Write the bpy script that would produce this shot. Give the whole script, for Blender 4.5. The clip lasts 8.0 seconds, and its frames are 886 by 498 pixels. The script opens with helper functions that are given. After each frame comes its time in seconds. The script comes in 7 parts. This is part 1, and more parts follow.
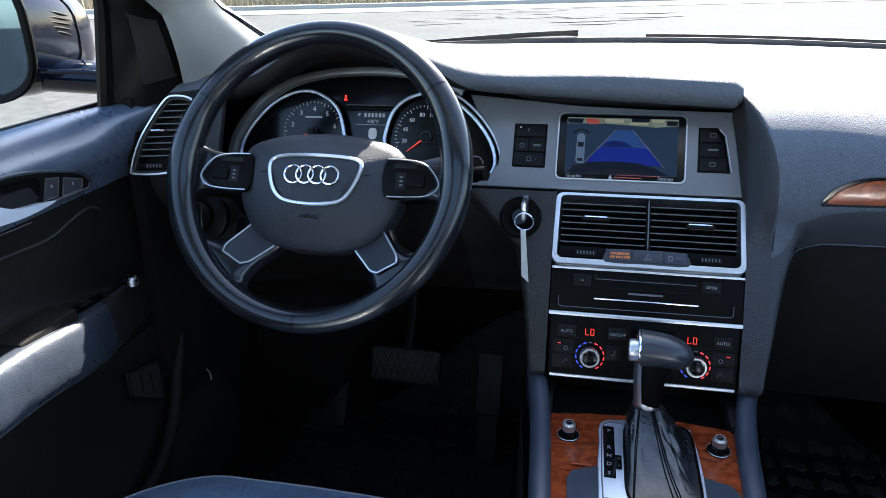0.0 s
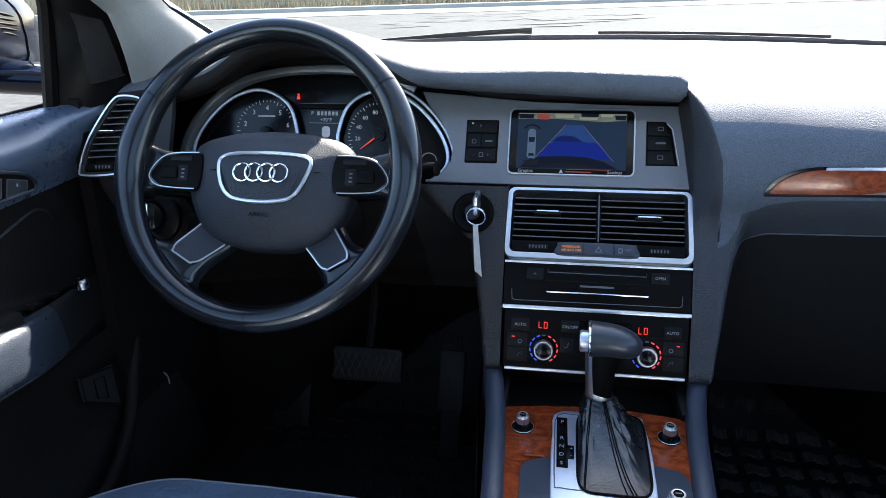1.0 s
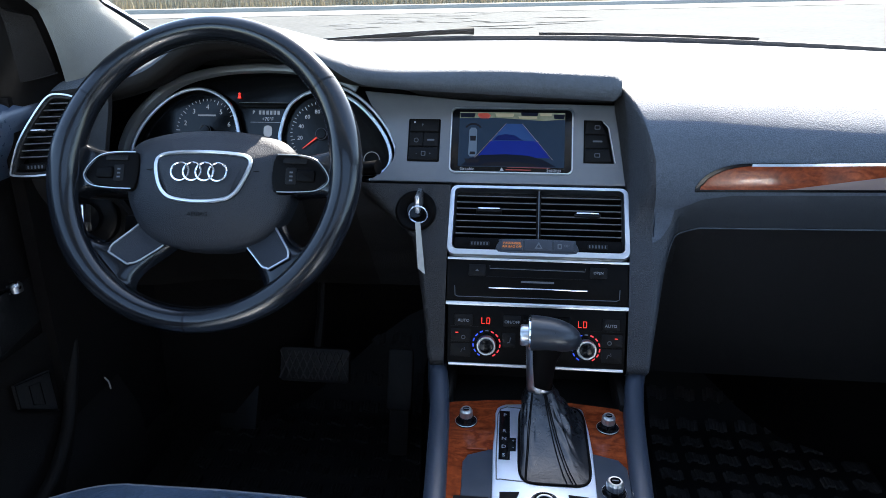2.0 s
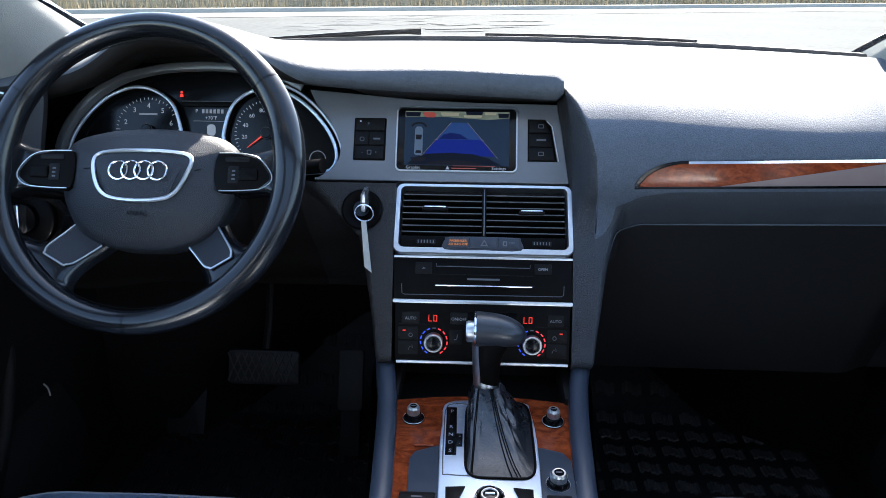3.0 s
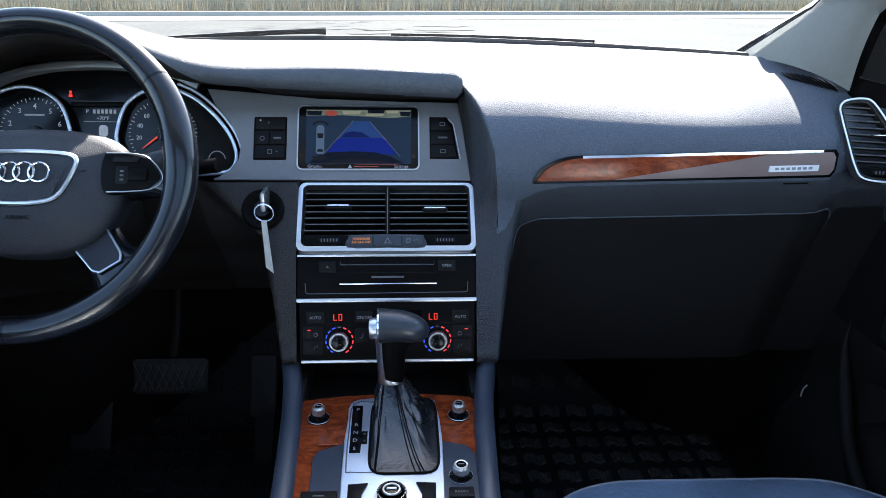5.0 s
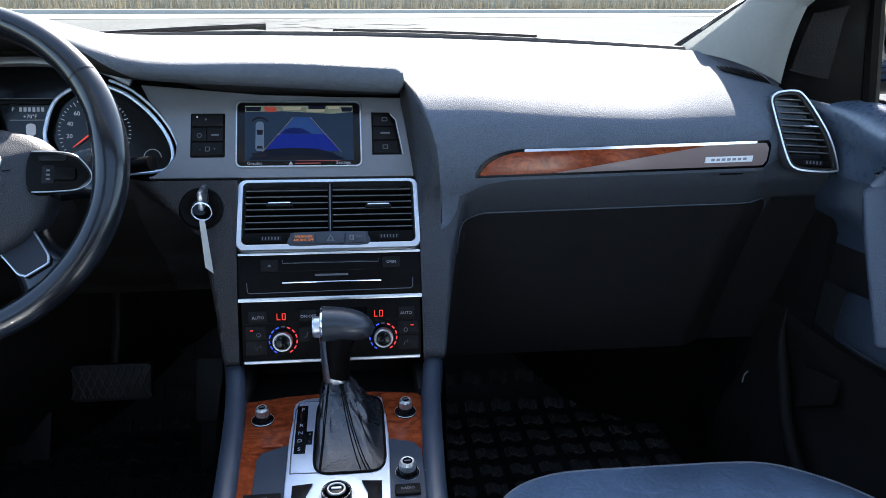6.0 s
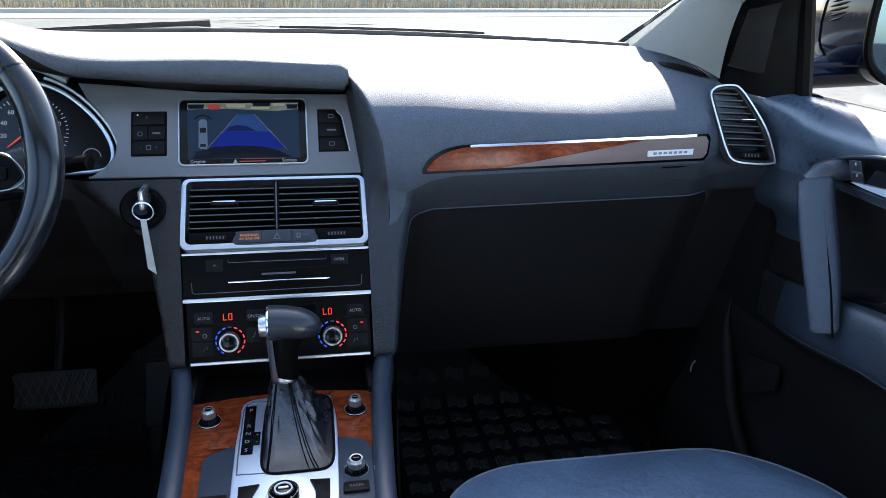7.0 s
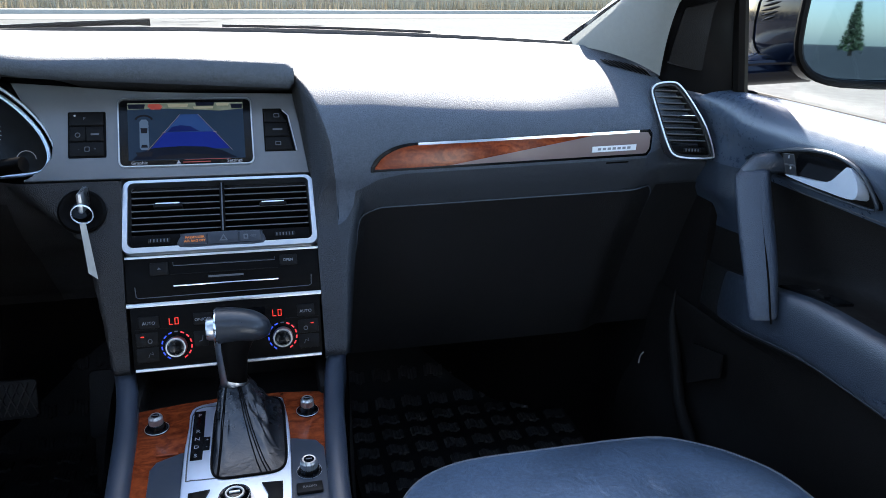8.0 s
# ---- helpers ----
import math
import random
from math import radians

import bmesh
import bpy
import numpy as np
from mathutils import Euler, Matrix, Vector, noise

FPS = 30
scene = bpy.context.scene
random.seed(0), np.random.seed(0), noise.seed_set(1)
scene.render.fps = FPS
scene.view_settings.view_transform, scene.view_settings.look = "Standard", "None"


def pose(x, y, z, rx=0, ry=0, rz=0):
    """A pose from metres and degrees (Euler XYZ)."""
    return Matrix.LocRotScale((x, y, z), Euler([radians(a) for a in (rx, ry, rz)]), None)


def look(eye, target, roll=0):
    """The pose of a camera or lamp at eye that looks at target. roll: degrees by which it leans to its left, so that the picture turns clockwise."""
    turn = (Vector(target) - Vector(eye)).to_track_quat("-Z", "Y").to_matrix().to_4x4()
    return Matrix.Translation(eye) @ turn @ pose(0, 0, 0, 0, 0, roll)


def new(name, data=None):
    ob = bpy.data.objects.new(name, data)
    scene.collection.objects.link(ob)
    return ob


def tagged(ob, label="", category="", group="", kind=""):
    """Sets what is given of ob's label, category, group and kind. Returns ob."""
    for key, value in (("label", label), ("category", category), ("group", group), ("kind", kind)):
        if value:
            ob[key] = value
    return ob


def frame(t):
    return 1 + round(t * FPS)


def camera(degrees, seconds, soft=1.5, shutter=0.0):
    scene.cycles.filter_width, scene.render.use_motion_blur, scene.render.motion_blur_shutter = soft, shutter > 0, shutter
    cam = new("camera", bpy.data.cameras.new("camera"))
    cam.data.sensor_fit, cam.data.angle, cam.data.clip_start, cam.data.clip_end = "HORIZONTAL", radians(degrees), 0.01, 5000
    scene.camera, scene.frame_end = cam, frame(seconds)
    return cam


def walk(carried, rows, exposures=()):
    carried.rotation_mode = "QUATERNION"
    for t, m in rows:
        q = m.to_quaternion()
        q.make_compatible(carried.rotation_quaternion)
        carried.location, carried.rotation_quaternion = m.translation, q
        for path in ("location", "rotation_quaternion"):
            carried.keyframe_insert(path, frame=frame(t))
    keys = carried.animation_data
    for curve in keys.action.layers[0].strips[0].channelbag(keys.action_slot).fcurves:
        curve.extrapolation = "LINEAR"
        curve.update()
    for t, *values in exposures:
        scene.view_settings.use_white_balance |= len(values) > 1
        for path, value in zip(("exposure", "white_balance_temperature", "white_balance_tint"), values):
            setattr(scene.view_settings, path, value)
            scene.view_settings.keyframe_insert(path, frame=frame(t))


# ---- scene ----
cam = camera(64.6, 8.0, soft=0.62)
PATH = [
    (0, (-0.081, -0.02, 1.36), (-0.48, 1.788, 0.603), -1.1),
    (0.5, (-0.062, -0.02, 1.352), (-0.429, 1.796, 0.597), -1.3),
    (1, (-0.051, -0.021, 1.352), (-0.38, 1.804, 0.601), -1.3),
    (1.5, (-0.042, -0.025, 1.352), (-0.312, 1.809, 0.6), -1.0),
    (3, (-0.018, -0.034, 1.346), (-0.098, 1.821, 0.604), 0.3),
    (3.5, (-0.01, -0.037, 1.347), (-0.046, 1.821, 0.606), 0.5),
    (4, (0.003, -0.039, 1.345), (0.021, 1.822, 0.611), 0.8),
    (4.5, (0.013, -0.041, 1.341), (0.071, 1.821, 0.613), 0.9),
    (6, (0.039, -0.038, 1.332), (0.275, 1.809, 0.603), 1.2),
    (6.5, (0.047, -0.041, 1.33), (0.332, 1.799, 0.6), 1.3),
    (7, (0.058, -0.043, 1.328), (0.4, 1.788, 0.6), 1.4),
    (7.5, (0.056, -0.045, 1.323), (0.465, 1.775, 0.601), 1.5),
    (8, (0.061, -0.047, 1.324), (0.535, 1.757, 0.603), 1.7),
]
walk(cam, [(t, look(eye, target, roll)) for t, eye, target, roll in PATH])

# ---- light ----
SUN_AZ, SUN_EL = radians(12.2), radians(41.0)
world = bpy.data.worlds.new("world")
scene.world = world
world.use_nodes = True
wn = world.node_tree.nodes
sky = wn.new("ShaderNodeTexSky")
sky.sky_type = "NISHITA"
sky.sun_disc = False
sky.sun_elevation, sky.sun_rotation = SUN_EL, SUN_AZ
world.node_tree.links.new(sky.outputs[0], wn["Background"].inputs[0])
wn["Background"].inputs[1].default_value = 0.13
sun = new("sun", bpy.data.lights.new("sun", "SUN"))
sun.data.energy, sun.data.angle, sun.data.color = 5.0, radians(0.55), (1.0, 0.95, 0.88)
sun.matrix_world = look((math.sin(SUN_AZ) * math.cos(SUN_EL) * 30, math.cos(SUN_AZ) * math.cos(SUN_EL) * 30, math.sin(SUN_EL) * 30), (0, 0, 0))
scene.view_settings.exposure = 3.04


# ---- materials ----
def mat(name, color, rough=0.5, metal=0.0, spec=0.5, var=0.12, var_scale=6.0, grain=0.0, grain_scale=700.0, wear=0.08, coat=0.0, emit=None, emit_power=1.0):
    """A surface with two scales of variation in colour and roughness, and a fine relief."""
    m = bpy.data.materials.new(name)
    m.use_nodes = True
    nt = m.node_tree
    n, lk = nt.nodes, nt.links
    b = n["Principled BSDF"]
    b.inputs["Metallic"].default_value = metal
    b.inputs["Specular IOR Level"].default_value = spec
    b.inputs["Coat Weight"].default_value = coat
    b.inputs["Coat Roughness"].default_value = 0.06
    tc = n.new("ShaderNodeTexCoord")
    big = n.new("ShaderNodeTexNoise")
    big.inputs["Scale"].default_value = var_scale
    big.inputs["Detail"].default_value = 5
    lk.new(tc.outputs["Object"], big.inputs["Vector"])
    fine = n.new("ShaderNodeTexNoise")
    fine.inputs["Scale"].default_value = var_scale * 22
    fine.inputs["Detail"].default_value = 3
    lk.new(tc.outputs["Object"], fine.inputs["Vector"])
    add = n.new("ShaderNodeMath")
    add.operation = "ADD"
    lk.new(big.outputs["Fac"], add.inputs[0])
    lk.new(fine.outputs["Fac"], add.inputs[1])
    ramp = n.new("ShaderNodeMapRange")
    ramp.inputs["From Min"].default_value, ramp.inputs["From Max"].default_value = 0.7, 1.3
    lk.new(add.outputs[0], ramp.inputs["Value"])
    mix = n.new("ShaderNodeMix")
    mix.data_type = "RGBA"
    mix.inputs["A"].default_value = (*[c * (1 - var) for c in color], 1)
    mix.inputs["B"].default_value = (*[min(1, c * (1 + var)) for c in color], 1)
    lk.new(ramp.outputs["Result"], mix.inputs["Factor"])
    lk.new(mix.outputs["Result"], b.inputs["Base Color"])
    rr = n.new("ShaderNodeMapRange")
    rr.inputs["To Min"].default_value, rr.inputs["To Max"].default_value = max(0.02, rough - wear), min(1, rough + wear)
    lk.new(ramp.outputs["Result"], rr.inputs["Value"])
    lk.new(rr.outputs["Result"], b.inputs["Roughness"])
    if grain:
        vo = n.new("ShaderNodeTexVoronoi")
        vo.inputs["Scale"].default_value = grain_scale
        lk.new(tc.outputs["Object"], vo.inputs["Vector"])
        bump = n.new("ShaderNodeBump")
        bump.inputs["Strength"].default_value = grain
        bump.inputs["Distance"].default_value = 0.0007
        # Strong grain also gets its relief shading painted: pale cells, dark creases.
        if grain >= 0.5:
            crease_shade = n.new("ShaderNodeMapRange")
            crease_shade.inputs["From Max"].default_value = 0.75
            crease_shade.inputs["To Min"].default_value, crease_shade.inputs["To Max"].default_value = 1.18, 0.72
            lk.new(vo.outputs["Distance"], crease_shade.inputs["Value"])
            tint = n.new("ShaderNodeVectorMath")
            tint.operation = "SCALE"
            lk.new(mix.outputs["Result"], tint.inputs[0])
            lk.new(crease_shade.outputs["Result"], tint.inputs["Scale"])
            lk.new(tint.outputs[0], b.inputs["Base Color"])
        lk.new(vo.outputs["Distance"], bump.inputs["Height"])
        lk.new(bump.outputs["Normal"], b.inputs["Normal"])
    if emit:
        b.inputs["Emission Color"].default_value = (*emit, 1)
        b.inputs["Emission Strength"].default_value = emit_power
    return m


def wood_mat():
    m = mat("burl_walnut", (0.2, 0.05, 0.02), 0.16, 0, 0.16, 0.1, 8, coat=0.0)
    nt = m.node_tree
    n, lk = nt.nodes, nt.links
    b = n["Principled BSDF"]
    tc = n.new("ShaderNodeTexCoord")
    warp = n.new("ShaderNodeTexNoise")
    warp.inputs["Scale"].default_value, warp.inputs["Detail"].default_value, warp.inputs["Distortion"].default_value = 60, 7, 2.2
    grainwise = n.new("ShaderNodeVectorMath")
    grainwise.operation = "MULTIPLY"
    grainwise.inputs[1].default_value = (0.5, 0.9, 1.0)
    lk.new(tc.outputs["Object"], grainwise.inputs[0])
    lk.new(grainwise.outputs[0], warp.inputs["Vector"])
    knots = n.new("ShaderNodeTexNoise")
    knots.inputs["Scale"].default_value, knots.inputs["Detail"].default_value = 260, 4
    lk.new(tc.outputs["Object"], knots.inputs["Vector"])
    mul = n.new("ShaderNodeMath")
    mul.operation = "MULTIPLY_ADD"
    mul.inputs[1].default_value = 0.35
    lk.new(knots.outputs["Fac"], mul.inputs[0])
    lk.new(warp.outputs["Fac"], mul.inputs[2])
    ramp = n.new("ShaderNodeValToRGB")
    e = ramp.color_ramp.elements
    e[0].position, e[0].color = 0.32, (0.045, 0.0075, 0.003, 1)
    e[1].position, e[1].color = 0.92, (0.3, 0.058, 0.016, 1)
    mid = ramp.color_ramp.elements.new(0.62)
    mid.color = (0.155, 0.027, 0.0085, 1)
    lk.new(mul.outputs[0], ramp.inputs["Fac"])
    lk.new(ramp.outputs["Color"], b.inputs["Base Color"])
    return m


def glass_mat(name="car_glass", tint=(0.9, 0.93, 0.92)):
    m = bpy.data.materials.new(name)
    m.use_nodes = True
    nt = m.node_tree
    n, lk = nt.nodes, nt.links
    n.remove(n["Principled BSDF"])
    tr, gl, fr, mx = (n.new("ShaderNode" + k) for k in ("BsdfTransparent", "BsdfGlossy", "Fresnel", "MixShader"))
    tr.inputs[0].default_value = (*tint, 1)
    gl.inputs["Roughness"].default_value = 0.02
    fr.inputs[0].default_value = 1.25
    lk.new(fr.outputs[0], mx.inputs[0])
    lk.new(tr.outputs[0], mx.inputs[1])
    lk.new(gl.outputs[0], mx.inputs[2])
    lk.new(mx.outputs[0], n["Material Output"].inputs[0])
    return m


def creased(m, scale, strength, depth):
    """Adds soft uneven wrinkles to a leather."""
    n, lk = m.node_tree.nodes, m.node_tree.links
    b = n["Principled BSDF"]
    tc, no, bump = n.new("ShaderNodeTexCoord"), n.new("ShaderNodeTexNoise"), n.new("ShaderNodeBump")
    no.inputs["Scale"].default_value, no.inputs["Detail"].default_value, no.inputs["Distortion"].default_value = scale, 4, 0.8
    lk.new(tc.outputs["Object"], no.inputs["Vector"])
    bump.inputs["Strength"].default_value, bump.inputs["Distance"].default_value = strength, depth
    lk.new(no.outputs["Fac"], bump.inputs["Height"])
    lk.new(b.inputs["Normal"].links[0].from_socket, bump.inputs["Normal"])
    lk.new(bump.outputs["Normal"], b.inputs["Normal"])


def glow(name, color, power):
    return mat(name, [c * 0.3 for c in color], 0.4, var=0.02, emit=color, emit_power=power)


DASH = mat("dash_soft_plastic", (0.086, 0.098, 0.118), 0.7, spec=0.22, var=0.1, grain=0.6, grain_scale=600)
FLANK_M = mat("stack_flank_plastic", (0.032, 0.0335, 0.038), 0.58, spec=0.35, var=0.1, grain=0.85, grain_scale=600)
LOWROLL = mat("shaded_dash_edge", (0.040, 0.0435, 0.049), 0.64, spec=0.3, var=0.1, grain=0.8, grain_scale=760)
# Dash plastic darkened; shade on low and recessed parts is in the colour.
KNEE_M = mat("shaded_dash_plastic", (0.0175, 0.0155, 0.0148), 0.55, spec=0.35, var=0.08, grain=0.7, grain_scale=720)
# Pale only on the slat lips, where light on the front edges is painted.
SLAT = mat("lit_slat_lip", (0.075, 0.073, 0.072), 0.34, spec=0.6, var=0.05)
DOOR = mat("door_soft_plastic", (0.027, 0.036, 0.052), 0.44, spec=0.5, var=0.1, grain=0.6, grain_scale=760)
RAIL = mat("padded_rail_plastic", (0.027, 0.034, 0.048), 0.36, spec=0.55, var=0.1, grain=0.15, grain_scale=720)
GLOVE = mat("shaded_glovebox_plastic", (0.0140, 0.0126, 0.0122), 0.6, spec=0.2, var=0.1, grain=0.5, grain_scale=820)
PAD = mat("dash_pad_plastic", (0.080, 0.088, 0.100), 0.72, spec=0.2, var=0.1, grain=0.6, grain_scale=600)
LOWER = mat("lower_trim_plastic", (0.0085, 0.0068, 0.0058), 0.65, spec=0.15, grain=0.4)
LEATHER = mat("black_leather", (0.0062, 0.007, 0.009), 0.3, spec=0.6, var=0.15, grain=0.12, grain_scale=900, wear=0.06)
RIM_L = mat("wheel_leather", (0.006, 0.0068, 0.0085), 0.17, spec=0.42, var=0.08, grain=0.07, grain_scale=1000, wear=0.02)
AIRBAG = mat("airbag_cover_vinyl", (0.0125, 0.0145, 0.019), 0.55, spec=0.4, var=0.1, grain=0.5, grain_scale=800)
# Black leather; the blue-grey base is sky sheen put into the colour.
SEAT_L = mat("sky_sheen_leather", (0.104, 0.142, 0.197), 0.34, spec=1.0, var=0.3, var_scale=9, grain=0.14, grain_scale=560, wear=0.05, coat=0.5)
creased(SEAT_L, 30, 0.5, 0.006)
creased(LEATHER, 60, 0.35, 0.003)
FASCIA = mat("satin_grey_lacquer", (0.15, 0.15, 0.152), 0.4, metal=0.45, var=0.04, wear=0.05)
SILVER = mat("brushed_aluminium", (0.58, 0.58, 0.58), 0.33, metal=1.0, var=0.03, wear=0.015)
GATE = mat("satin_gate_aluminium", (0.70, 0.77, 0.87), 0.44, metal=1.0, var=0.03, wear=0.02)
CHROME = mat("chrome", (0.82, 0.83, 0.85), 0.14, metal=1.0, var=0.02, wear=0.015)
GLOSS = mat("gloss_black", (0.003, 0.003, 0.0033), 0.15, spec=0.2, wear=0.04)
SATIN = mat("satin_black", (0.0034, 0.0028, 0.0025), 0.4, spec=0.05)
SLATE = mat("slate_button_plastic", (0.026, 0.028, 0.034), 0.4, spec=0.35)
BUTTON = mat("button_black", (0.0072, 0.0064, 0.006), 0.45, spec=0.1)
CARPET = mat("black_carpet", (0.0085, 0.0067, 0.006), 0.95, spec=0.1, var=0.3, grain=0.9, grain_scale=900)
TREAD = mat("pale_tread_rubber", (0.037, 0.033, 0.031), 0.7, spec=0.3, var=0.3, var_scale=9, grain=0.3)
RUB_W = mat("worn_rubber_ribs", (0.036, 0.033, 0.032), 0.55, spec=0.3, var=0.3)
RUBBER = mat("black_rubber", (0.008, 0.007, 0.0066), 0.6, spec=0.25, var=0.3, grain=0.3)
PILLAR = mat("grey_woven_lining", (0.19, 0.192, 0.18), 0.9, spec=0.2, var=0.05, grain=0.4, grain_scale=900)
LINING = mat("roof_lining", (0.4, 0.4, 0.38), 0.95, spec=0.1, var=0.05)
WOOD = wood_mat()
TAUPE = mat("lacquered_taupe", (0.19, 0.135, 0.12), 0.3, spec=0.3, var=0.02, wear=0.01, coat=0.15)
GLASS = glass_mat()
ROOF_GLASS = glass_mat("tinted_roof_glass", (0.85, 0.88, 0.88))
REAR_GLASS = glass_mat("privacy_glass", (0.16, 0.18, 0.18))
WHITE_P = mat("printed_white", (0.24, 0.24, 0.25), 0.5)
GREY_P = mat("printed_grey", (0.085, 0.085, 0.09), 0.5)
STITCH = mat("grey_thread", (0.16, 0.16, 0.17), 0.7)
STEEL = mat("steel", (0.6, 0.6, 0.6), 0.3, metal=1.0)
PAPER = mat("key_tag_paper", (0.36, 0.345, 0.31), 0.7)
HOUSING = mat("dark_mirror_paint", (0.0022, 0.0042, 0.0105), 0.13, spec=0.25)
PAINT = mat("dark_blue_car_paint", (0.004, 0.006, 0.011), 0.22, spec=0.35, coat=0.25)
# Cut far below silver so the overbright reflected sky comes out dimmer.
MIRROR = mat("dimmed_mirror_silver", (0.07, 0.112, 0.155), 0.02, metal=1.0, var=0.0, wear=0.0)
RED_E = glow("red_display", (1.0, 0.04, 0.02), 0.13)
AMBER_E = glow("amber_lamp", (1.0, 0.3, 0.02), 0.07)
BLUE_E = glow("blue_marks", (0.04, 0.1, 0.8), 0.13)
REDM_E = glow("red_marks", (0.9, 0.05, 0.06), 0.15)
WHITE_E = glow("lit_figures", (0.8, 0.85, 0.95), 0.024)
DIM_E = glow("dim_figures", (0.6, 0.62, 0.68), 0.017)


# ---- building helpers ----
PLACE = {}


def thing(name, at, label, category, group="", kind=""):
    """An Empty with its pose, to carry parts."""
    ob = new(name)
    ob.empty_display_size = 0.05
    m = at if isinstance(at, Matrix) else Matrix.Translation(at)
    ob.matrix_basis = m
    PLACE[ob] = m.copy()
    return tagged(ob, label, category, group, kind)


def solid(name, bm, material, smooth=True, angle=40):
    me = bpy.data.meshes.new(name)
    bmesh.ops.recalc_face_normals(bm, faces=bm.faces)
    bm.to_mesh(me)
    bm.free()
    me.materials.append(material)
    if smooth:
        me.shade_smooth()
        me.set_sharp_from_angle(angle=radians(angle))
    return me


def part(name, bm, material, parent, label="", in_world=False, smooth=True, angle=40):
    """Links a bmesh as one mesh object under a thing or a part."""
    if in_world:
        bmesh.ops.transform(bm, matrix=PLACE[parent].inverted(), verts=bm.verts)
    ob = new(name, solid(name, bm, material, smooth, angle))
    ob.parent = parent
    PLACE[ob] = PLACE[parent]
    return tagged(ob, label)


def structure(name, bm, material, label, category, kind="structure", smooth=True, angle=40):
    ob = new(name, solid(name, bm, material, smooth, angle))
    PLACE[ob] = Matrix.Identity(4)
    return tagged(ob, label, category, "", kind)


def pane(name, bm, label, category, inside=Vector((0, 0, 1.2)), material=None):
    """A sheet of glass that faces the cabin."""
    ob = structure(name, bm, material or GLASS, label, category)
    me = ob.data
    if sum((inside - p.center).dot(p.normal) for p in me.polygons) < 0:
        me.flip_normals()
    ob.visible_shadow = False
    return ob


def lying(a, b, x=0.0):
    """The pose of a panel that runs from its top edge a down to its bottom edge b, both (y, z): x to the right, y up the panel, z out of it."""
    up = Vector((0, a[0] - b[0], a[1] - b[1])).normalized()
    out = Vector((1, 0, 0)).cross(up)
    m = Matrix.Identity(4)
    for i, v in enumerate((Vector((1, 0, 0)), up, out)):
        for j in range(3):
            m[j][i] = v[j]
    m.translation = (x, a[0], a[1])
    return m


def rrect(x0, y0, x1, y1, r=0.003, n=4):
    """A rounded rectangle, as a list of 2D points, anticlockwise."""
    pts = []
    r = min(r, (x1 - x0) / 2.01, (y1 - y0) / 2.01)
    for cx, cy, a0 in ((x1 - r, y1 - r, 0), (x0 + r, y1 - r, 90), (x0 + r, y0 + r, 180), (x1 - r, y0 + r, 270)):
        for i in range(n + 1):
            a = radians(a0 + 90 * i / n)
            pts.append((cx + r * math.cos(a), cy + r * math.sin(a)))
    return pts


def spline(pts, n=6, closed=True):
    """A smooth curve through points of any dimension."""
    pts = [Vector(p) for p in pts]
    k = len(pts)
    out = []
    for i in range(k if closed else k - 1):
        g = (lambda j: pts[j % k]) if closed else (lambda j: pts[max(0, min(k - 1, j))])
        p0, p1, p2, p3 = g(i - 1), g(i), g(i + 1), g(i + 2)
        for s in range(n):
            t = s / n
            out.append(0.5 * (2 * p1 + (p2 - p0) * t + (2 * p0 - 5 * p1 + 4 * p2 - p3) * t * t + (3 * p1 - p0 - 3 * p2 + p3) * t ** 3))
    if not closed:
        out.append(pts[-1])
    return out


def plate(outline, z0, z1, bevel=0.0, dome=0.0, bm=None):
    """A plate with the given outline between two heights, its upper edge bevelled and, if wanted, its face domed."""
    bm = bm or bmesh.new()
    pts = [Vector((p[0], p[1], 0)) for p in outline]
    c = sum(pts, Vector()) / len(pts)
    rings = [(0, z0, 1), (0, z1 - bevel, 1)]
    if bevel:
        rings += [(bevel * 0.3, z1 - bevel * 0.3, 1), (bevel, z1, 1)]
    loops = []
    for inset, z, _ in rings:
        loop = []
        for i, p in enumerate(pts):
            q = p
            if inset:
                a, b = pts[i - 1], pts[(i + 1) % len(pts)]
                d = (b - a).normalized()
                nrm = Vector((-d.y, d.x, 0))
                if nrm.dot(c - p) < 0:
                    nrm = -nrm
                q = p + nrm * inset
            loop.append(bm.verts.new((q.x, q.y, z)))
        loops.append(loop)
    if dome:
        base = [v.co.copy() for v in loops[-1]]
        for f in (0.85, 0.6, 0.3):
            loops.append([bm.verts.new((c.x + (p.x - c.x) * f, c.y + (p.y - c.y) * f, z1 + dome * (1 - f * f))) for p in base])
    for la, lb in zip(loops, loops[1:]):
        for i in range(len(la)):
            bm.faces.new((la[i - 1], la[i], lb[i], lb[i - 1]))
    bm.faces.new(loops[-1])
    bm.faces.new(list(reversed(loops[0])))
    return bm


def hoop(outer, inner, z0, z1, bevel=0.001, bm=None):
    """A flat frame between two outlines of equal length."""
    bm = bm or bmesh.new()
    mid = [((a[0] + b[0]) / 2, (a[1] + b[1]) / 2) for a, b in zip(outer, inner)]
    loops = []
    for src, f, z in ((outer, 0, z0), (outer, 0, z1 - bevel), (outer, 0.25, z1), (inner, 0.25, z1), (inner, 0, z1 - bevel), (inner, 0, z0)):
        loops.append([bm.verts.new((p[0] + (m[0] - p[0]) * f, p[1] + (m[1] - p[1]) * f, z)) for p, m in zip(src, mid)])
    for la, lb in zip(loops, loops[1:] + loops[:1]):
        for i in range(len(la)):
            bm.faces.new((la[i - 1], la[i], lb[i], lb[i - 1]))
    return bm


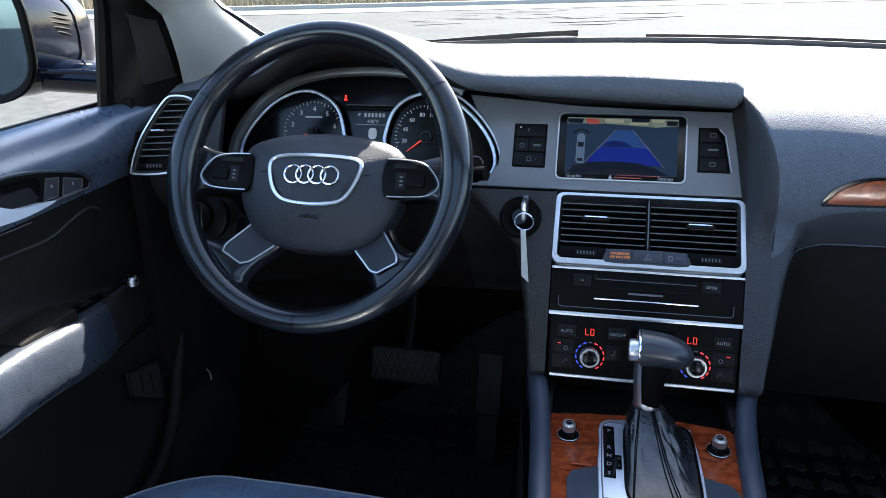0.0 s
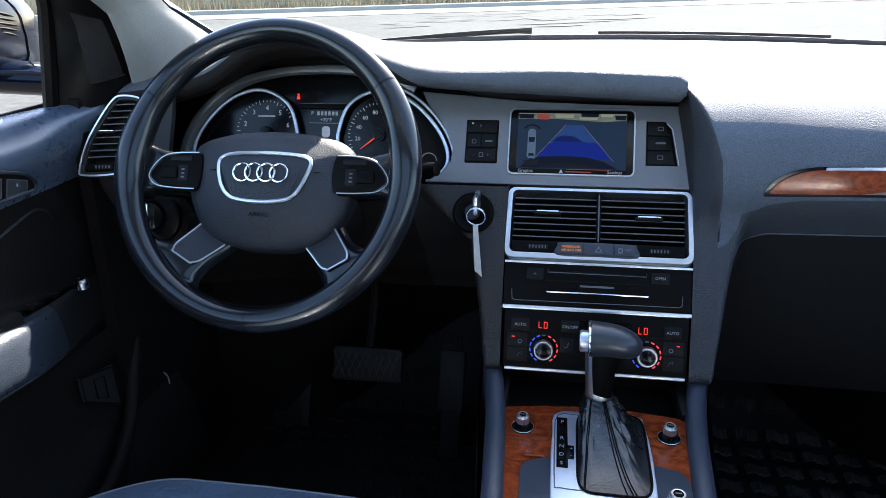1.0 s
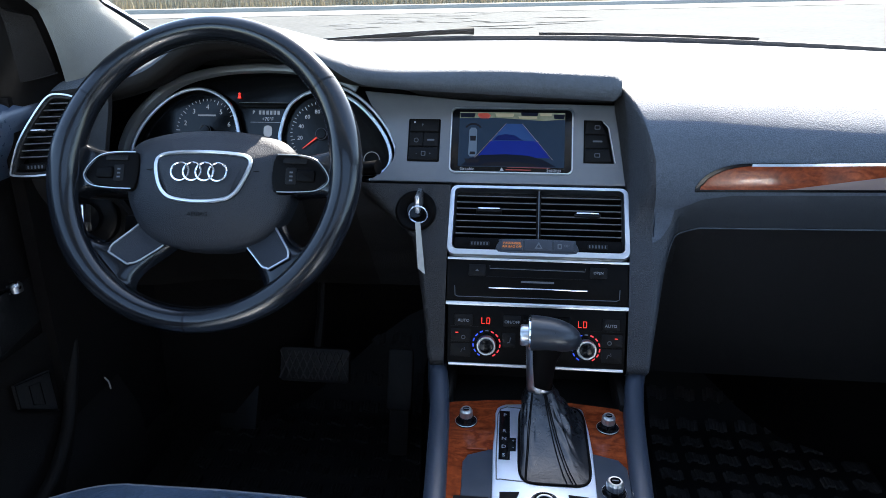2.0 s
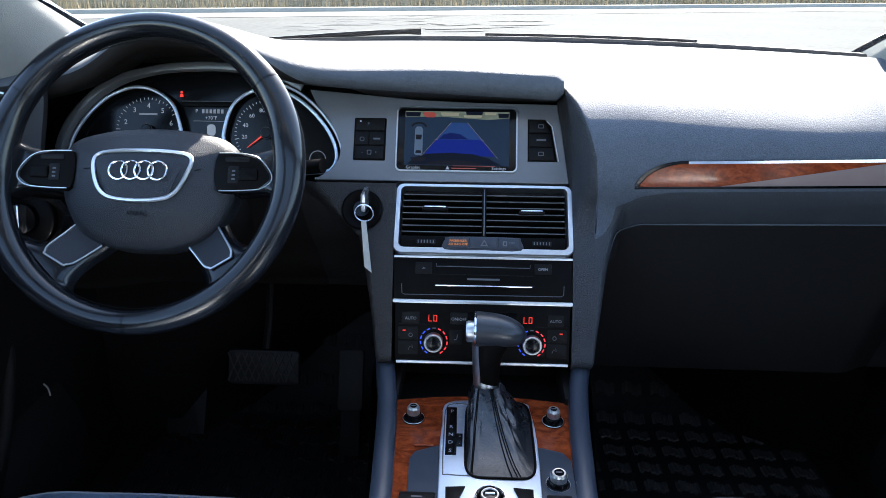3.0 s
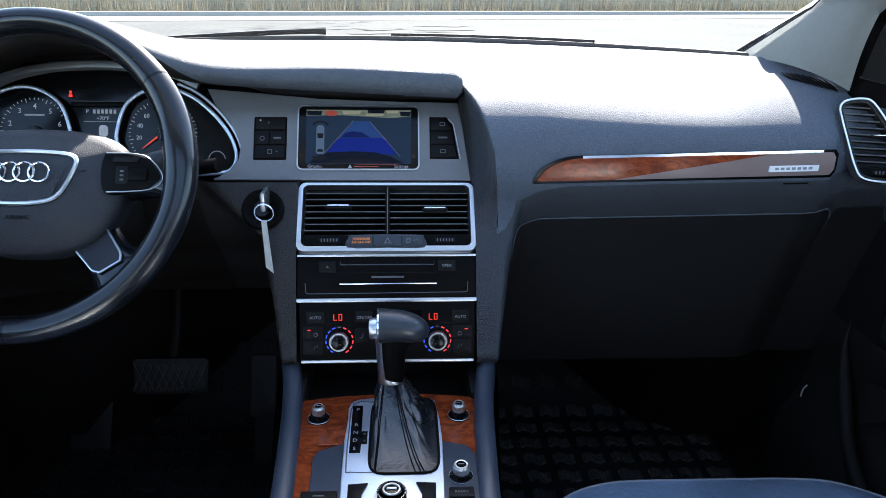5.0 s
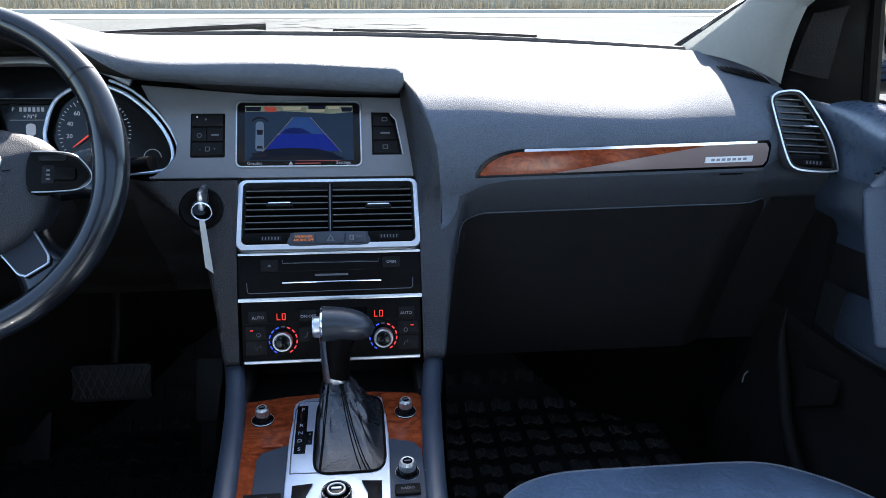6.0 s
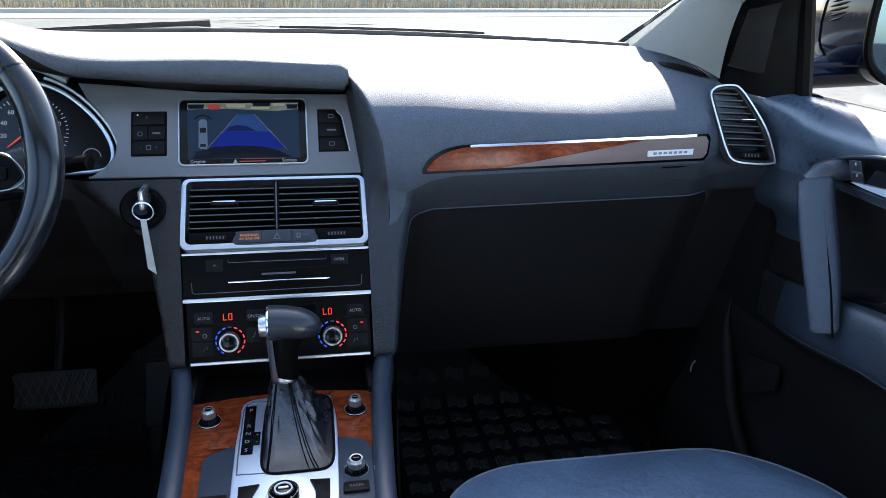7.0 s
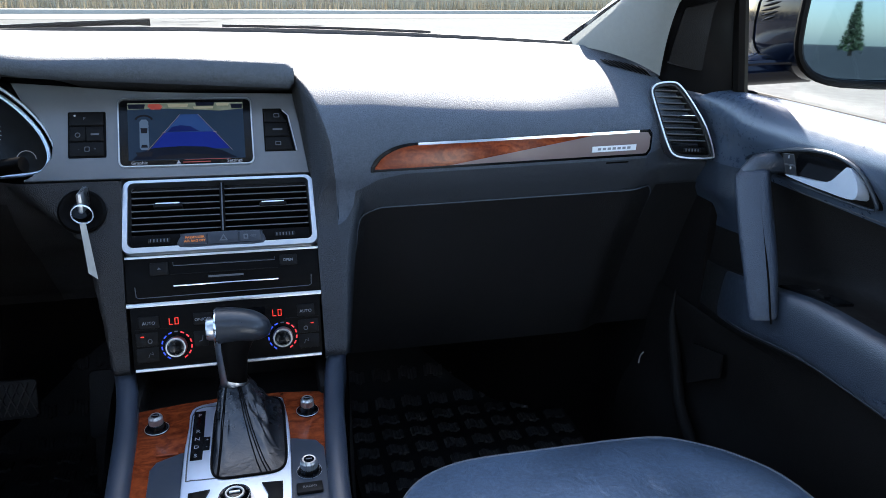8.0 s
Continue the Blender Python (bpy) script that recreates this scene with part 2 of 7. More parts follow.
def tube(pts, r, closed=False, n=8, flat=1.0, bm=None):
    """A round bar along a line; r may be a function of the share of the way."""
    bm = bm or bmesh.new()
    pts = [Vector(p if len(p) == 3 else (p[0], p[1], 0)) for p in pts]
    k = len(pts)
    loops, last = [], None
    for i, p in enumerate(pts):
        a = pts[i - 1] if closed or i else p
        b = pts[(i + 1) % k] if closed or i < k - 1 else p
        d = (b - a).normalized()
        ref = Vector((0, 0, 1)) if abs(d.z) < 0.9 else Vector((0, 1, 0))
        s = d.cross(ref).normalized() if last is None else (last - d * last.dot(d)).normalized()
        last = s
        u = s.cross(d).normalized()
        rad = r(i / max(1, k - 1)) if callable(r) else r
        loops.append([bm.verts.new(p + s * rad * math.cos(2 * math.pi * j / n) + u * rad * flat * math.sin(2 * math.pi * j / n)) for j in range(n)])
    pairs = list(zip(loops, loops[1:])) + ([(loops[-1], loops[0])] if closed else [])
    for la, lb in pairs:
        for j in range(n):
            bm.faces.new((la[j - 1], la[j], lb[j], lb[j - 1]))
    if not closed:
        bm.faces.new(loops[0])
        bm.faces.new(list(reversed(loops[-1])))
    return bm


def lathe(profile, n=28, at=(0, 0, 0), bm=None):
    """A turned solid round the local z axis from (radius, height) pairs."""
    bm = bm or bmesh.new()
    at = Vector(at)
    loops = [[bm.verts.new(at + Vector((max(r, 1e-5) * math.cos(2 * math.pi * j / n), max(r, 1e-5) * math.sin(2 * math.pi * j / n), z))) for j in range(n)] for r, z in profile]
    for la, lb in zip(loops, loops[1:]):
        for j in range(n):
            bm.faces.new((la[j - 1], la[j], lb[j], lb[j - 1]))
    bm.faces.new(loops[0])
    bm.faces.new(list(reversed(loops[-1])))
    return bm


def block(x0, y0, z0, x1, y1, z1, bevel=0.002, bm=None):
    """A box with bevelled edges."""
    own = bmesh.new()
    bmesh.ops.create_cube(own, size=1, matrix=Matrix.Translation(((x0 + x1) / 2, (y0 + y1) / 2, (z0 + z1) / 2)) @ Matrix.Diagonal((abs(x1 - x0), abs(y1 - y0), abs(z1 - z0), 1)))
    if bevel:
        bmesh.ops.bevel(own, geom=own.edges[:], offset=bevel, segments=2, affect="EDGES", profile=0.5)
    if bm is None:
        return own
    me = bpy.data.meshes.new("tmp")
    own.to_mesh(me)
    own.free()
    bm.from_mesh(me)
    bpy.data.meshes.remove(me)
    return bm


def sheet(nu, nv, f, thick=0.0, bm=None):
    """A surface from f(u, v), u and v from 0 to 1; given a back face when thick."""
    bm = bm or bmesh.new()
    g = [[bm.verts.new(f(i / nu, j / nv)) for j in range(nv + 1)] for i in range(nu + 1)]
    for i in range(nu):
        for j in range(nv):
            bm.faces.new((g[i][j], g[i + 1][j], g[i + 1][j + 1], g[i][j + 1]))
    if thick:
        bmesh.ops.recalc_face_normals(bm, faces=bm.faces)
        bmesh.ops.solidify(bm, geom=bm.faces[:], thickness=thick)
    return bm


def lettering(text, size, x, y, z, material, parent, name="lettering", align="CENTER", squash=1.0):
    """Writing in the built-in font, flat on the parent's panel."""
    cu = bpy.data.curves.new("t", "FONT")
    cu.body, cu.size, cu.align_x, cu.align_y, cu.extrude, cu.resolution_u = text, size, align, "CENTER", 0.00015, 2
    tmp = bpy.data.objects.new("t", cu)
    me = bpy.data.meshes.new_from_object(tmp)
    bpy.data.objects.remove(tmp)
    bpy.data.curves.remove(cu)
    me.transform(Matrix.Translation((x, y, z)) @ Matrix.Diagonal((squash, 1, 1, 1)))
    me.materials.clear()
    me.materials.append(material)
    ob = new(name, me)
    ob.parent = parent
    PLACE[ob] = PLACE[parent]
    return ob


def smooth01(t):
    t = max(0.0, min(1.0, t))
    return t * t * (3 - 2 * t)


def along(pairs, t):
    """Linear reading of a table of (key, value)."""
    for (a, va), (b, vb) in zip(pairs, pairs[1:]):
        if (a <= t <= b) or (a >= t >= b):
            return va + (vb - va) * (t - a) / (b - a)
    return pairs[0][1] if abs(t - pairs[0][0]) < abs(t - pairs[-1][0]) else pairs[-1][1]


def offset(outline, d):
    """The outline moved inwards by d."""
    pts = [Vector((p[0], p[1])) for p in outline]
    area = sum(a.x * b.y - b.x * a.y for a, b in zip(pts, pts[1:] + pts[:1]))
    sgn = 1 if area > 0 else -1
    out = []
    for i, p in enumerate(pts):
        t = (pts[(i + 1) % len(pts)] - pts[i - 1]).normalized()
        out.append((p.x - t.y * d * sgn, p.y + t.x * d * sgn))
    return out


# ---- outside ----
bm = sheet(8, 8, lambda u, v: (-400 + 800 * u, -400 + 800 * v, 0.0))
ASPHALT = mat("sunlit_asphalt", (0.057, 0.057, 0.055), 0.95, spec=0.05, var=0.32, var_scale=0.3, grain=0.3, grain_scale=80)
structure("ground", bm, ASPHALT, "pale sunlit asphalt lot with darker worn patches", "ground")
KERB = mat("pale_concrete", (0.24, 0.225, 0.2), 0.9, var=0.15, var_scale=1.5)
GUTTER = mat("grey_gutter_concrete", (0.035, 0.036, 0.037), 0.9, var=0.15, var_scale=0.8)
GRASS = mat("dry_grass", (0.27, 0.205, 0.12), 0.95, var=0.35, var_scale=1.2)
FENCE = mat("weathered_fence_board", (0.36, 0.29, 0.19), 0.85, var=0.2, var_scale=0.9)
KERB_TURN = Matrix.Translation((0, 26.0, 0)) @ Matrix.Rotation(math.atan(0.30), 4, "Z")


def turned(bm):
    bmesh.ops.transform(bm, matrix=KERB_TURN, verts=bm.verts)
    return bm


structure("gutter", turned(block(-90, -2.6, -0.1, 90, -0.15, 0.012, 0)), GUTTER, "grey asphalt gutter strip along the kerb", "gutter")
structure("kerb", turned(block(-90, -0.15, -0.2, 90, 0.15, 0.14, 0.02)), KERB, "pale concrete kerb along the far side", "kerb")
structure("verge", turned(block(-90, 0.15, -0.2, 90, 9, 0.11, 0)), GRASS, "strip of dry straw-coloured grass", "grass")
dark_patches = bmesh.new()
blot = random.Random(21)
for i in range(34):
    a, b = (-4.6 + 3.6 * blot.random(), 0.0) if i < 20 else (-0.9 + 2.4 * blot.random(), 1.0)
    cx_, cy_ = a, 17.4 + 0.9 * (a + 4.6 if b == 0 else a + 0.9) + blot.uniform(-1.0, 2.2)
    long_, wide_ = blot.uniform(0.25, 0.9), blot.uniform(0.12, 0.45)
    ring_ = [(cx_ + long_ * math.cos(w_) * k_, cy_ + 0.3 * long_ * math.cos(w_) * k_ + wide_ * math.sin(w_) * k_, 0.004 + 0.0004 * i) for w_, k_ in [(n_ * math.pi / 9, blot.uniform(0.55, 1.15)) for n_ in range(18)]]
    dark_patches.faces.new([dark_patches.verts.new(q) for q in ring_])
structure("road_patch", dark_patches, mat("dark_asphalt_patch", (0.036, 0.037, 0.038), 0.9, spec=0.1, var=0.3, var_scale=1.5), "dark ragged patches on the pale asphalt", "stain", smooth=False)
rng = random.Random(4)
fence = thing("board_fence", KERB_TURN @ Matrix.Translation((0, 2.2, 0.1)), "weathered tan wooden board fence behind dry grass", "fence")
bm = bmesh.new()
x = -60.0
while x < 60:
    w = rng.uniform(0.12, 0.16)
    block(x, rng.uniform(-0.01, 0.01), 0, x + w - 0.003, 0.03, rng.uniform(1.75, 1.85), 0, bm)
    x += w
tagged(part("boards", bm, FENCE, fence, smooth=False), kind="stuff")
bm = bmesh.new()
for i in range(50):
    block(-60 + i * 2.4, 0.03, 0, -59.9 + i * 2.4, 0.13, 1.7, 0.0, bm)
tagged(part("posts", bm, FENCE, fence, smooth=False), kind="stuff")
bm = bmesh.new()
for i in range(9000):
    px, py, h = rng.uniform(-50, 50), rng.uniform(0.3, 2.1), rng.uniform(0.15, 0.8)
    a = rng.uniform(0, 3.14)
    dx, dy = 0.02 * math.cos(a), 0.02 * math.sin(a)
    v = [bm.verts.new(KERB_TURN @ Vector(q)) for q in ((px - dx, py - dy, 0.1), (px + dx, py + dy, 0.1), (px + rng.uniform(-0.1, 0.1), py, 0.1 + h))]
    bm.faces.new(v)
structure("dry_grass", bm, GRASS, "tufts of tall dry grass along the fence", "grass", "stuff", smooth=False)


def tree(x, y, h, seed):
    """A conifer-like tree: tapered trunk, limbs and a ragged crown of many leaf clumps."""
    r = random.Random(seed)
    t = thing("tree", (x, y, 0), "dark green tree with a ragged crown at the lot's edge", "tree", "trees behind the lot")
    part("trunk", tube([(0, 0, 0), (0.05, 0, h * 0.5), (0, 0.05, h * 0.95)], lambda s: 0.2 * (1 - 0.85 * s), n=8), BARK, t)
    bm = bmesh.new()
    for i in range(1500):
        s = r.uniform(0.12, 1.0)
        rad = h * 0.24 * (1.05 - s) * r.uniform(0.2, 1.0) ** 0.5
        a = r.uniform(0, 6.283)
        c = Vector((rad * math.cos(a), rad * math.sin(a), h * s + r.uniform(-0.2, 0.2)))
        q = [c + Vector((r.uniform(-0.3, 0.3), r.uniform(-0.3, 0.3), r.uniform(-0.18, 0.18))) for _ in range(3)]
        bm.faces.new([bm.verts.new(p) for p in q])
    part("crown", bm, LEAF, t, smooth=False)
    return t


BARK = mat("bark", (0.1, 0.07, 0.05), 0.9)
LEAF = mat("leaf_green", (0.05, 0.08, 0.03), 0.7, var=0.4, var_scale=0.8)
for i, (tx, ty, th) in enumerate(((9, -42, 9), (13, -44, 7), (17, -40, 10), (22, -46, 8), (28, -42, 11), (35, -45, 9), (-12, -44, 9), (-20, -40, 8), (-27, -46, 10), (3, -48, 8))):
    tree(tx * 1.6, ty * 1.9, th * 0.55, i)

# ---- car shell ----
XL, XR = -0.745, 0.725


def screen_base(x):
    """Distance ahead of the windscreen's foot."""
    return 1.345 - 0.74 * x * x


def screen_point(u, v):
    """The windscreen: u across, v from foot to header."""
    x0 = -0.60 + 1.19 * u
    foot = Vector((x0, screen_base(x0) - 0.028, 1.221))
    head = Vector((x0 * 0.90, 0.52 - 0.12 * x0 * x0, 1.60 - 0.08 * x0 * x0))
    p = foot.lerp(head, v)
    p.z += 0.03 * math.sin(math.pi * v)
    return p


pane("windscreen", sheet(24, 10, screen_point), "clear laminated windscreen", "windscreen")
bm = tube([screen_point(u / 24, 0.0) + Vector((0, 0.010, 0.001)) for u in range(25)], 0.010, n=6)
structure("windscreen_seal", bm, RUBBER, "black rubber seal at the foot of the windscreen", "seal")
bm = sheet(24, 4, lambda u, v: screen_point(u, 0.0) + Vector((0, 0.01 + 0.30 * v, -0.006 - 0.07 * v)))
structure("cowl_panel", bm, SATIN, "black plastic cowl panel below the windscreen", "cowl")
hood_bm = sheet(24, 12, lambda u, v: (-0.85 + 1.7 * u, 1.55 + 1.1 * v - 0.5 * (u - 0.5) ** 2, 1.16 - 0.05 * v - 0.13 * v * v - 0.18 * (2 * u - 1) ** 4), 0.0)
hood = thing("bonnet", (0, 2.0, 0.9), "dark blue metallic car bonnet", "bonnet")
part("skin", hood_bm, PAINT, hood, in_world=True)


PILLAR_EDGE = {}


def pillar(side):
    """The lined front pillar with a broad foot on the dash end."""
    def f(u, v):
        foot = Vector((side * (0.565 + 0.072 * u), 1.11 - 0.215 * u, 1.222 - 0.022 * u))
        knee = Vector((side * (0.588 + 0.057 * u), 0.955 - 0.105 * u, 1.303 + 0.002 * u))
        head = Vector((side * (0.545 + 0.05 * u), 0.45 - 0.06 * u, 1.60 - 0.04 * u))
        p = foot.lerp(knee, v / 0.3) if v < 0.3 else knee.lerp(head, (v - 0.3) / 0.7)
        bow = math.sin(math.pi * u)
        p += Vector((-side * 0.012 * bow, -0.012 * bow, 0.012 * bow))
        p.x -= side * 0.020 * u * u * math.sin(math.pi * min(1.0, v / 0.62))
        p += Vector((side * 0.006, 0.022, -0.004)) * (max(0.0, u - 0.7) / 0.3) ** 2
        if side < 0:
            p.x -= 0.028
        return p
    bm = sheet(10, 30, f)
    structure("pillar_trim", bm, PILLAR, "pale grey woven fabric lining of the front pillar", "pillar trim")
    outer = sheet(4, 30, lambda u, v: f(u, v) + Vector((side * (0.015 + 0.05 * u), 0.025 + 0.02 * u, 0.010)), 0.01)
    PILLAR_EDGE[side] = f
    structure("pillar_panel", outer, PAINT, "dark painted outer pillar", "pillar")


pillar(-1)
pillar(1)
def roof_pt(u, v, wide, lift):
    """The roof; v runs from the windscreen header backwards."""
    return Vector(((2 * u - 1) * wide, 0.55 - 3.15 * v, 1.605 + lift - 0.04 * (2 * u - 1) ** 2 + 0.05 * math.sin(math.pi * v)))


def roof_sheet(wide, lift):
    """A roof skin with an opening for the glass panel."""
    bm = bmesh.new()
    for u0, u1, v0, v1 in ((0, 1, 0, 0.075), (0, 0.16, 0.075, 0.27), (0.84, 1, 0.075, 0.27), (0, 1, 0.27, 1)):
        sheet(8, 8, lambda u, v: roof_pt(u0 + (u1 - u0) * u, v0 + (v1 - v0) * v, wide, lift), bm=bm)
    bmesh.ops.recalc_face_normals(bm, faces=bm.faces)
    bmesh.ops.solidify(bm, geom=bm.faces[:], thickness=0.012)
    return bm


structure("roof_lining", roof_sheet(0.60, 0.0), LINING, "pale grey fabric roof lining", "ceiling")
structure("roof_panel", roof_sheet(0.66, 0.045), PAINT, "dark painted car roof", "roof")
pane("roof_glass", sheet(6, 6, lambda u, v: roof_pt(0.15 + 0.70 * u, 0.07 + 0.205 * v, 0.64, 0.05)), "lightly tinted glass roof panel", "roof window", material=ROOF_GLASS)
for side in (-1, 1):
    structure("roof_rail_trim", tube([(side * 0.58, 0.5, 1.575), (side * 0.585, -0.5, 1.60), (side * 0.57, -1.6, 1.59), (side * 0.55, -2.6, 1.5)], 0.045, n=8), LINING, "pale fabric trim along the roof edge", "trim")
    structure("centre_pillar", sheet(3, 6, lambda u, v: (side * (0.75 - 0.15 * v), -0.22 - 0.12 * u - 0.05 * v, 1.15 + 0.45 * v), 0.04), LINING, "fabric lined centre pillar", "pillar")
    structure("rear_side_wall", block(side * 0.72, -2.7, 0.45, side * 0.80, -0.25, 1.19, 0.01), LOWER, "dark rear side trim wall", "wall")
    structure("rear_pillar", block(side * 0.60, -1.45, 1.18, side * 0.76, -1.32, 1.60, 0.01), LINING, "fabric lined rear pillar", "pillar")
    structure("tail_pillar", block(side * 0.58, -2.7, 1.18, side * 0.76, -2.45, 1.58, 0.01), LINING, "fabric lined tail pillar", "pillar")
    pane("rear_side_window", sheet(4, 4, lambda u, v: (side * (0.775 - 0.13 * v), -0.34 - 2.12 * u, 1.18 + 0.40 * v)), "dark privacy glass of the rear side window", "window", material=REAR_GLASS)
    structure("footwell_side", sheet(10, 10, lambda u, v: (side * (0.742 + 0.03 * v), 0.86 + 0.72 * u, 1.19 - 0.06 * u - 0.75 * v), 0.02), CARPET, "black carpeted footwell side", "wall")
    structure("front_side_sill", block(side * 0.74, -0.25, 0.30, side * 0.80, 1.6, 0.5, 0.01), LOWER, "dark door sill trim", "sill")
pane("rear_window", sheet(4, 4, lambda u, v: (-0.62 + 1.24 * u, -2.71 + 0.08 * v, 1.18 + 0.40 * v)), "dark privacy glass of the rear window", "window", material=REAR_GLASS)
structure("rear_wall", block(-0.75, -2.75, 0.45, 0.75, -2.68, 1.19, 0.01), LOWER, "dark tailgate trim", "wall")
structure("bulkhead", sheet(24, 10, lambda u, v: Vector((-0.82 + 1.64 * u, screen_base(min(0.6, abs(-0.82 + 1.64 * u))) - 0.02 + 0.12 * smooth01(v * 2), 1.214 - 0.84 * v)), 0.02), CARPET, "black carpeted bulkhead", "wall")
structure("floor", sheet(12, 20, lambda u, v: (-0.78 + 1.56 * u, -2.7 + 4.25 * v, 0.42 + 0.30 * smooth01((v - 0.93) / 0.07)), 0.02), CARPET, "black carpeted car floor", "floor")


def floor_mat(x0, x1, name_label):
    m = thing("floor_mat", ((x0 + x1) / 2, 1.1, 0.43), name_label, "floor mat", "floor mats")
    def f(u, v):
        y = -0.35 + 0.66 * v
        return ((x0 - x1) / 2 + (x1 - x0) * u, y, 0.012 + 0.22 * smooth01((y - 0.1) / 0.24) ** 1.3)
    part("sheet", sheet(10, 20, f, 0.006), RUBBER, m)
    return m, f


RIDGE = bmesh.new()
for k in range(6):
    block(-0.018 + 0.006 * k, -0.010 + 0.004 * math.sin(k * 1.2), -0.001, -0.0115 + 0.006 * k, 0.010 + 0.004 * math.sin(k * 1.2), 0.011, 0.0015, RIDGE)
# Passenger blocks are pale, the driver's dark: the footwells' light is in the colour.
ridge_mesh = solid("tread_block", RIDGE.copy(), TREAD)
shaded_ridge = solid("tread_block", RIDGE, RUBBER)
for x0, x1, lab in ((0.19, 0.66, "black deep-tread rubber mat with paler blocks, passenger footwell"), (-0.66, -0.19, "black deep-tread rubber mat in the driver footwell")):
    m, f = floor_mat(x0, x1, lab)
    for i in range(8):
        for j in range(12):
            u, v = (i + 0.5) / 8, 0.04 + 0.94 * j / 12
            p, q = Vector(f(u, v)), Vector(f(u, v + 0.02))
            ob = new("tread_block", ridge_mesh if x0 > 0 else shaded_ridge)
            ob.parent = m
            tilt = math.atan2(q.z - p.z, q.y - p.y)
            ob.matrix_basis = Matrix.Translation(p) @ Matrix.Rotation(tilt, 4, "X") @ Matrix.Diagonal((1.15, 1.2, 1, 1))

# ---- dashboard ----
dash = thing("dashboard", (0, 1.1, 0.75), "dark grey grained dashboard with a padded cluster hood, sunlit on top", "dashboard")


def bump_h(x):
    return math.exp(-(abs(x + 0.42) / 0.125) ** 2.6)


def brow_roll(x):
    """How far the padded roll stands up over the screen, dying out at its end."""
    return 0.011 * smooth01((x + 0.27) / 0.25) * (1 - 0.5 * smooth01((x - 0.094) / 0.012))


def brow_z(x):
    base = 1.2 - 0.045 * (x - 0.105) if x > -0.42 else 1.2236 - 0.08 * (-0.42 - x)
    return base + 0.06 * bump_h(x) + 0.007 * smooth01((x + 0.33) / 0.12) + brow_roll(x)


def brow_y(x):
    return 0.957 - 0.05 * bump_h(x) - 0.05 * smooth01((-0.56 - x) / 0.12)


def top_pt(x, v):
    """The padded top between the windscreen's foot (v = 0) and the brow (v = 1)."""
    y0, y1 = screen_base(x) - 0.030, brow_y(x)
    y = y0 + (y1 - y0) * v
    plain = 1.2 - 0.045 * (max(x, -0.42) - 0.105) * 0.6
    hill = brow_z(x) - plain
    fade = smooth01(1 - (y - y1) / 0.30)
    z = 1.221 + 0.012 * smooth01(v * 4) + (plain - 1.233) * smooth01(v) + hill * fade
    edge = max(0, v - 0.84) / 0.16
    return Vector((x, y, z - (0.005 + 0.004 * smooth01((x + 0.31) / 0.13)) * edge ** 2))


def brow_pt(u, v):
    """Top pad, rolled over its front lip and back underneath to the fascia."""
    x = XL + 0.03 + (0.1055 - XL - 0.03) * (1 - (1 - u) ** 1.5)
    if v < 0.7:
        return top_pt(x, v / 0.7)
    p = top_pt(x, 1.0)
    tuck = 1 - 0.25 * smooth01((x - 0.099) / 0.006)
    k = (v - 0.7) / 0.3 * 5
    w = smooth01((x + 0.31) / 0.13)
    under = 1.170 - 0.010 * w + 0.052 * math.exp(-(abs(x + 0.42) / 0.21) ** 4)
    deep = (Vector((0, 0, 0)), Vector((0, -0.007, -0.007)), Vector((0, -0.008, -0.018)), Vector((0, -0.003, -0.028)), Vector((0, 0.010, -0.033)))
    slim = (Vector((0, 0, 0)), Vector((0, -0.006, -0.0055)), Vector((0, -0.0075, -0.0115)), Vector((0, -0.003, -0.0185)), Vector((0, 0.008, -0.0235)))
    pts = [a.lerp(b, w) - Vector((0, 0, brow_roll(x) * g)) for a, b, g in zip(deep, slim, (0, 0.35, 0.65, 0.9, 1))]
    i = min(4, int(k + 1e-6))
    if i < 4:
        return p + pts[i].lerp(pts[i + 1], k - i) * tuck
    q = p + pts[4] * tuck
    return q.lerp(Vector((x, 1.03, min(q.z, under))), k - 4)


def pad_end(u):
    """Padding ends earlier over the gauges: black inside, lip shade painted in with it."""
    x = XL + 0.03 + (0.1055 - XL - 0.03) * (1 - (1 - u) ** 1.5)
    return 0.745 + 0.195 * smooth01((x + 0.33) / 0.12)


part("top_pad", sheet(90, 40, lambda u, v: brow_pt(u, pad_end(u) * v)), PAD, dash, "grey padded dash top with a rolled brow", in_world=True, angle=60)
part("brow_end", sheet(10, 6, lambda u, v: brow_pt(1.0, 0.64 + 0.36 * u).lerp(Vector((0.1055, 1.0, 1.178)), v)), PAD, dash, in_world=True)
part("hood_back", sheet(40, 6, lambda u, v: (-0.66 + 0.44 * u, 1.032 + 0.01 * v, brow_pt(1 - (1 - (-0.66 + 0.44 * u - XL - 0.03) / (0.1055 - XL - 0.03)) ** (1 / 1.5), 1.0).z + 0.003 - 0.16 * v)), LOWER, dash, in_world=True)
part("hood_lining", sheet(90, 12, lambda u, v: brow_pt(u, pad_end(u) + (1 - pad_end(u)) * v)), LOWER, dash, "black underside of the cluster hood", in_world=True, angle=60)

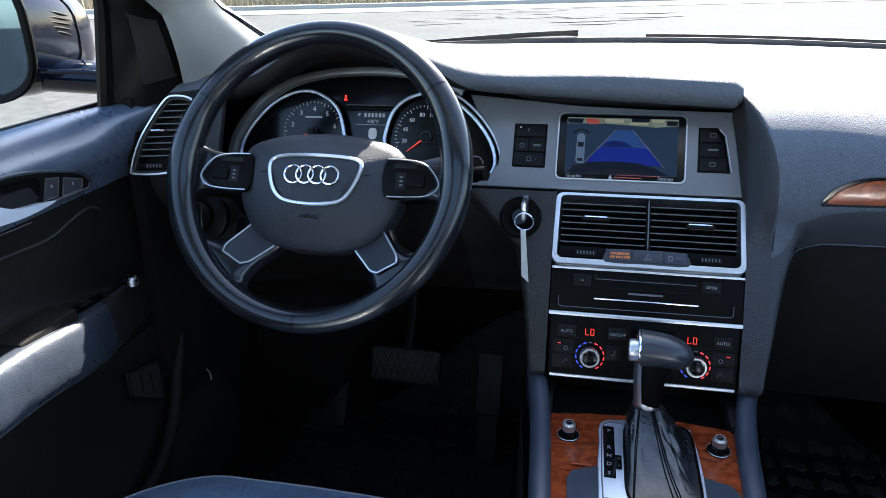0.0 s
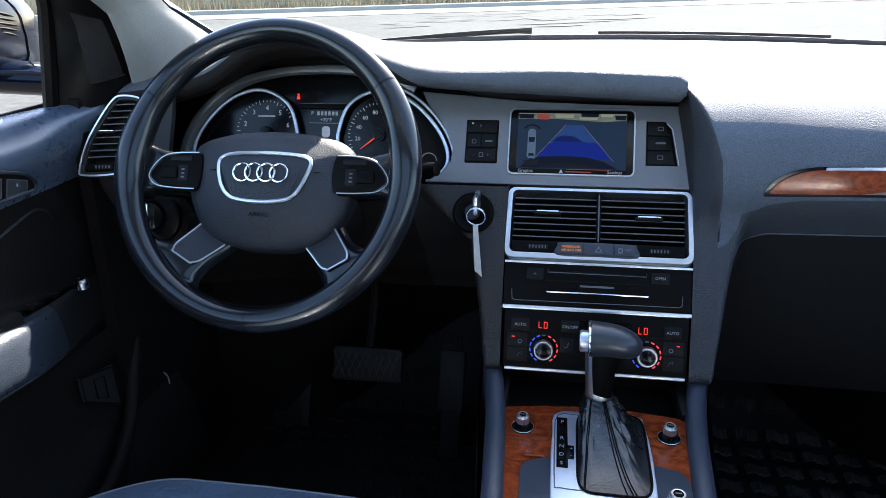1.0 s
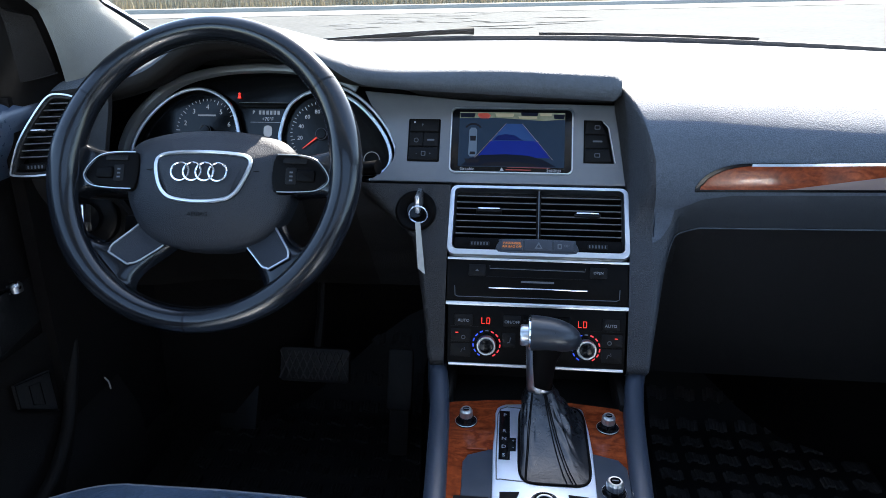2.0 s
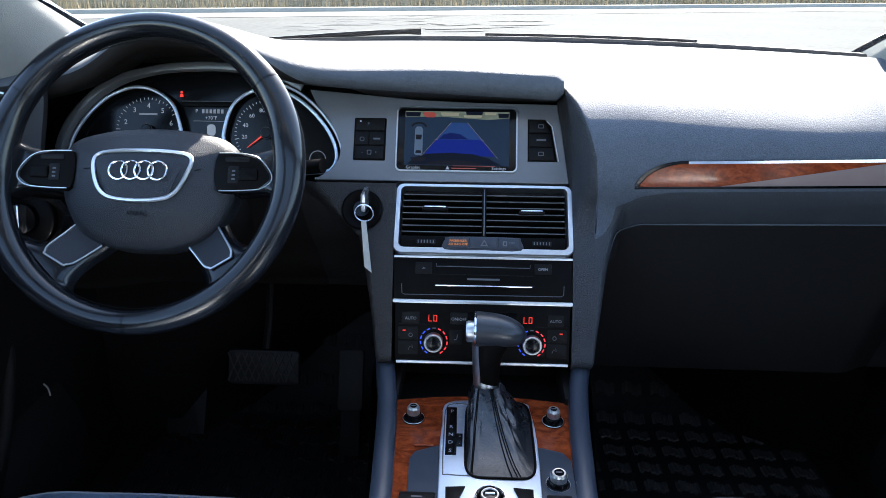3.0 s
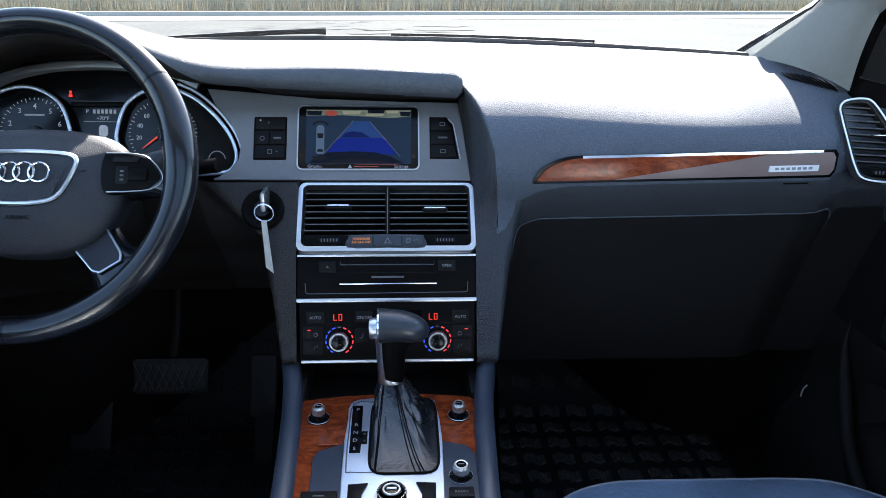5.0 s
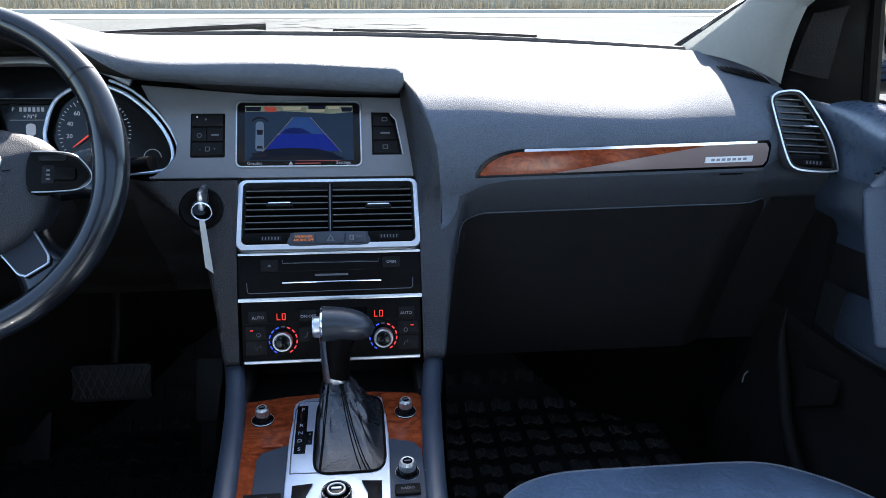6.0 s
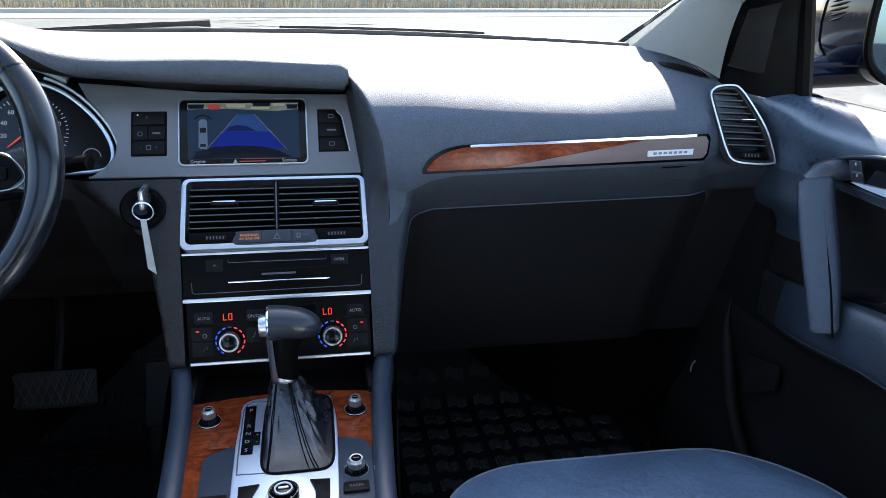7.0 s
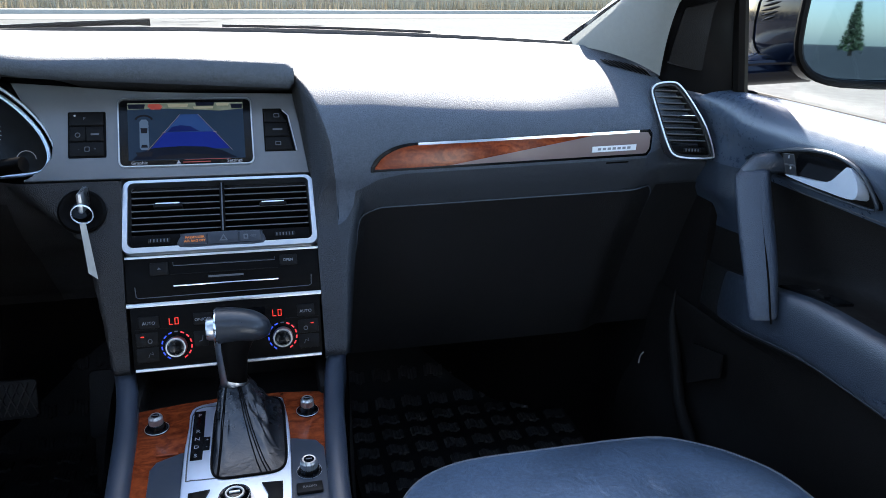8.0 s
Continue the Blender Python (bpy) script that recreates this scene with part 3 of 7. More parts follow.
PASS = [(0.98, 1.199), (0.945, 1.188), (0.913, 1.170), (0.889, 1.146), (0.877, 1.113), (0.876, 1.078), (0.886, 1.049), (0.902, 1.023), (0.920, 0.995), (0.942, 0.948), (0.962, 0.90), (0.984, 0.84), (1.005, 0.78), (1.03, 0.71)]
FLANK = [(0.985, 1.198), (0.962, 1.190), (0.950, 1.168), (0.942, 1.13), (0.930, 1.09), (0.915, 1.06), (0.893, 1.02), (0.866, 0.98), (0.850, 0.945), (0.838, 0.915), (0.828, 0.885), (0.820, 0.86), (0.812, 0.838), (0.83, 0.82)]
KNEE = [(0.985, 1.212), (0.962, 1.199), (0.950, 1.172), (0.942, 1.13), (0.936, 1.09), (0.932, 1.06), (0.945, 1.02), (0.970, 0.98), (1.0, 0.945), (1.03, 0.915), (1.05, 0.885), (1.07, 0.86), (1.09, 0.838), (1.10, 0.82)]


def profile(table, s):
    k = s * (len(table) - 1)
    i = min(len(table) - 2, int(k))
    f = k - i
    g = lambda j: Vector(table[max(0, min(len(table) - 1, j))])
    p0, p1, p2, p3 = g(i - 1), g(i), g(i + 1), g(i + 2)
    return 0.5 * (2 * p1 + (p2 - p0) * f + (2 * p0 - 5 * p1 + 4 * p2 - p3) * f * f + (3 * p1 - p0 - 3 * p2 + p3) * f ** 3)


ROLL_X = [(0.0, 0.100), (0.08, 0.106), (0.2, 0.116), (0.35, 0.122), (1.0, 0.124)]
ROLL_W = [(0.0, 0.006), (0.1, 0.013), (0.3, 0.027), (1.0, 0.031)]
EDGE_R = [(1.25, 0.126), (1.1, 0.130), (1.03, 0.160), (0.985, 0.162), (0.90, 0.157), (0.80, 0.148)]
END_X = [(1.25, 0.600), (1.21, 0.65), (1.168, 0.718), (1.10, 0.738), (0.6, 0.735)]


def passenger_face(x, s):
    """A point of the passenger-side dash face; s runs from crest to foot."""
    a, b = profile(FLANK, s), profile(PASS, s)
    if a.x > b.x:
        q = min(1.0, max(0.0, (x - along(ROLL_X, s)) / along(ROLL_W, s)))
        k = 1 - (1 - q) ** 2.1
    else:
        k = smooth01((x - along(EDGE_R, a.y)) / 0.032)
    shear = max(0.0, x - 0.2)
    f = smooth01((1.20 - b.y) / 0.08)
    b = Vector((b.x - 0.09 * shear * f + (0.026 + 0.029 * smooth01((b.y - 1.045) / 0.03)) * f * smooth01((x - 0.59) / 0.06), b.y + 0.05 * shear * f + 0.013 * smooth01((x - 0.42) / 0.15) * (1 - f)))
    p = a.lerp(b, k)
    y = p.x
    if x > 0.598:
        # the end of the dash lies flush with the side vent
        proud = (x - 0.671) * -0.2301 + (y - 0.868) * -0.9228 + (p.y - 1.132) * 0.3090 + 0.003
        if proud > 0:
            y += proud / 0.9228 * smooth01((x - 0.598) / 0.02) * smooth01((p.y - 0.97) / 0.09)
    return Vector((x, y, p.y))


# where the dash face changes to a darkened copy that paints in its underside's shade
SPLIT_S = [(0.0, 0.50), (0.04, 0.48), (0.10, 0.425), (0.16, 0.408), (1.0, 0.405)]
CREASE = [(0.0, 0.106), (0.1, 0.119), (0.3, 0.145), (0.42, 0.151), (0.55, 0.154), (1.0, 0.148)]


def passenger_pt(u, v):
    u = u ** 1.7
    if v < 0.3:
        x = 0.1 + (0.64 - 0.1) * u
        t = v / 0.3
        q = passenger_face(x, 0.0)
        y0 = screen_base(x) - 0.030
        y = y0 + (q.y - y0) * t
        w = min(1.0, (y0 - y) / (y0 - 0.957))
        return Vector((x, y, (1.221 + 0.012 * smooth01(w * 4) - 0.033 * smooth01(w)) * (1 - t ** 3) + q.z * t ** 3))
    return panel_at(u, along(SPLIT_S, u) * (v - 0.3) / 0.7)


def panel_at(u, s):
    xe = along(END_X, profile(PASS, s).y)
    xi = along(CREASE, s)
    return passenger_face(xi + (xe - xi) * u, s)


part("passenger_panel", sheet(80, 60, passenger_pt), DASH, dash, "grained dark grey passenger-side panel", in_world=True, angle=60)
part("lower_roll", sheet(80, 36, lambda u, v: panel_at(u ** 1.7, along(SPLIT_S, u ** 1.7) + (1 - along(SPLIT_S, u ** 1.7)) * v)), LOWROLL, dash, "lower edge of the dash under the inlay, darkened as in shade", in_world=True, angle=60)


def flank_pt(u, v):
    """The rolled flank between the stack and the passenger panel."""
    x0, x1 = along(ROLL_X, v), along(CREASE, v)
    return passenger_face(x0 + (x1 - x0) * u, v)


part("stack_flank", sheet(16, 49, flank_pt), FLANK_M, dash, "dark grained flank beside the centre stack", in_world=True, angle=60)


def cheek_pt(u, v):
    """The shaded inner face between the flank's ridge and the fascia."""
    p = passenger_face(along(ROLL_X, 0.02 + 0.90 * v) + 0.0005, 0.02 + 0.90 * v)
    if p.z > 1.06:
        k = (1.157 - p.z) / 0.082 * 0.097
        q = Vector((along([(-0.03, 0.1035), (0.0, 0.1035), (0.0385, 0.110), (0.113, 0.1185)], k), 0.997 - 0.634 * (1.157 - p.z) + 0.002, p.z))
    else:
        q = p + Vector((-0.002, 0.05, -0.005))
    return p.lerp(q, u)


# Dark plastic paints in the shade that the brow throws on this face.
part("shaded_cheek", sheet(4, 60, cheek_pt), KNEE_M, dash, in_world=True)

EDGE_L = [(1.25, 0.25), (1.06, 0.24), (1.03, 0.212), (0.99, 0.165), (0.90, 0.152), (0.80, 0.142)]


def driver_pt(u, v):
    s = 0.375 + 0.625 * v
    x = 0.126 + (0.75 - 0.126) * u ** 1.6
    a, b = profile(FLANK, s), profile(KNEE, s)
    k = smooth01((x - along(EDGE_L, a.y)) / 0.035)
    b = Vector((b.x - 0.04 * smooth01((x - 0.55) / 0.15), b.y))
    p = a.lerp(b, k)
    return Vector((-x, p.x, p.y))


part("knee_panel", sheet(70, 40, driver_pt), KNEE_M, dash, "grained lower panel on the driver side, darkened as in shade", in_world=True, angle=60)
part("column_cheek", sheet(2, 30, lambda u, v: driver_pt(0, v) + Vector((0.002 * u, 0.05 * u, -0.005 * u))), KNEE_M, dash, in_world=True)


def end_pt(u, v):
    z = 1.194 - 0.25 * v
    xe = along(END_X, z) + 0.022
    x = 0.61 + (xe - 0.61) * u
    y = 0.925 - 0.04 * smooth01(v * 2.2) + 0.06 * smooth01((v - 0.45) / 0.5)
    return Vector((-x, y, z))


part("end_panel", sheet(8, 24, end_pt, 0.01), KNEE_M, dash, in_world=True)
part("stack_backing", sheet(2, 40, lambda u, v: Vector((-0.127 + 0.252 * u, profile(FLANK, 0.3 + 0.62 * v).x + 0.03, profile(FLANK, 0.3 + 0.62 * v).y))), LOWER, dash, in_world=True)

# glovebox door, its seam and the lower closing panel
def glove_pt(u, v):
    s = 0.572 + 0.428 * v
    cut = max(0, 1 - v / 0.16) ** 2
    x0, x1 = 0.184 + 0.034 * cut, 0.648 - 0.018 * cut
    x = x0 + (x1 - x0) * u
    return passenger_face(x, s) + Vector((0, -0.003, 0.001))


# Same plastic as the dash; the blackness under the roll is painted shade.
part("glovebox_door", sheet(40, 30, glove_pt, -0.004), GLOVE, dash, "glovebox door with a rounded top seam, blackened as in shade", in_world=True)
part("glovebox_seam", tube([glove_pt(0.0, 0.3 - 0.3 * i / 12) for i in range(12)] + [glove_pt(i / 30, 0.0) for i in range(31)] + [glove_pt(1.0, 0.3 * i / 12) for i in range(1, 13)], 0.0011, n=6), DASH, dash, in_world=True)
# Darkened like the glovebox: shade below the vent is in the colour.
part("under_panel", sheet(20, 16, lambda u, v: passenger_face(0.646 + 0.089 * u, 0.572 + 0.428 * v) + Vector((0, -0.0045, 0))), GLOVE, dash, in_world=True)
# A black skin over the knee panel stands in for footwell shade.
part("knee_shade", sheet(30, 24, lambda u, v: driver_pt(0.40 + 0.60 * u, 0.10 + 0.90 * v) + Vector((0, -0.003, 0))), LOWER, dash, "knee panel under the steering wheel, blackened as in shade", in_world=True)

# fascia in the screen's plane
SCR = lying((0.997, 1.157), (0.945, 1.075))
fascia_outline = [(-0.19, 0.020), (-0.10, 0.012), (0.0, 0.0085), (0.104, 0.007), (0.104, 0.0), (0.1105, -0.0385), (0.119, -0.113), (-0.245, -0.1126), (-0.226, -0.098), (-0.213, -0.08), (-0.211, -0.06), (-0.222, -0.035), (-0.245, -0.008), (-0.262, 0.026)]
bm = plate(fascia_outline, -0.02, 0.0, 0.0015)
bmesh.ops.transform(bm, matrix=SCR, verts=bm.verts)
part("fascia", bm, FASCIA, dash, "satin grey lacquered fascia round the screen", in_world=True, smooth=False)

# wood inlay of the passenger side, on the face
def inlay_pt(x, z, lift):
    lo, hi = 0.1, 0.7
    for _ in range(30):
        mid = (lo + hi) / 2
        if passenger_face(x, mid).z > z:
            lo = mid
        else:
            hi = mid
    return passenger_face(x, lo) + Vector((0, -lift, lift * 0.25))


def inlay_strip(x0, x1, low, high, lift, n=40, thick=0.004):
    def f(u, v):
        x = x0 + (x1 - x0) * u
        z = low(x) + (high(x) - low(x)) * v
        return inlay_pt(x, z, lift)
    back = lambda u, v: f(u, v) + Vector((0, thick, -thick * 0.25))
    bm = sheet(n, 6, f)
    sheet(n, 6, back, bm=bm)
    sheet(n, 1, lambda u, v: f(u, 0).lerp(back(u, 0), v), bm=bm)
    sheet(n, 1, lambda u, v: f(u, 1).lerp(back(u, 1), v), bm=bm)
    sheet(6, 1, lambda u, v: f(0, u).lerp(back(0, u), v), bm=bm)
    sheet(6, 1, lambda u, v: f(1, u).lerp(back(1, u), v), bm=bm)
    bmesh.ops.remove_doubles(bm, verts=bm.verts, dist=1e-5)
    return bm


rise = lambda x: 0.05 * (x - 0.204)
tip = lambda x: 0.031 * (1 - (1 - min(1, max(0, (x - 0.2035) / 0.062))) ** 2.2) ** 0.6
low_e = lambda x: 1.0775 + rise(x)
high_e = lambda x: low_e(x) + tip(x)
nip = lambda x, end: 0.007 * (1 - math.sqrt(max(0.0, 1 - min(1.0, max(0.0, (x - end + 0.007) / 0.007)) ** 2)))
inlay = thing("trim_inlay", (0.4, 0.86, 1.08), "burl walnut and taupe lacquer inlay strip with a chrome edge", "trim inlay")
part("surround", inlay_strip(0.1985, 0.5985, lambda x: low_e(x) - 0.0036 + nip(x, 0.5985), lambda x: high_e(x + 0.004) + 0.0034 - nip(x, 0.5985), 0.0022, 70), GLOSS, inlay, in_world=True)
split = lambda x: min(high_e(x), low_e(x) + 0.031 * max(0.0, (x - 0.305)) / 0.21)
part("walnut_veneer", inlay_strip(0.204, 0.515, lambda x: max(low_e(x), split(x)) if x > 0.305 else low_e(x), high_e, 0.004), WOOD, inlay, "glossy burl walnut veneer", in_world=True)
part("lacquer_panel", inlay_strip(0.303, 0.5935, lambda x: low_e(x) + nip(x, 0.5935), lambda x: min(split(x), high_e(x)) if x < 0.515 else high_e(x) - nip(x, 0.5935), 0.0035, 70), TAUPE, inlay, "taupe lacquered panel", in_world=True)
part("chrome_edge", inlay_strip(0.262, 0.575, lambda x: high_e(x) - 0.0005, lambda x: high_e(x) + 0.003, 0.0055), CHROME, inlay, "bright chrome strip", in_world=True)
badge = part("badge_plate", inlay_strip(0.508, 0.572, lambda x: low_e(x) + 0.006, lambda x: low_e(x) + 0.0145, 0.006, 10, 0.002), mat("bright_badge_metal", (0.8, 0.8, 0.8), 0.35, metal=0.25, var=0.02), inlay, "small bright metal badge with an engraved word", in_world=True)
for i in range(7):
    part("engraving", inlay_strip(0.5155 + 0.0072 * i, 0.5155 + 0.0072 * i + 0.0048, lambda x: low_e(x) + 0.0085, lambda x: low_e(x) + 0.0120, 0.0063, 2, 0.001), WHITE_P, badge, in_world=True)
part("embossed_mark", inlay_strip(0.535, 0.568, lambda x: low_e(x) - 0.013, lambda x: low_e(x) - 0.0105, 0.0006, 8, 0.001), SATIN, dash, in_world=True)

# demister slots at the passenger end of the dash
def dash_top(x, y, lift):
    q = passenger_face(x, 0.0)
    if y > q.y:
        y0 = screen_base(x) - 0.030
        t = (y0 - y) / (y0 - q.y)
        w = min(1.0, (y0 - y) / (y0 - 0.957))
        return Vector((x, y, (1.221 + 0.012 * smooth01(w * 4) - 0.033 * smooth01(w)) * (1 - t ** 3) + q.z * t ** 3 + lift))
    lo, hi = 0.0, 0.3
    for _ in range(24):
        mid = (lo + hi) / 2
        if passenger_face(x, mid).y > y:
            lo = mid
        else:
            hi = mid
    return passenger_face(x, lo) + Vector((0, -lift * 0.3, lift))


grille = thing("demister_grille", (0.6, 0.95, 1.2), "black slotted side window demister in the dash top", "air vent")
for i in range(8):
    cx_, cy_ = 0.577 + 0.0073 * i, 0.9655 - 0.0038 * i
    k = 0.55 + 0.45 * math.sin(math.pi * (i + 0.5) / 8)
    part("slot", tube([dash_top(cx_ + 0.0062 * k * j, cy_ - 0.019 * k * j, 0.0022) for j in (1, 0.5, 0, -0.5, -1)], lambda s_: 0.0012 + 0.0024 * math.sin(math.pi * s_), n=8, flat=0.45), SATIN, grille, in_world=True)

# ---- side air vents ----
VENT_OUT = [(-0.027, 0.062), (-0.049, 0.0585), (-0.0575, 0.048), (-0.053, 0.030), (-0.044, 0.004), (-0.032, -0.029), (-0.021, -0.0465), (0.0, -0.0515), (0.035, -0.0505), (0.0405, -0.042), (0.028, -0.004), (0.008, 0.029), (-0.013, 0.056)]


def side_vent(side, x):
    M = Matrix.Translation((x, 0.868 if side > 0 else 0.866, 1.132)) @ Matrix.Rotation(radians(-side * 14), 4, "Z") @ lying((math.sin(radians(18)), math.cos(radians(18))), (0, 0)).to_3x3().to_4x4()
    t = thing("air_vent", M, "side air vent with black slats in a satin aluminium frame", "air vent", "side air vents")
    flip = (lambda pts: [(side * p[0], p[1]) for p in pts])
    out = spline(flip(VENT_OUT), 4)
    mid = offset(out, 0.0030)
    inn = offset(out, 0.0068)
    part("housing", plate(mid, -0.07, -0.04), SATIN, t)
    part("frame", hoop(out, mid, -0.02, 0.004, 0.0015), SILVER, t, "satin aluminium frame")
    part("inner_frame", hoop(mid, inn, -0.045, 0.0, 0.0008), KNEE_M, t)
    for i in range(9):
        y = 0.049 - i * 0.0091
        lo = along([(0.06, -0.046), (0.05, -0.050), (0.030, -0.046), (0.004, -0.037), (-0.029, -0.025)], y)
        hi = along([(0.058, -0.024), (0.029, 0.001), (-0.004, 0.021), (-0.042, 0.033)], y)
        lo, hi = lo - 0.002, hi + 0.0025
        x0, x1 = min(side * lo, side * hi), max(side * lo, side * hi)
        blade = part("slat", block(x0, y - 0.0010, -0.024, x1, y + 0.0008, -0.004, 0.0005), SATIN, t)
        part("lip", tube([(x0, y, -0.0040), (x1, y, -0.0040)], 0.0010, n=8), SLAT, blade)
    tab = part("tab", block(side * -0.012, 0.009, -0.010, side * 0.012, 0.0125, 0.001, 0.001), BUTTON, t, "thumb tab with a bright edge")
    part("tab_edge", block(side * -0.010, 0.0118, 0.0005, side * 0.010, 0.0132, 0.002, 0.0004), CHROME, tab)
    part("lower_plate", plate(flip([(-0.024, -0.0325), (-0.017, -0.0435), (0.031, -0.0430), (0.029, -0.0330)]), -0.012, -0.0015, 0.0005), SATIN, t)
    wheel = part("thumbwheel", block(side * 0.008 - 0.013, -0.0415, -0.006, side * 0.008 + 0.013, -0.0350, 0.0005, 0.001), BUTTON, t, "ribbed thumbwheel")
    for i in range(5):
        part("rib", block(side * 0.008 - 0.010 + i * 0.0045, -0.0405, 0.0, side * 0.008 - 0.008 + i * 0.0045, -0.0360, 0.0012, 0.0003), GREY_P, wheel)
    return t


side_vent(1, 0.671)
side_vent(-1, -0.694)

# ---- screen and its button panels ----
scr = thing("infotainment_screen", SCR, "built-in colour screen showing a rear camera view with blue guide lines", "screen")
ob_, ib_ = rrect(-0.1305, -0.098, 0.0457, 0.0005, 0.008), rrect(-0.1285, -0.096, 0.0437, -0.0015, 0.0068)
part("chrome_bezel", hoop(ob_, ib_, -0.004, 0.003, 0.0008), SILVER, scr, "thin satin silver bezel")
part("black_border", plate(ib_, -0.004, 0.0005), GLOSS, scr, "gloss black border")
SX0, SX1, SY0, SY1 = -0.118, 0.0338, -0.0885, -0.0062


def screen_patch(name, pts, material, z, label=""):
    return part(name, plate(pts, z - 0.0001, z), material, disp, label, smooth=False)


def picture_mat(name, c0, c1, power, scale=30.0):
    m = glow(name, c0, power)
    n, lk = m.node_tree.nodes, m.node_tree.links
    tc, no, mx = n.new("ShaderNodeTexCoord"), n.new("ShaderNodeTexNoise"), n.new("ShaderNodeMix")
    no.inputs["Scale"].default_value, no.inputs["Detail"].default_value = scale, 4
    lk.new(tc.outputs["Object"], no.inputs["Vector"])
    mx.data_type = "RGBA"
    mx.inputs["A"].default_value, mx.inputs["B"].default_value = (*c0, 1), (*c1, 1)
    lk.new(no.outputs["Fac"], mx.inputs["Factor"])
    lk.new(mx.outputs["Result"], n["Principled BSDF"].inputs["Emission Color"])
    n["Principled BSDF"].inputs["Specular IOR Level"].default_value = 0.06
    return m


PIC_ROAD = picture_mat("screen_road", (0.018, 0.038, 0.075), (0.045, 0.075, 0.12), 0.04, 70)
PIC_FAR = picture_mat("screen_distance", (0.08, 0.12, 0.06), (0.5, 0.55, 0.55), 0.045, 160)
PIC_BLUE = picture_mat("screen_guide_blue", (0.02, 0.058, 0.19), (0.036, 0.09, 0.26), 0.055, 70)
PIC_SHADE = picture_mat("screen_shadow", (0.006, 0.013, 0.10), (0.014, 0.028, 0.16), 0.045, 70)
PIC_DARK = picture_mat("screen_bumper", (0.005, 0.006, 0.01), (0.012, 0.013, 0.02), 0.12)
PIC_RED = glow("screen_red", (0.4, 0.06, 0.04), 0.05)
PIC_LINE = glow("screen_guide_line", (0.45, 0.32, 0.3), 0.035)
PIC_GREY = glow("screen_pale", (0.1, 0.15, 0.22), 0.04)
disp = part("display", plate([(SX0, SY0), (SX1, SY0), (SX1, SY1), (SX0, SY1)], 0.0005, 0.0009), PIC_ROAD, scr, "lit display", smooth=False)
W_, H_ = SX1 - SX0, SY1 - SY0
sp = lambda u, v: (SX0 + W_ * u, SY1 - H_ * v)
PIC_TAN = picture_mat("screen_tan", (0.3, 0.3, 0.2), (0.55, 0.5, 0.4), 0.045, 400)
PIC_DEEP = picture_mat("screen_deep_blue", (0.008, 0.02, 0.2), (0.014, 0.034, 0.29), 0.055, 70)
PIC_OLIVE = picture_mat("screen_own_shadow", (0.006, 0.009, 0.02), (0.016, 0.022, 0.04), 0.04, 70)
screen_patch("horizon_strip", [sp(0, 0), sp(1, 0), sp(1, 0.115), sp(0.80, 0.15), sp(0.35, 0.10), sp(0, 0.11)], PIC_FAR, 0.0010)
for u0, u1, v0, v1, m_ in ((0.34, 0.52, 0.02, 0.08, PIC_TAN), (0.56, 0.74, 0.07, 0.11, PIC_TAN), (0.76, 0.88, 0.01, 0.06, PIC_TAN), (0.58, 0.75, 0.0, 0.06, PIC_OLIVE), (0.0, 0.15, 0.02, 0.10, PIC_OLIVE), (0.89, 1.0, 0.03, 0.11, PIC_OLIVE)):
    screen_patch("far_shape", [sp(u0, v0), sp(u1, v0), sp(u1 - 0.01, v1), sp(u0 + 0.01, v1)], m_, 0.0011)
screen_patch("red_car", [sp(0.18, 0.015), sp(0.27, 0.015), sp(0.30, 0.06), sp(0.28, 0.115), sp(0.20, 0.115), sp(0.17, 0.06)], PIC_RED, 0.0012)
screen_patch("blue_lane", [sp(0.445, 0.21), sp(0.60, 0.21), sp(0.745, 0.52), sp(0.305, 0.52)], PIC_BLUE, 0.0011)
screen_patch("lower_lane", [sp(0.305, 0.522), sp(0.745, 0.522), sp(0.87, 0.83), sp(0.19, 0.80)], PIC_DEEP, 0.0011)
screen_patch("lane_shadow", [sp(0.33, 0.515), sp(0.37, 0.43), sp(0.44, 0.40), sp(0.53, 0.42), sp(0.61, 0.515)], PIC_SHADE, 0.0012)
screen_patch("own_shadow", [sp(0.03, 0.99), sp(0.10, 0.86), sp(0.22, 0.79), sp(0.45, 0.77), sp(0.66, 0.79), sp(0.80, 0.86), sp(0.93, 0.99)], PIC_OLIVE, 0.0014)
screen_patch("bumper", [sp(0.2, 0.99), sp(0.26, 0.93), sp(0.5, 0.90), sp(0.70, 0.93), sp(0.78, 0.99)], PIC_DARK, 0.0016)
for a, b in ((sp(0.445, 0.21), sp(0.16, 0.84)), (sp(0.60, 0.21), sp(0.89, 0.86)), (sp(0.29, 0.53), sp(0.32, 0.53)), (sp(0.73, 0.53), sp(0.76, 0.53))):
    part("guide_line", tube([(*a, 0.0017), (*b, 0.0017)], 0.00022, n=4), PIC_LINE, disp)
screen_patch("car_symbol", [sp(0.115, 0.29), sp(0.155, 0.29), sp(0.172, 0.33), sp(0.175, 0.78), sp(0.16, 0.82), sp(0.11, 0.82), sp(0.095, 0.78), sp(0.098, 0.33)], PIC_GREY, 0.0011)
screen_patch("car_symbol_window", [sp(0.105, 0.44), sp(0.165, 0.44), sp(0.16, 0.53), sp(0.11, 0.53)], PIC_DARK, 0.0012)
screen_patch("car_symbol_window", [sp(0.112, 0.73), sp(0.158, 0.73), sp(0.163, 0.78), sp(0.107, 0.78)], PIC_DARK, 0.0012)
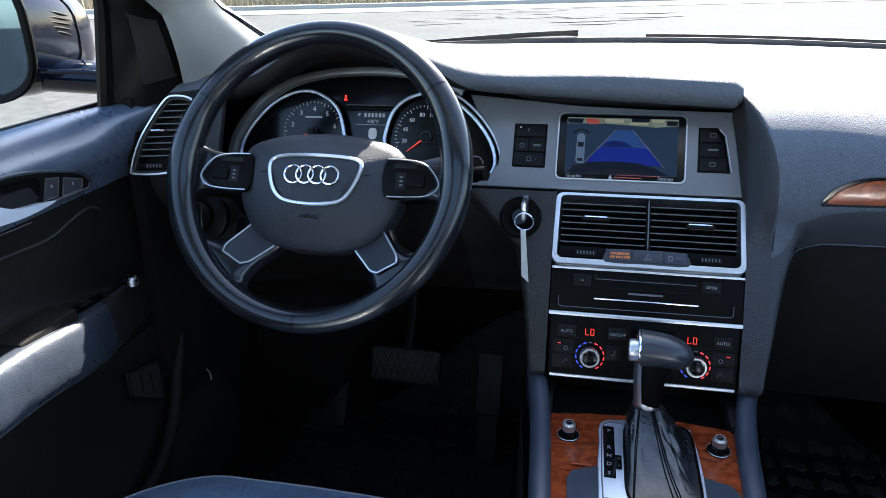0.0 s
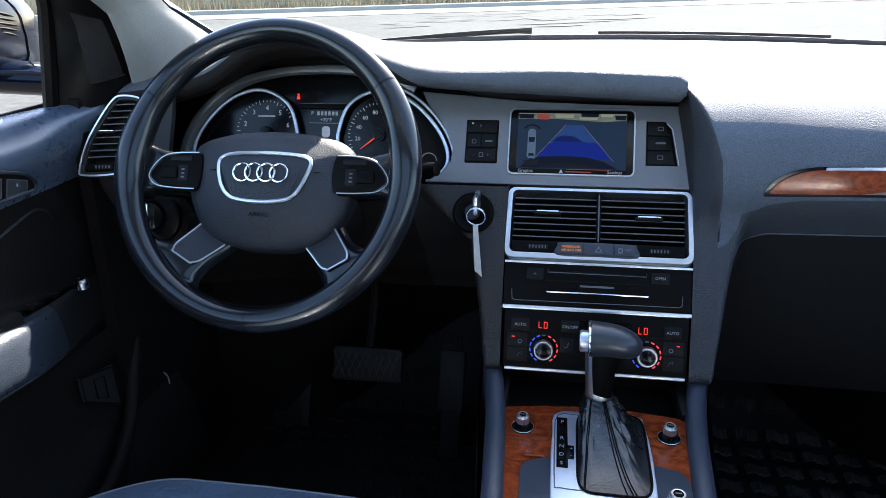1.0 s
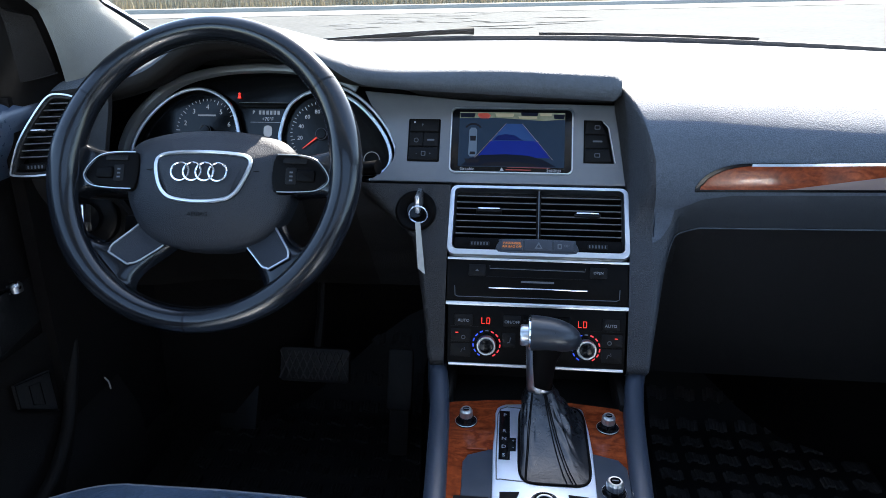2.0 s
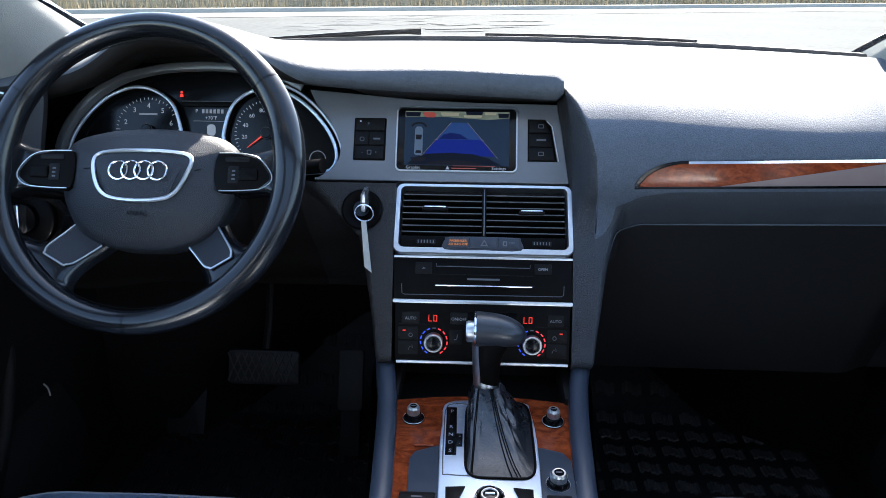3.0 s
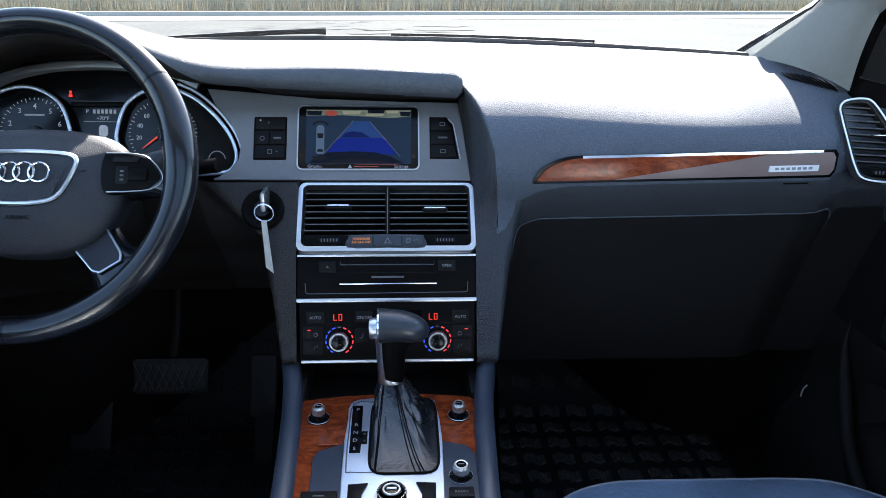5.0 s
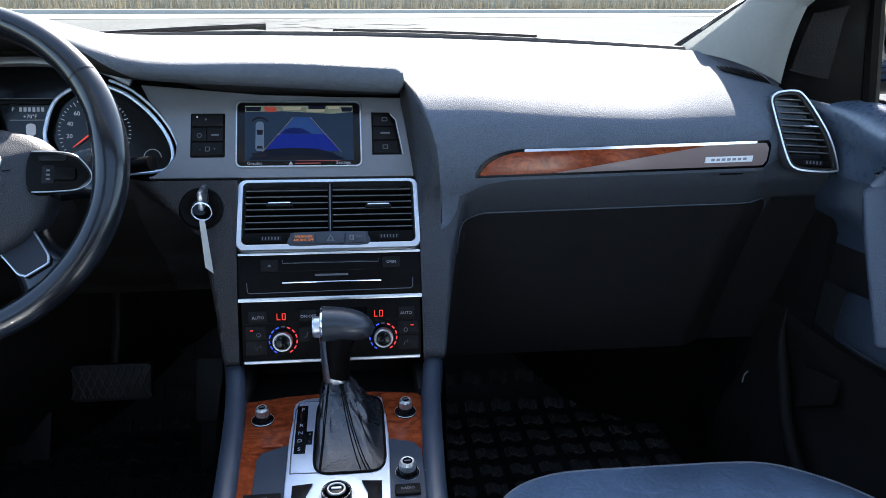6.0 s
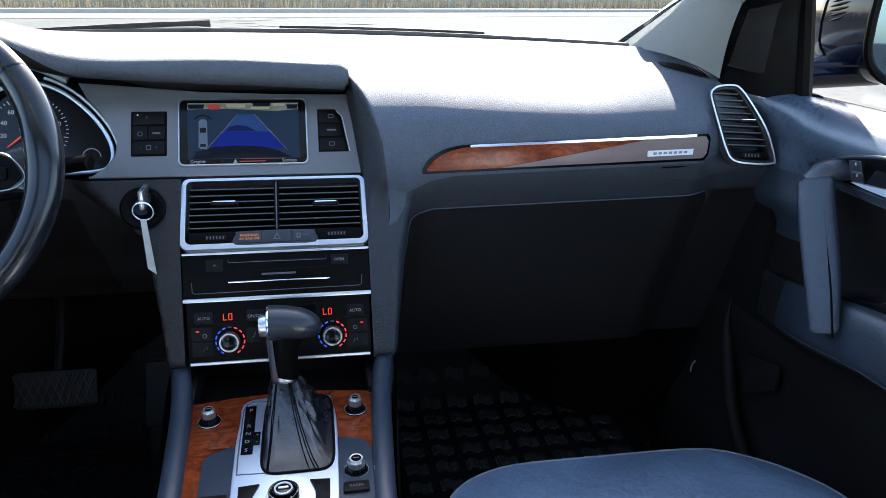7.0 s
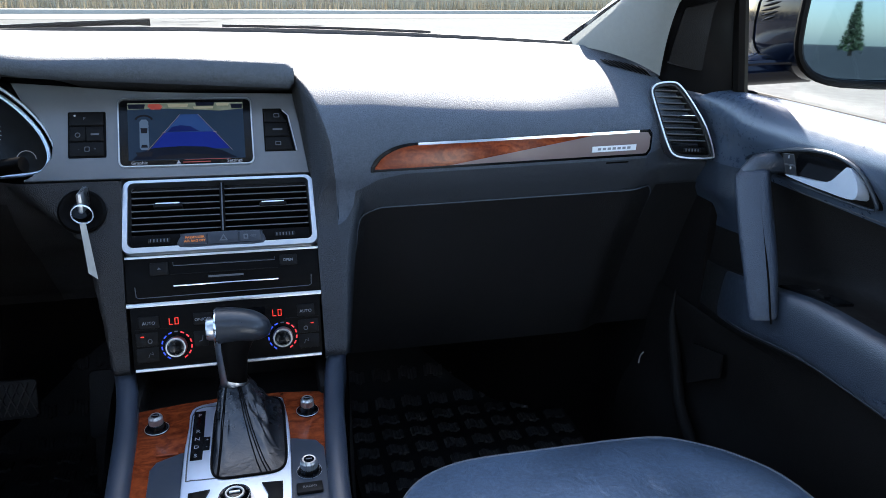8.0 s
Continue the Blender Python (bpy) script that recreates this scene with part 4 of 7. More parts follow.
screen_patch("rear_sensor_field", [sp(0.06, 0.86), sp(0.21, 0.86), sp(0.19, 0.94), sp(0.08, 0.94)], PIC_DARK, 0.00145)
part("sensor_arc", tube([(*sp(0.135 + 0.075 * math.cos(a), 0.33 + 0.11 * -math.sin(a)), 0.0012) for a in [0.3 + i * 0.25 for i in range(11)]], 0.0014, n=4, flat=0.3), PIC_DARK, disp)
lettering("Graphic", 0.0066, SX0 + 0.0135, SY0 - 0.0036, 0.0009, DIM_E, scr)
lettering("Settings", 0.0066, SX1 - 0.0145, SY0 - 0.0036, 0.0009, DIM_E, scr)
part("warning_sign", plate([(-0.0575, SY0 - 0.0058), (-0.0515, SY0 - 0.0058), (-0.0545, SY0 - 0.0005)], 0.0005, 0.0008), DIM_E, scr, smooth=False)
part("notice_bar", plate([(-0.049, SY0 - 0.0045), (-0.013, SY0 - 0.0045), (-0.013, SY0 - 0.0033), (-0.049, SY0 - 0.0033)], 0.0005, 0.0008), PIC_RED, scr, smooth=False)
part("red_line", plate([(-0.047, SY0 - 0.0006), (0.014, SY0 - 0.0006), (0.014, SY0), (-0.047, SY0)], 0.0005, 0.0008), PIC_RED, scr, smooth=False)


def key_cap(parent, outline, z=0.003, label="", material=None):
    return part("button", plate(outline, -0.004, z, 0.001), material or BUTTON, parent, label)


bl = thing("button_panel", SCR, "block of four black buttons beside the screen", "buttons", "screen button panels")
part("surround", plate(rrect(-0.1925, -0.0825, -0.1455, -0.0175, 0.002), -0.01, 0.0008, 0.0006), SATIN, bl)
b1 = key_cap(bl, rrect(-0.190, -0.0375, -0.148, -0.0195, 0.0015))
part("lamp_dot", plate(rrect(-0.1845, -0.0250, -0.1820, -0.0225, 0.001), 0.003, 0.0034), WHITE_E, b1)
lettering("P", 0.006, -0.1715, -0.028, 0.003, GREY_P, b1)
b2 = key_cap(bl, rrect(-0.190, -0.0595, -0.1703, -0.0390, 0.0015))
part("icon", hoop(rrect(-0.1835, -0.0545, -0.1765, -0.0475, 0.0035), rrect(-0.1825, -0.0535, -0.1775, -0.0485, 0.0025), 0.002, 0.0034, 0.0002), GREY_P, b2)
b3 = key_cap(bl, rrect(-0.1695, -0.0595, -0.148, -0.0390, 0.0015))
part("caption_bar", plate(rrect(-0.1640, -0.0515, -0.1535, -0.0490, 0.0005), 0.002, 0.0033), GREY_P, b3)
b4 = key_cap(bl, rrect(-0.190, -0.0805, -0.148, -0.0610, 0.0015))
part("icon", hoop(rrect(-0.1720, -0.0745, -0.1655, -0.0675, 0.001), rrect(-0.1710, -0.0735, -0.1665, -0.0685, 0.001), 0.002, 0.0034, 0.0002), GREY_P, b4)
for s_, x_ in (("-", -0.179), ("+", -0.159)):
    lettering(s_, 0.006, x_, -0.071, 0.003, GREY_P, b4)

br_ = thing("button_panel", SCR, "column of three black buttons with a slanted edge", "buttons", "screen button panels")
right_edge = lambda y: along([(-0.018, 0.0845), (-0.026, 0.0925), (-0.0805, 0.1015)], y)
part("surround", plate([(0.0605, -0.0805), (0.103, -0.0805), (0.094, -0.026), (0.0855, -0.0165), (0.0605, -0.0165)], -0.01, 0.0008, 0.0006), SATIN, br_)
for y1, y0, txt in ((-0.0185, -0.0375, ""), (-0.0390, -0.0585, "VALET"), (-0.0600, -0.0790, "")):
    b = key_cap(br_, [(0.0625, y0), (right_edge(y0) - 0.002, y0), (right_edge(y1) - 0.002, y1), (0.0625, y1)])
    ym = (y0 + y1) / 2
    if txt:
        part("caption_bar", plate(rrect(0.0730, ym - 0.0012, 0.0865, ym + 0.0012, 0.0005), 0.002, 0.0034), GREY_P, b)
    else:
        part("icon", hoop(rrect(0.0755, ym - 0.003, 0.0835, ym + 0.003, 0.001), rrect(0.0765, ym - 0.002, 0.0825, ym + 0.002, 0.0008), 0.002, 0.0034, 0.0002), GREY_P, b)
part("chrome_sliver", tube([(0.0880, -0.020, 0.002), (0.0955, -0.028, 0.002), (0.1045, -0.0805, 0.002)], 0.0009, n=6), SILVER, br_)

# ---- centre air vent ----
VEN = lying((0.934, 1.056), (0.866, 0.979))
cv = thing("centre_air_vent", VEN, "double centre air vent with black slats in a broad aluminium frame", "air vent")
out = rrect(-0.1265, -0.1045, 0.1235, 0.001, 0.011, 5)
inn = rrect(-0.1185, -0.0945, 0.1155, -0.0040, 0.007, 5)
part("frame", hoop(out, inn, -0.03, 0.0060, 0.0035), SILVER, cv, "broad satin aluminium frame")
part("housing", plate(inn, -0.05, -0.03), SATIN, cv)
part("divider", block(-0.0035, -0.0765, -0.03, 0.0025, -0.0045, 0.0015, 0.001), SATIN, cv)
part("divider_edge", block(-0.0014, -0.0765, 0.0012, 0.0004, -0.0045, 0.0030, 0.0005), GREY_P, cv)
for sx0, sx1 in ((-0.1165, -0.0035), (0.0025, 0.1135)):
    for i in range(7):
        y = -0.0125 - i * 0.0095
        s = block(sx0, y - 0.0007, -0.018, sx1, y + 0.0007, -0.003, 0.0004)
        bmesh.ops.rotate(s, cent=(0, y, -0.001), matrix=Matrix.Rotation(radians(-14), 3, "X"), verts=s.verts)
        blade = part("slat", s, SATIN, cv)
        part("lip", tube([(sx0, y, -0.0028), (sx1, y, -0.0028)], 0.0009, n=8), SLAT, blade)
for x0, y in ((-0.0885, -0.0325), (0.0485, -0.0365)):
    tab = part("tab", block(x0, y - 0.005, -0.012, x0 + 0.0365, y, 0.0015, 0.0015), BUTTON, cv, "thumb tab with a bright upper edge")
    part("tab_edge", block(x0 + 0.003, y - 0.0012, 0.0008, x0 + 0.0335, y + 0.0008, 0.0026, 0.0005), CHROME, tab)
low = part("lower_plate", block(-0.1165, -0.0925, -0.03, 0.1135, -0.0770, 0.0015, 0.001), SATIN, cv)
for x0 in (-0.0945, 0.0665):
    tw = part("thumbwheel", block(x0, -0.0895, -0.004, x0 + 0.027, -0.0825, 0.0028, 0.001), BUTTON, cv, "ribbed thumbwheel")
    for i in range(6):
        part("rib", block(x0 + 0.002 + i * 0.0042, -0.0882, 0.002, x0 + 0.0035 + i * 0.0042, -0.0838, 0.0034, 0.0003), GREY_P, tw)
sw = thing("switch_bar", VEN @ Matrix.Translation((0, -0.089, 0.0025)), "bar of three dash switches with hazard light in the middle", "switches")
part("bar", plate(spline([(-0.055, -0.0095), (-0.054, 0.006), (-0.050, 0.0095), (0.0, 0.0105), (0.046, 0.0095), (0.050, 0.006), (0.051, -0.0095), (0.0, -0.0098)], 3), -0.004, 0.004, 0.001), SLATE, sw)
k1 = part("airbag_lamp", plate(rrect(-0.051, -0.0075, -0.0215, 0.008, 0.0015), 0.002, 0.0055, 0.0008), SLATE, sw)
lettering("PASSENGER", 0.0046, -0.0362, 0.0028, 0.0056, AMBER_E, k1)
lettering("AIR BAG OFF", 0.0046, -0.0362, -0.0022, 0.0056, AMBER_E, k1)
k2 = part("hazard_button", plate(rrect(-0.0195, -0.008, 0.0185, 0.009, 0.0015), 0.002, 0.006, 0.0008), SLATE, sw)
part("triangle", hoop([(-0.0055, -0.0045), (0.0055, -0.0045), (0.0, 0.0052)], [(-0.0028, -0.0028), (0.0028, -0.0028), (0.0, 0.002)], 0.0055, 0.0065, 0.0002), GREY_P, k2)
k3 = part("traction_button", plate(rrect(0.0205, -0.0075, 0.048, 0.008, 0.0015), 0.002, 0.0055, 0.0008), SLATE, sw)
part("icon", hoop(rrect(0.0255, -0.004, 0.0315, 0.0035, 0.001), rrect(0.027, -0.002, 0.030, 0.0018, 0.001), 0.005, 0.006, 0.0002), GREY_P, k3)
lettering("OFF", 0.0046, 0.0385, 0.0008, 0.0056, GREY_P, k3)

# ---- media unit ----
MED = lying((0.866, 0.979), (0.839, 0.919))
mu = thing("media_player", MED, "gloss black disc player with a slot and an open flap below", "media player")
part("body", block(-0.1245, -0.0635, -0.05, 0.1225, -0.003, -0.001, 0.001), SATIN, mu)
part("upper_shelf", block(-0.1245, -0.0062, -0.02, 0.1225, -0.0030, 0.0005, 0.0005), SILVER, mu, "thin bright strip")
part("slot", block(-0.066, -0.0182, -0.01, 0.064, -0.0158, -0.0004, 0.0004), GLOSS, mu, "dark disc slot")
part("slot_lip", tube([(-0.0655, -0.0130, 0), (-0.0655, -0.0175, 0), (0.064, -0.0180, 0), (0.064, -0.0135, 0)], 0.0005, n=5), GREY_P, mu)
part("slot_edge", block(-0.070, -0.0290, -0.004, 0.068, -0.0283, 0.0002, 0.0002), BUTTON, mu)
ej = part("eject_button", plate(rrect(-0.0945, -0.0285, -0.0715, -0.0125, 0.0015), -0.003, 0.0008, 0.0006), BUTTON, mu)
part("icon", plate([(-0.0855, -0.0215), (-0.0805, -0.0215), (-0.083, -0.0185)], 0.0004, 0.0012), GREY_P, ej)
op = part("open_button", plate(rrect(0.070, -0.0265, 0.0935, -0.0120, 0.0015), -0.003, 0.0008, 0.0006), BUTTON, mu)
lettering("OPEN", 0.0052, 0.0817, -0.0192, 0.0009, WHITE_P, op)
part("maker_name_bar", plate(rrect(-0.0225, -0.0358, 0.0225, -0.0332, 0.0005), -0.001, 0.0), GREY_P, mu)
part("pull_edge", block(-0.0665, -0.0448, -0.003, 0.0675, -0.0428, 0.0018, 0.0006), CHROME, mu, "bright pull edge")
part("flap_seam", tube([(-0.1135, -0.0425, 0), (-0.1125, -0.0555, 0), (-0.109, -0.0572, 0), (0.107, -0.0560, 0), (0.1105, -0.0540, 0), (0.111, -0.0410, 0)], 0.0006, n=5), GREY_P, mu)
part("lower_strip", block(-0.1250, -0.0690, -0.02, 0.1230, -0.0635, 0.0030, 0.001), SILVER, mu, "satin aluminium strip")

# ---- climate panel ----
CLI = lying((0.839, 0.919), (0.813, 0.838))
cp = thing("climate_panel", CLI, "black climate control panel with two red-lit dials reading LO", "climate panel")
part("body", block(-0.1215, -0.0835, -0.05, 0.1205, -0.002, 0.0, 0.001), SATIN, cp)
part("lower_strip", block(-0.1195, -0.0875, -0.02, 0.1190, -0.0832, 0.0030, 0.001), SILVER, cp, "satin aluminium strip")
for x0, x1, txt in ((-0.112, -0.087, "AUTO"), (-0.0446, -0.0209, "ON/OFF"), (0.089, 0.112, "AUTO")):
    b = part("button", plate(rrect(x0, -0.0315, x1, -0.0155, 0.0015), -0.002, 0.0018, 0.0007), BUTTON, cp)
    lettering(txt, 0.0058, (x0 + x1) / 2, -0.0245, 0.0019, WHITE_P, b)
part("display_window", plate(rrect(-0.0195, -0.030, 0.0470, -0.0145, 0.001), -0.002, 0.0004), GLOSS, cp)


def seven(parent, x, y, w, h, bars):
    bm = bmesh.new()
    segs = {"a": ((0, h), (w, h)), "b": ((w, h), (w, h / 2)), "c": ((w, h / 2), (w, 0)), "d": ((0, 0), (w, 0)), "e": ((0, 0), (0, h / 2)), "f": ((0, h / 2), (0, h))}
    for k in bars:
        (ax, ay), (bx, by) = segs[k]
        block(x + min(ax, bx) - 0.00045, y + min(ay, by) - 0.00045, 0, x + max(ax, bx) + 0.00045, y + max(ay, by) + 0.00045, 0.0006, 0, bm)
    return part("figure", bm, RED_E, parent, smooth=False)


for x in (-0.0745, 0.0570):
    seven(cp, x, -0.0280, 0.0040, 0.008, "def")
    seven(cp, x + 0.0070, -0.0280, 0.0040, 0.008, "abcdef")
for x in (-0.1085, 0.1085):
    part("indicator", block(x - 0.0022, -0.0424, 0.0, x + 0.0022, -0.0410, 0.0014, 0.0003), RED_E, cp)
for sx in (-1, 1):
    for y0, y1 in ((-0.0545, -0.0365), (-0.0755, -0.0565)):
        part("key", plate(rrect(min(sx * 0.1165, sx * 0.0895), y0, max(sx * 0.1165, sx * 0.0895), y1, 0.0015), -0.002, 0.0006, 0.0005), BUTTON, cp)
    part("seam", block(min(sx * 0.118, sx * 0.073), -0.0332, -0.001, max(sx * 0.118, sx * 0.073), -0.0326, 0.0004, 0), BUTTON, cp)
    part("icon", hoop(rrect(sx * 0.0995 - 0.003, -0.051, sx * 0.0995 + 0.003, -0.045, 0.003), rrect(sx * 0.0995 - 0.002, -0.050, sx * 0.0995 + 0.002, -0.046, 0.002), 0.0, 0.0012, 0.0002), GREY_P, cp)
    part("icon", tube([(sx * 0.0995 - 0.003, -0.069, 0.0007), (sx * 0.0995 - 0.001, -0.064, 0.0007), (sx * 0.0995 + 0.003, -0.066, 0.0007), (sx * 0.0995 + 0.002, -0.062, 0.0007)], 0.0005, n=4), GREY_P, cp)
part("seat_key", plate(rrect(-0.0455, -0.0600, -0.0275, -0.0400, 0.0015), -0.002, 0.0006, 0.0005), BUTTON, cp)
part("seat_icon", tube([(-0.034, -0.046, 0.0007), (-0.0355, -0.0525, 0.0007), (-0.039, -0.0535, 0.0007)], 0.0007, n=4), GREY_P, cp)
for cx in (-0.0671, 0.0683):
    dial = part("dial", lathe([(0.0, 0.014), (0.0085, 0.014), (0.0095, 0.0135), (0.0095, 0.006), (0.0088, 0.005), (0.0, 0.004)], 28, (cx, -0.0565, 0)), GLOSS, cp, "turning dial with a bright ring")
    part("chrome_ring", lathe([(0.0098, 0.002), (0.0132, 0.002), (0.0134, 0.012), (0.0124, 0.0145), (0.0108, 0.0145), (0.0098, 0.012)], 36, (cx, -0.0565, 0)), SILVER, dial)
    for i in range(13):
        a = radians(-55 + i * 290 / 12)
        r0 = 0.0185
        c = Vector((cx + r0 * math.cos(a), -0.0565 + r0 * math.sin(a), 0.0005))
        t_ = Vector((-math.sin(a), math.cos(a), 0)) * 0.0023
        m_ = BLUE_E if a > radians(105) else (REDM_E if a < radians(75) else GREY_P)
        part("scale_mark", tube([c - t_, c + t_], 0.0009, n=4, flat=0.5), m_, dial)

# ---- ignition lock and key ----
ign = thing("ignition_lock", Matrix.Translation((-0.1725, 0.896, 1.031)) @ lying((0.50, 0.866), (0, 0)).to_3x3().to_4x4(), "black ignition lock set in the dash", "ignition lock")
part("bezel", lathe([(0.0, -0.012), (0.029, -0.012), (0.029, 0.001), (0.026, 0.004), (0.021, 0.003), (0.017, 0.0), (0.0, 0.0)], 36), SATIN, ign)
part("barrel", lathe([(0.0, 0.0), (0.0125, 0.0), (0.0125, 0.006), (0.011, 0.008), (0.0, 0.008)], 28), GLOSS, ign)
key = thing("car_key", (-0.167, 0.89, 1.045), "silver car key in the lock with a paper tag", "key")
part("blade_head", block(-0.1690, 0.862, 1.038, -0.1620, 0.903, 1.064, 0.003), STEEL, key, in_world=True)
part("split_ring", tube([(-0.1640 + 0.0125 * math.cos(a), 0.860 - 0.002 * math.sin(a), 1.0385 + 0.0125 * math.sin(a)) for a in [i * math.pi / 14 for i in range(28)]], 0.0011, True, 6), CHROME, key, in_world=True)
TAG_M = Matrix.Translation((-0.1645, 0.860, 1.027)) @ Matrix.Rotation(radians(24), 4, "Z") @ Matrix.Rotation(radians(-12), 4, "X")
bm = bmesh.new()
tag_out = [(-0.004, 0.0, 0.0), (0.003, 0.0, 0.0), (0.004, 0.0, -0.073), (-0.0055, 0.0, -0.063)]
f0 = [bm.verts.new(TAG_M @ Vector(v)) for v in tag_out]
f1 = [bm.verts.new(TAG_M @ (Vector(v) + Vector((0, -0.0006, 0)))) for v in tag_out]
bm.faces.new(f0)
bm.faces.new(list(reversed(f1)))
for i in range(4):
    bm.faces.new((f0[i - 1], f1[i - 1], f1[i], f0[i]))
part("tag", bm, PAPER, key, "narrow pale paper tag", in_world=True, smooth=False)

# ---- instrument cluster ----
CLU = lying((1.0, 1.175), (1.0 - 0.342, 1.175 - 0.94), -0.42)
ic = thing("instrument_cluster", CLU, "instrument cluster with two chrome-ringed gauges and a small display", "instrument cluster")
part("face", plate([(-0.235, -0.17), (0.235, -0.17), (0.235, 0.0), (0.15, 0.045), (-0.15, 0.045), (-0.235, 0.0)], -0.03, -0.016), GLOSS, ic)
arch = spline([(0.150, 0.008), (0.105, 0.028), (0.052, 0.035), (0.0, 0.037), (-0.07, 0.031), (-0.137, 0.011), (-0.19, -0.035), (-0.214, -0.085), (-0.212, -0.13)], 6, False)
part("arch_trim", tube([(p[0], p[1], 0.006) for p in arch], 0.0065, n=8, flat=0.6), FASCIA, ic, "satin grey trim arching over the gauges")
SURROUND = [(p[0], p[1]) for p in arch]


def surround_pt(u, v):
    """The satin band inside the arch, sinking towards the gauges."""
    i = min(len(SURROUND) - 1, int(u * (len(SURROUND) - 1) + 0.5))
    x, y = SURROUND[i]
    d = Vector((0.0 - x, -0.075 - y)).normalized() * (0.006 + 0.005 * smooth01((u - 0.45) / 0.3)) * v
    return Vector((x + d.x, y + d.y, 0.006 - 0.010 * v))


part("surround", sheet(len(SURROUND) - 1, 4, surround_pt), FASCIA, ic, "satin grey band round the gauges")
LOBE = [(0.034, -0.075), (0.034, -0.05), (0.046, -0.018), (0.072, 0.001), (0.103, 0.006), (0.138, -0.006), (0.168, -0.030), (0.191, -0.060), (0.201, -0.088), (0.196, -0.108), (0.178, -0.116), (0.12, -0.118), (0.06, -0.11)]


def gauge(side):
    pts = [(side * p[0], p[1]) for p in LOBE]
    out = spline(pts, 5)
    g = part("gauge", plate(offset(out, 0.003), -0.016, -0.013), GLOSS, ic, "round gauge in a chrome teardrop ring")
    part("chrome_ring", tube([(p[0], p[1], 0.0) for p in out], 0.0028, True, 8), GATE, g)
    part("shroud", hoop(out, offset(out, 0.002), -0.016, 0.0, 0.0005), SATIN, g)
    if side > 0:
        o2 = offset(out, -0.0085)
        part("outer_ring", tube([(p[0], p[1], 0.002) for p in o2[22:52]], 0.0022, False, 6), SILVER, g)
    return g


tacho, speedo = gauge(-1), gauge(1)


def ticks(g, cx, cy, r0, r1, a0, a1, n, w=0.0005):
    bm = bmesh.new()
    for i in range(n):
        a = radians(a0 + (a1 - a0) * i / (n - 1))
        c, s = math.cos(a), math.sin(a)
        rr = r0 if i % 5 == 0 else (r0 + r1) / 2
        tube([(cx + rr * c, cy + rr * s, -0.0125), (cx + r1 * c, cy + r1 * s, -0.0125)], w, n=4, bm=bm)
    tagged(part("scale", bm, WHITE_E, g), kind="stuff")


TC, SC = (-0.088, -0.056), (0.093, -0.058)
ticks(tacho, *TC, 0.043, 0.049, 215, -5, 31)
ticks(speedo, *SC, 0.043, 0.049, 225, -45, 41)
for i, s in enumerate("123456"):
    a = radians(197 - 36 * i)
    lettering(s, 0.0105, TC[0] + 0.0365 * math.cos(a), TC[1] + 0.0365 * math.sin(a), -0.0125, WHITE_E, tacho, "figure")
for i, s in enumerate(("20", "40", "60", "80", "100", "120", "140")):
    a = radians(190 - 29 * i)
    lettering(s, 0.0085, SC[0] + 0.0345 * math.cos(a), SC[1] + 0.0345 * math.sin(a), -0.0125, WHITE_E, speedo, "figure")
part("caption_bar", plate(rrect(TC[0] - 0.014, TC[1] + 0.023, TC[0] + 0.014, TC[1] + 0.0255, 0.0005), -0.0125, -0.012), DIM_E, tacho)
for g, c, a in ((tacho, TC, 199), (speedo, SC, 218)):
    d = Vector((math.cos(radians(a)), math.sin(radians(a)), 0))
    p0 = Vector((*c, -0.008))
    part("needle", tube([p0 - d * 0.004, p0 + d * 0.036], lambda s: 0.0016 * (1 - 0.75 * s), n=6), glow("needle_red", (0.9, 0.06, 0.03), 0.12) if g is tacho else bpy.data.materials["needle_red"], g, "red needle")
    part("hub", lathe([(0.0, -0.012), (0.0085, -0.012), (0.0085, -0.008), (0.007, -0.005), (0.0, -0.005)], 24, (*c, 0)), GLOSS, g)
    part("hub_ring", tube([(c[0] + 0.0085 * math.cos(t), c[1] + 0.0085 * math.sin(t), -0.007) for t in [i * math.pi / 12 for i in range(24)]], 0.0005, True, 4), GREY_P, g)
for cx, cy in ((-0.166, -0.088), (0.170, -0.095)):
    part("small_gauge", tube([(cx + 0.012 * math.cos(t), cy + 0.012 * math.sin(t), -0.0125) for t in [radians(200 - i * 22) for i in range(10)]], 0.0006, n=4), DIM_E, tacho if cx < 0 else speedo)
part("warning_bar", block(-0.036, -0.0195, -0.016, 0.052, -0.0125, -0.010, 0.001), SATIN, ic)
part("bar_edge", block(-0.036, -0.0125, -0.013, 0.052, -0.0115, -0.009, 0.0003), GREY_P, ic)
lamp = part("belt_lamp", lathe([(0.0, -0.0125), (0.0018, -0.0125), (0.0018, -0.0115), (0.0, -0.0115)], 14, (-0.037, 0.0015, 0)), RED_E, ic, "red seat belt lamp")
part("lamp_body", plate([(-0.0398, -0.0055), (-0.0342, -0.0055), (-0.0352, -0.001), (-0.0388, -0.001)], -0.0125, -0.0115), RED_E, lamp)
dsp = part("display", plate(rrect(-0.021, -0.066, 0.037, -0.0215, 0.002), -0.016, -0.0125), GLOSS, ic, "small trip display")
lettering("P", 0.0075, -0.014, -0.0265, -0.0124, WHITE_E, dsp, "figure")
for i in range(6):
    part("digit_bar", block(-0.006 + i * 0.0058, -0.0295, -0.0125, -0.0022 + i * 0.0058, -0.0235, -0.0122, 0), DIM_E, dsp)
lettering("+70°F", 0.0075, 0.008, -0.0365, -0.0124, WHITE_E, dsp, "figure")
part("line", block(-0.019, -0.0415, -0.0125, 0.035, -0.0408, -0.0122, 0), DIM_E, dsp)
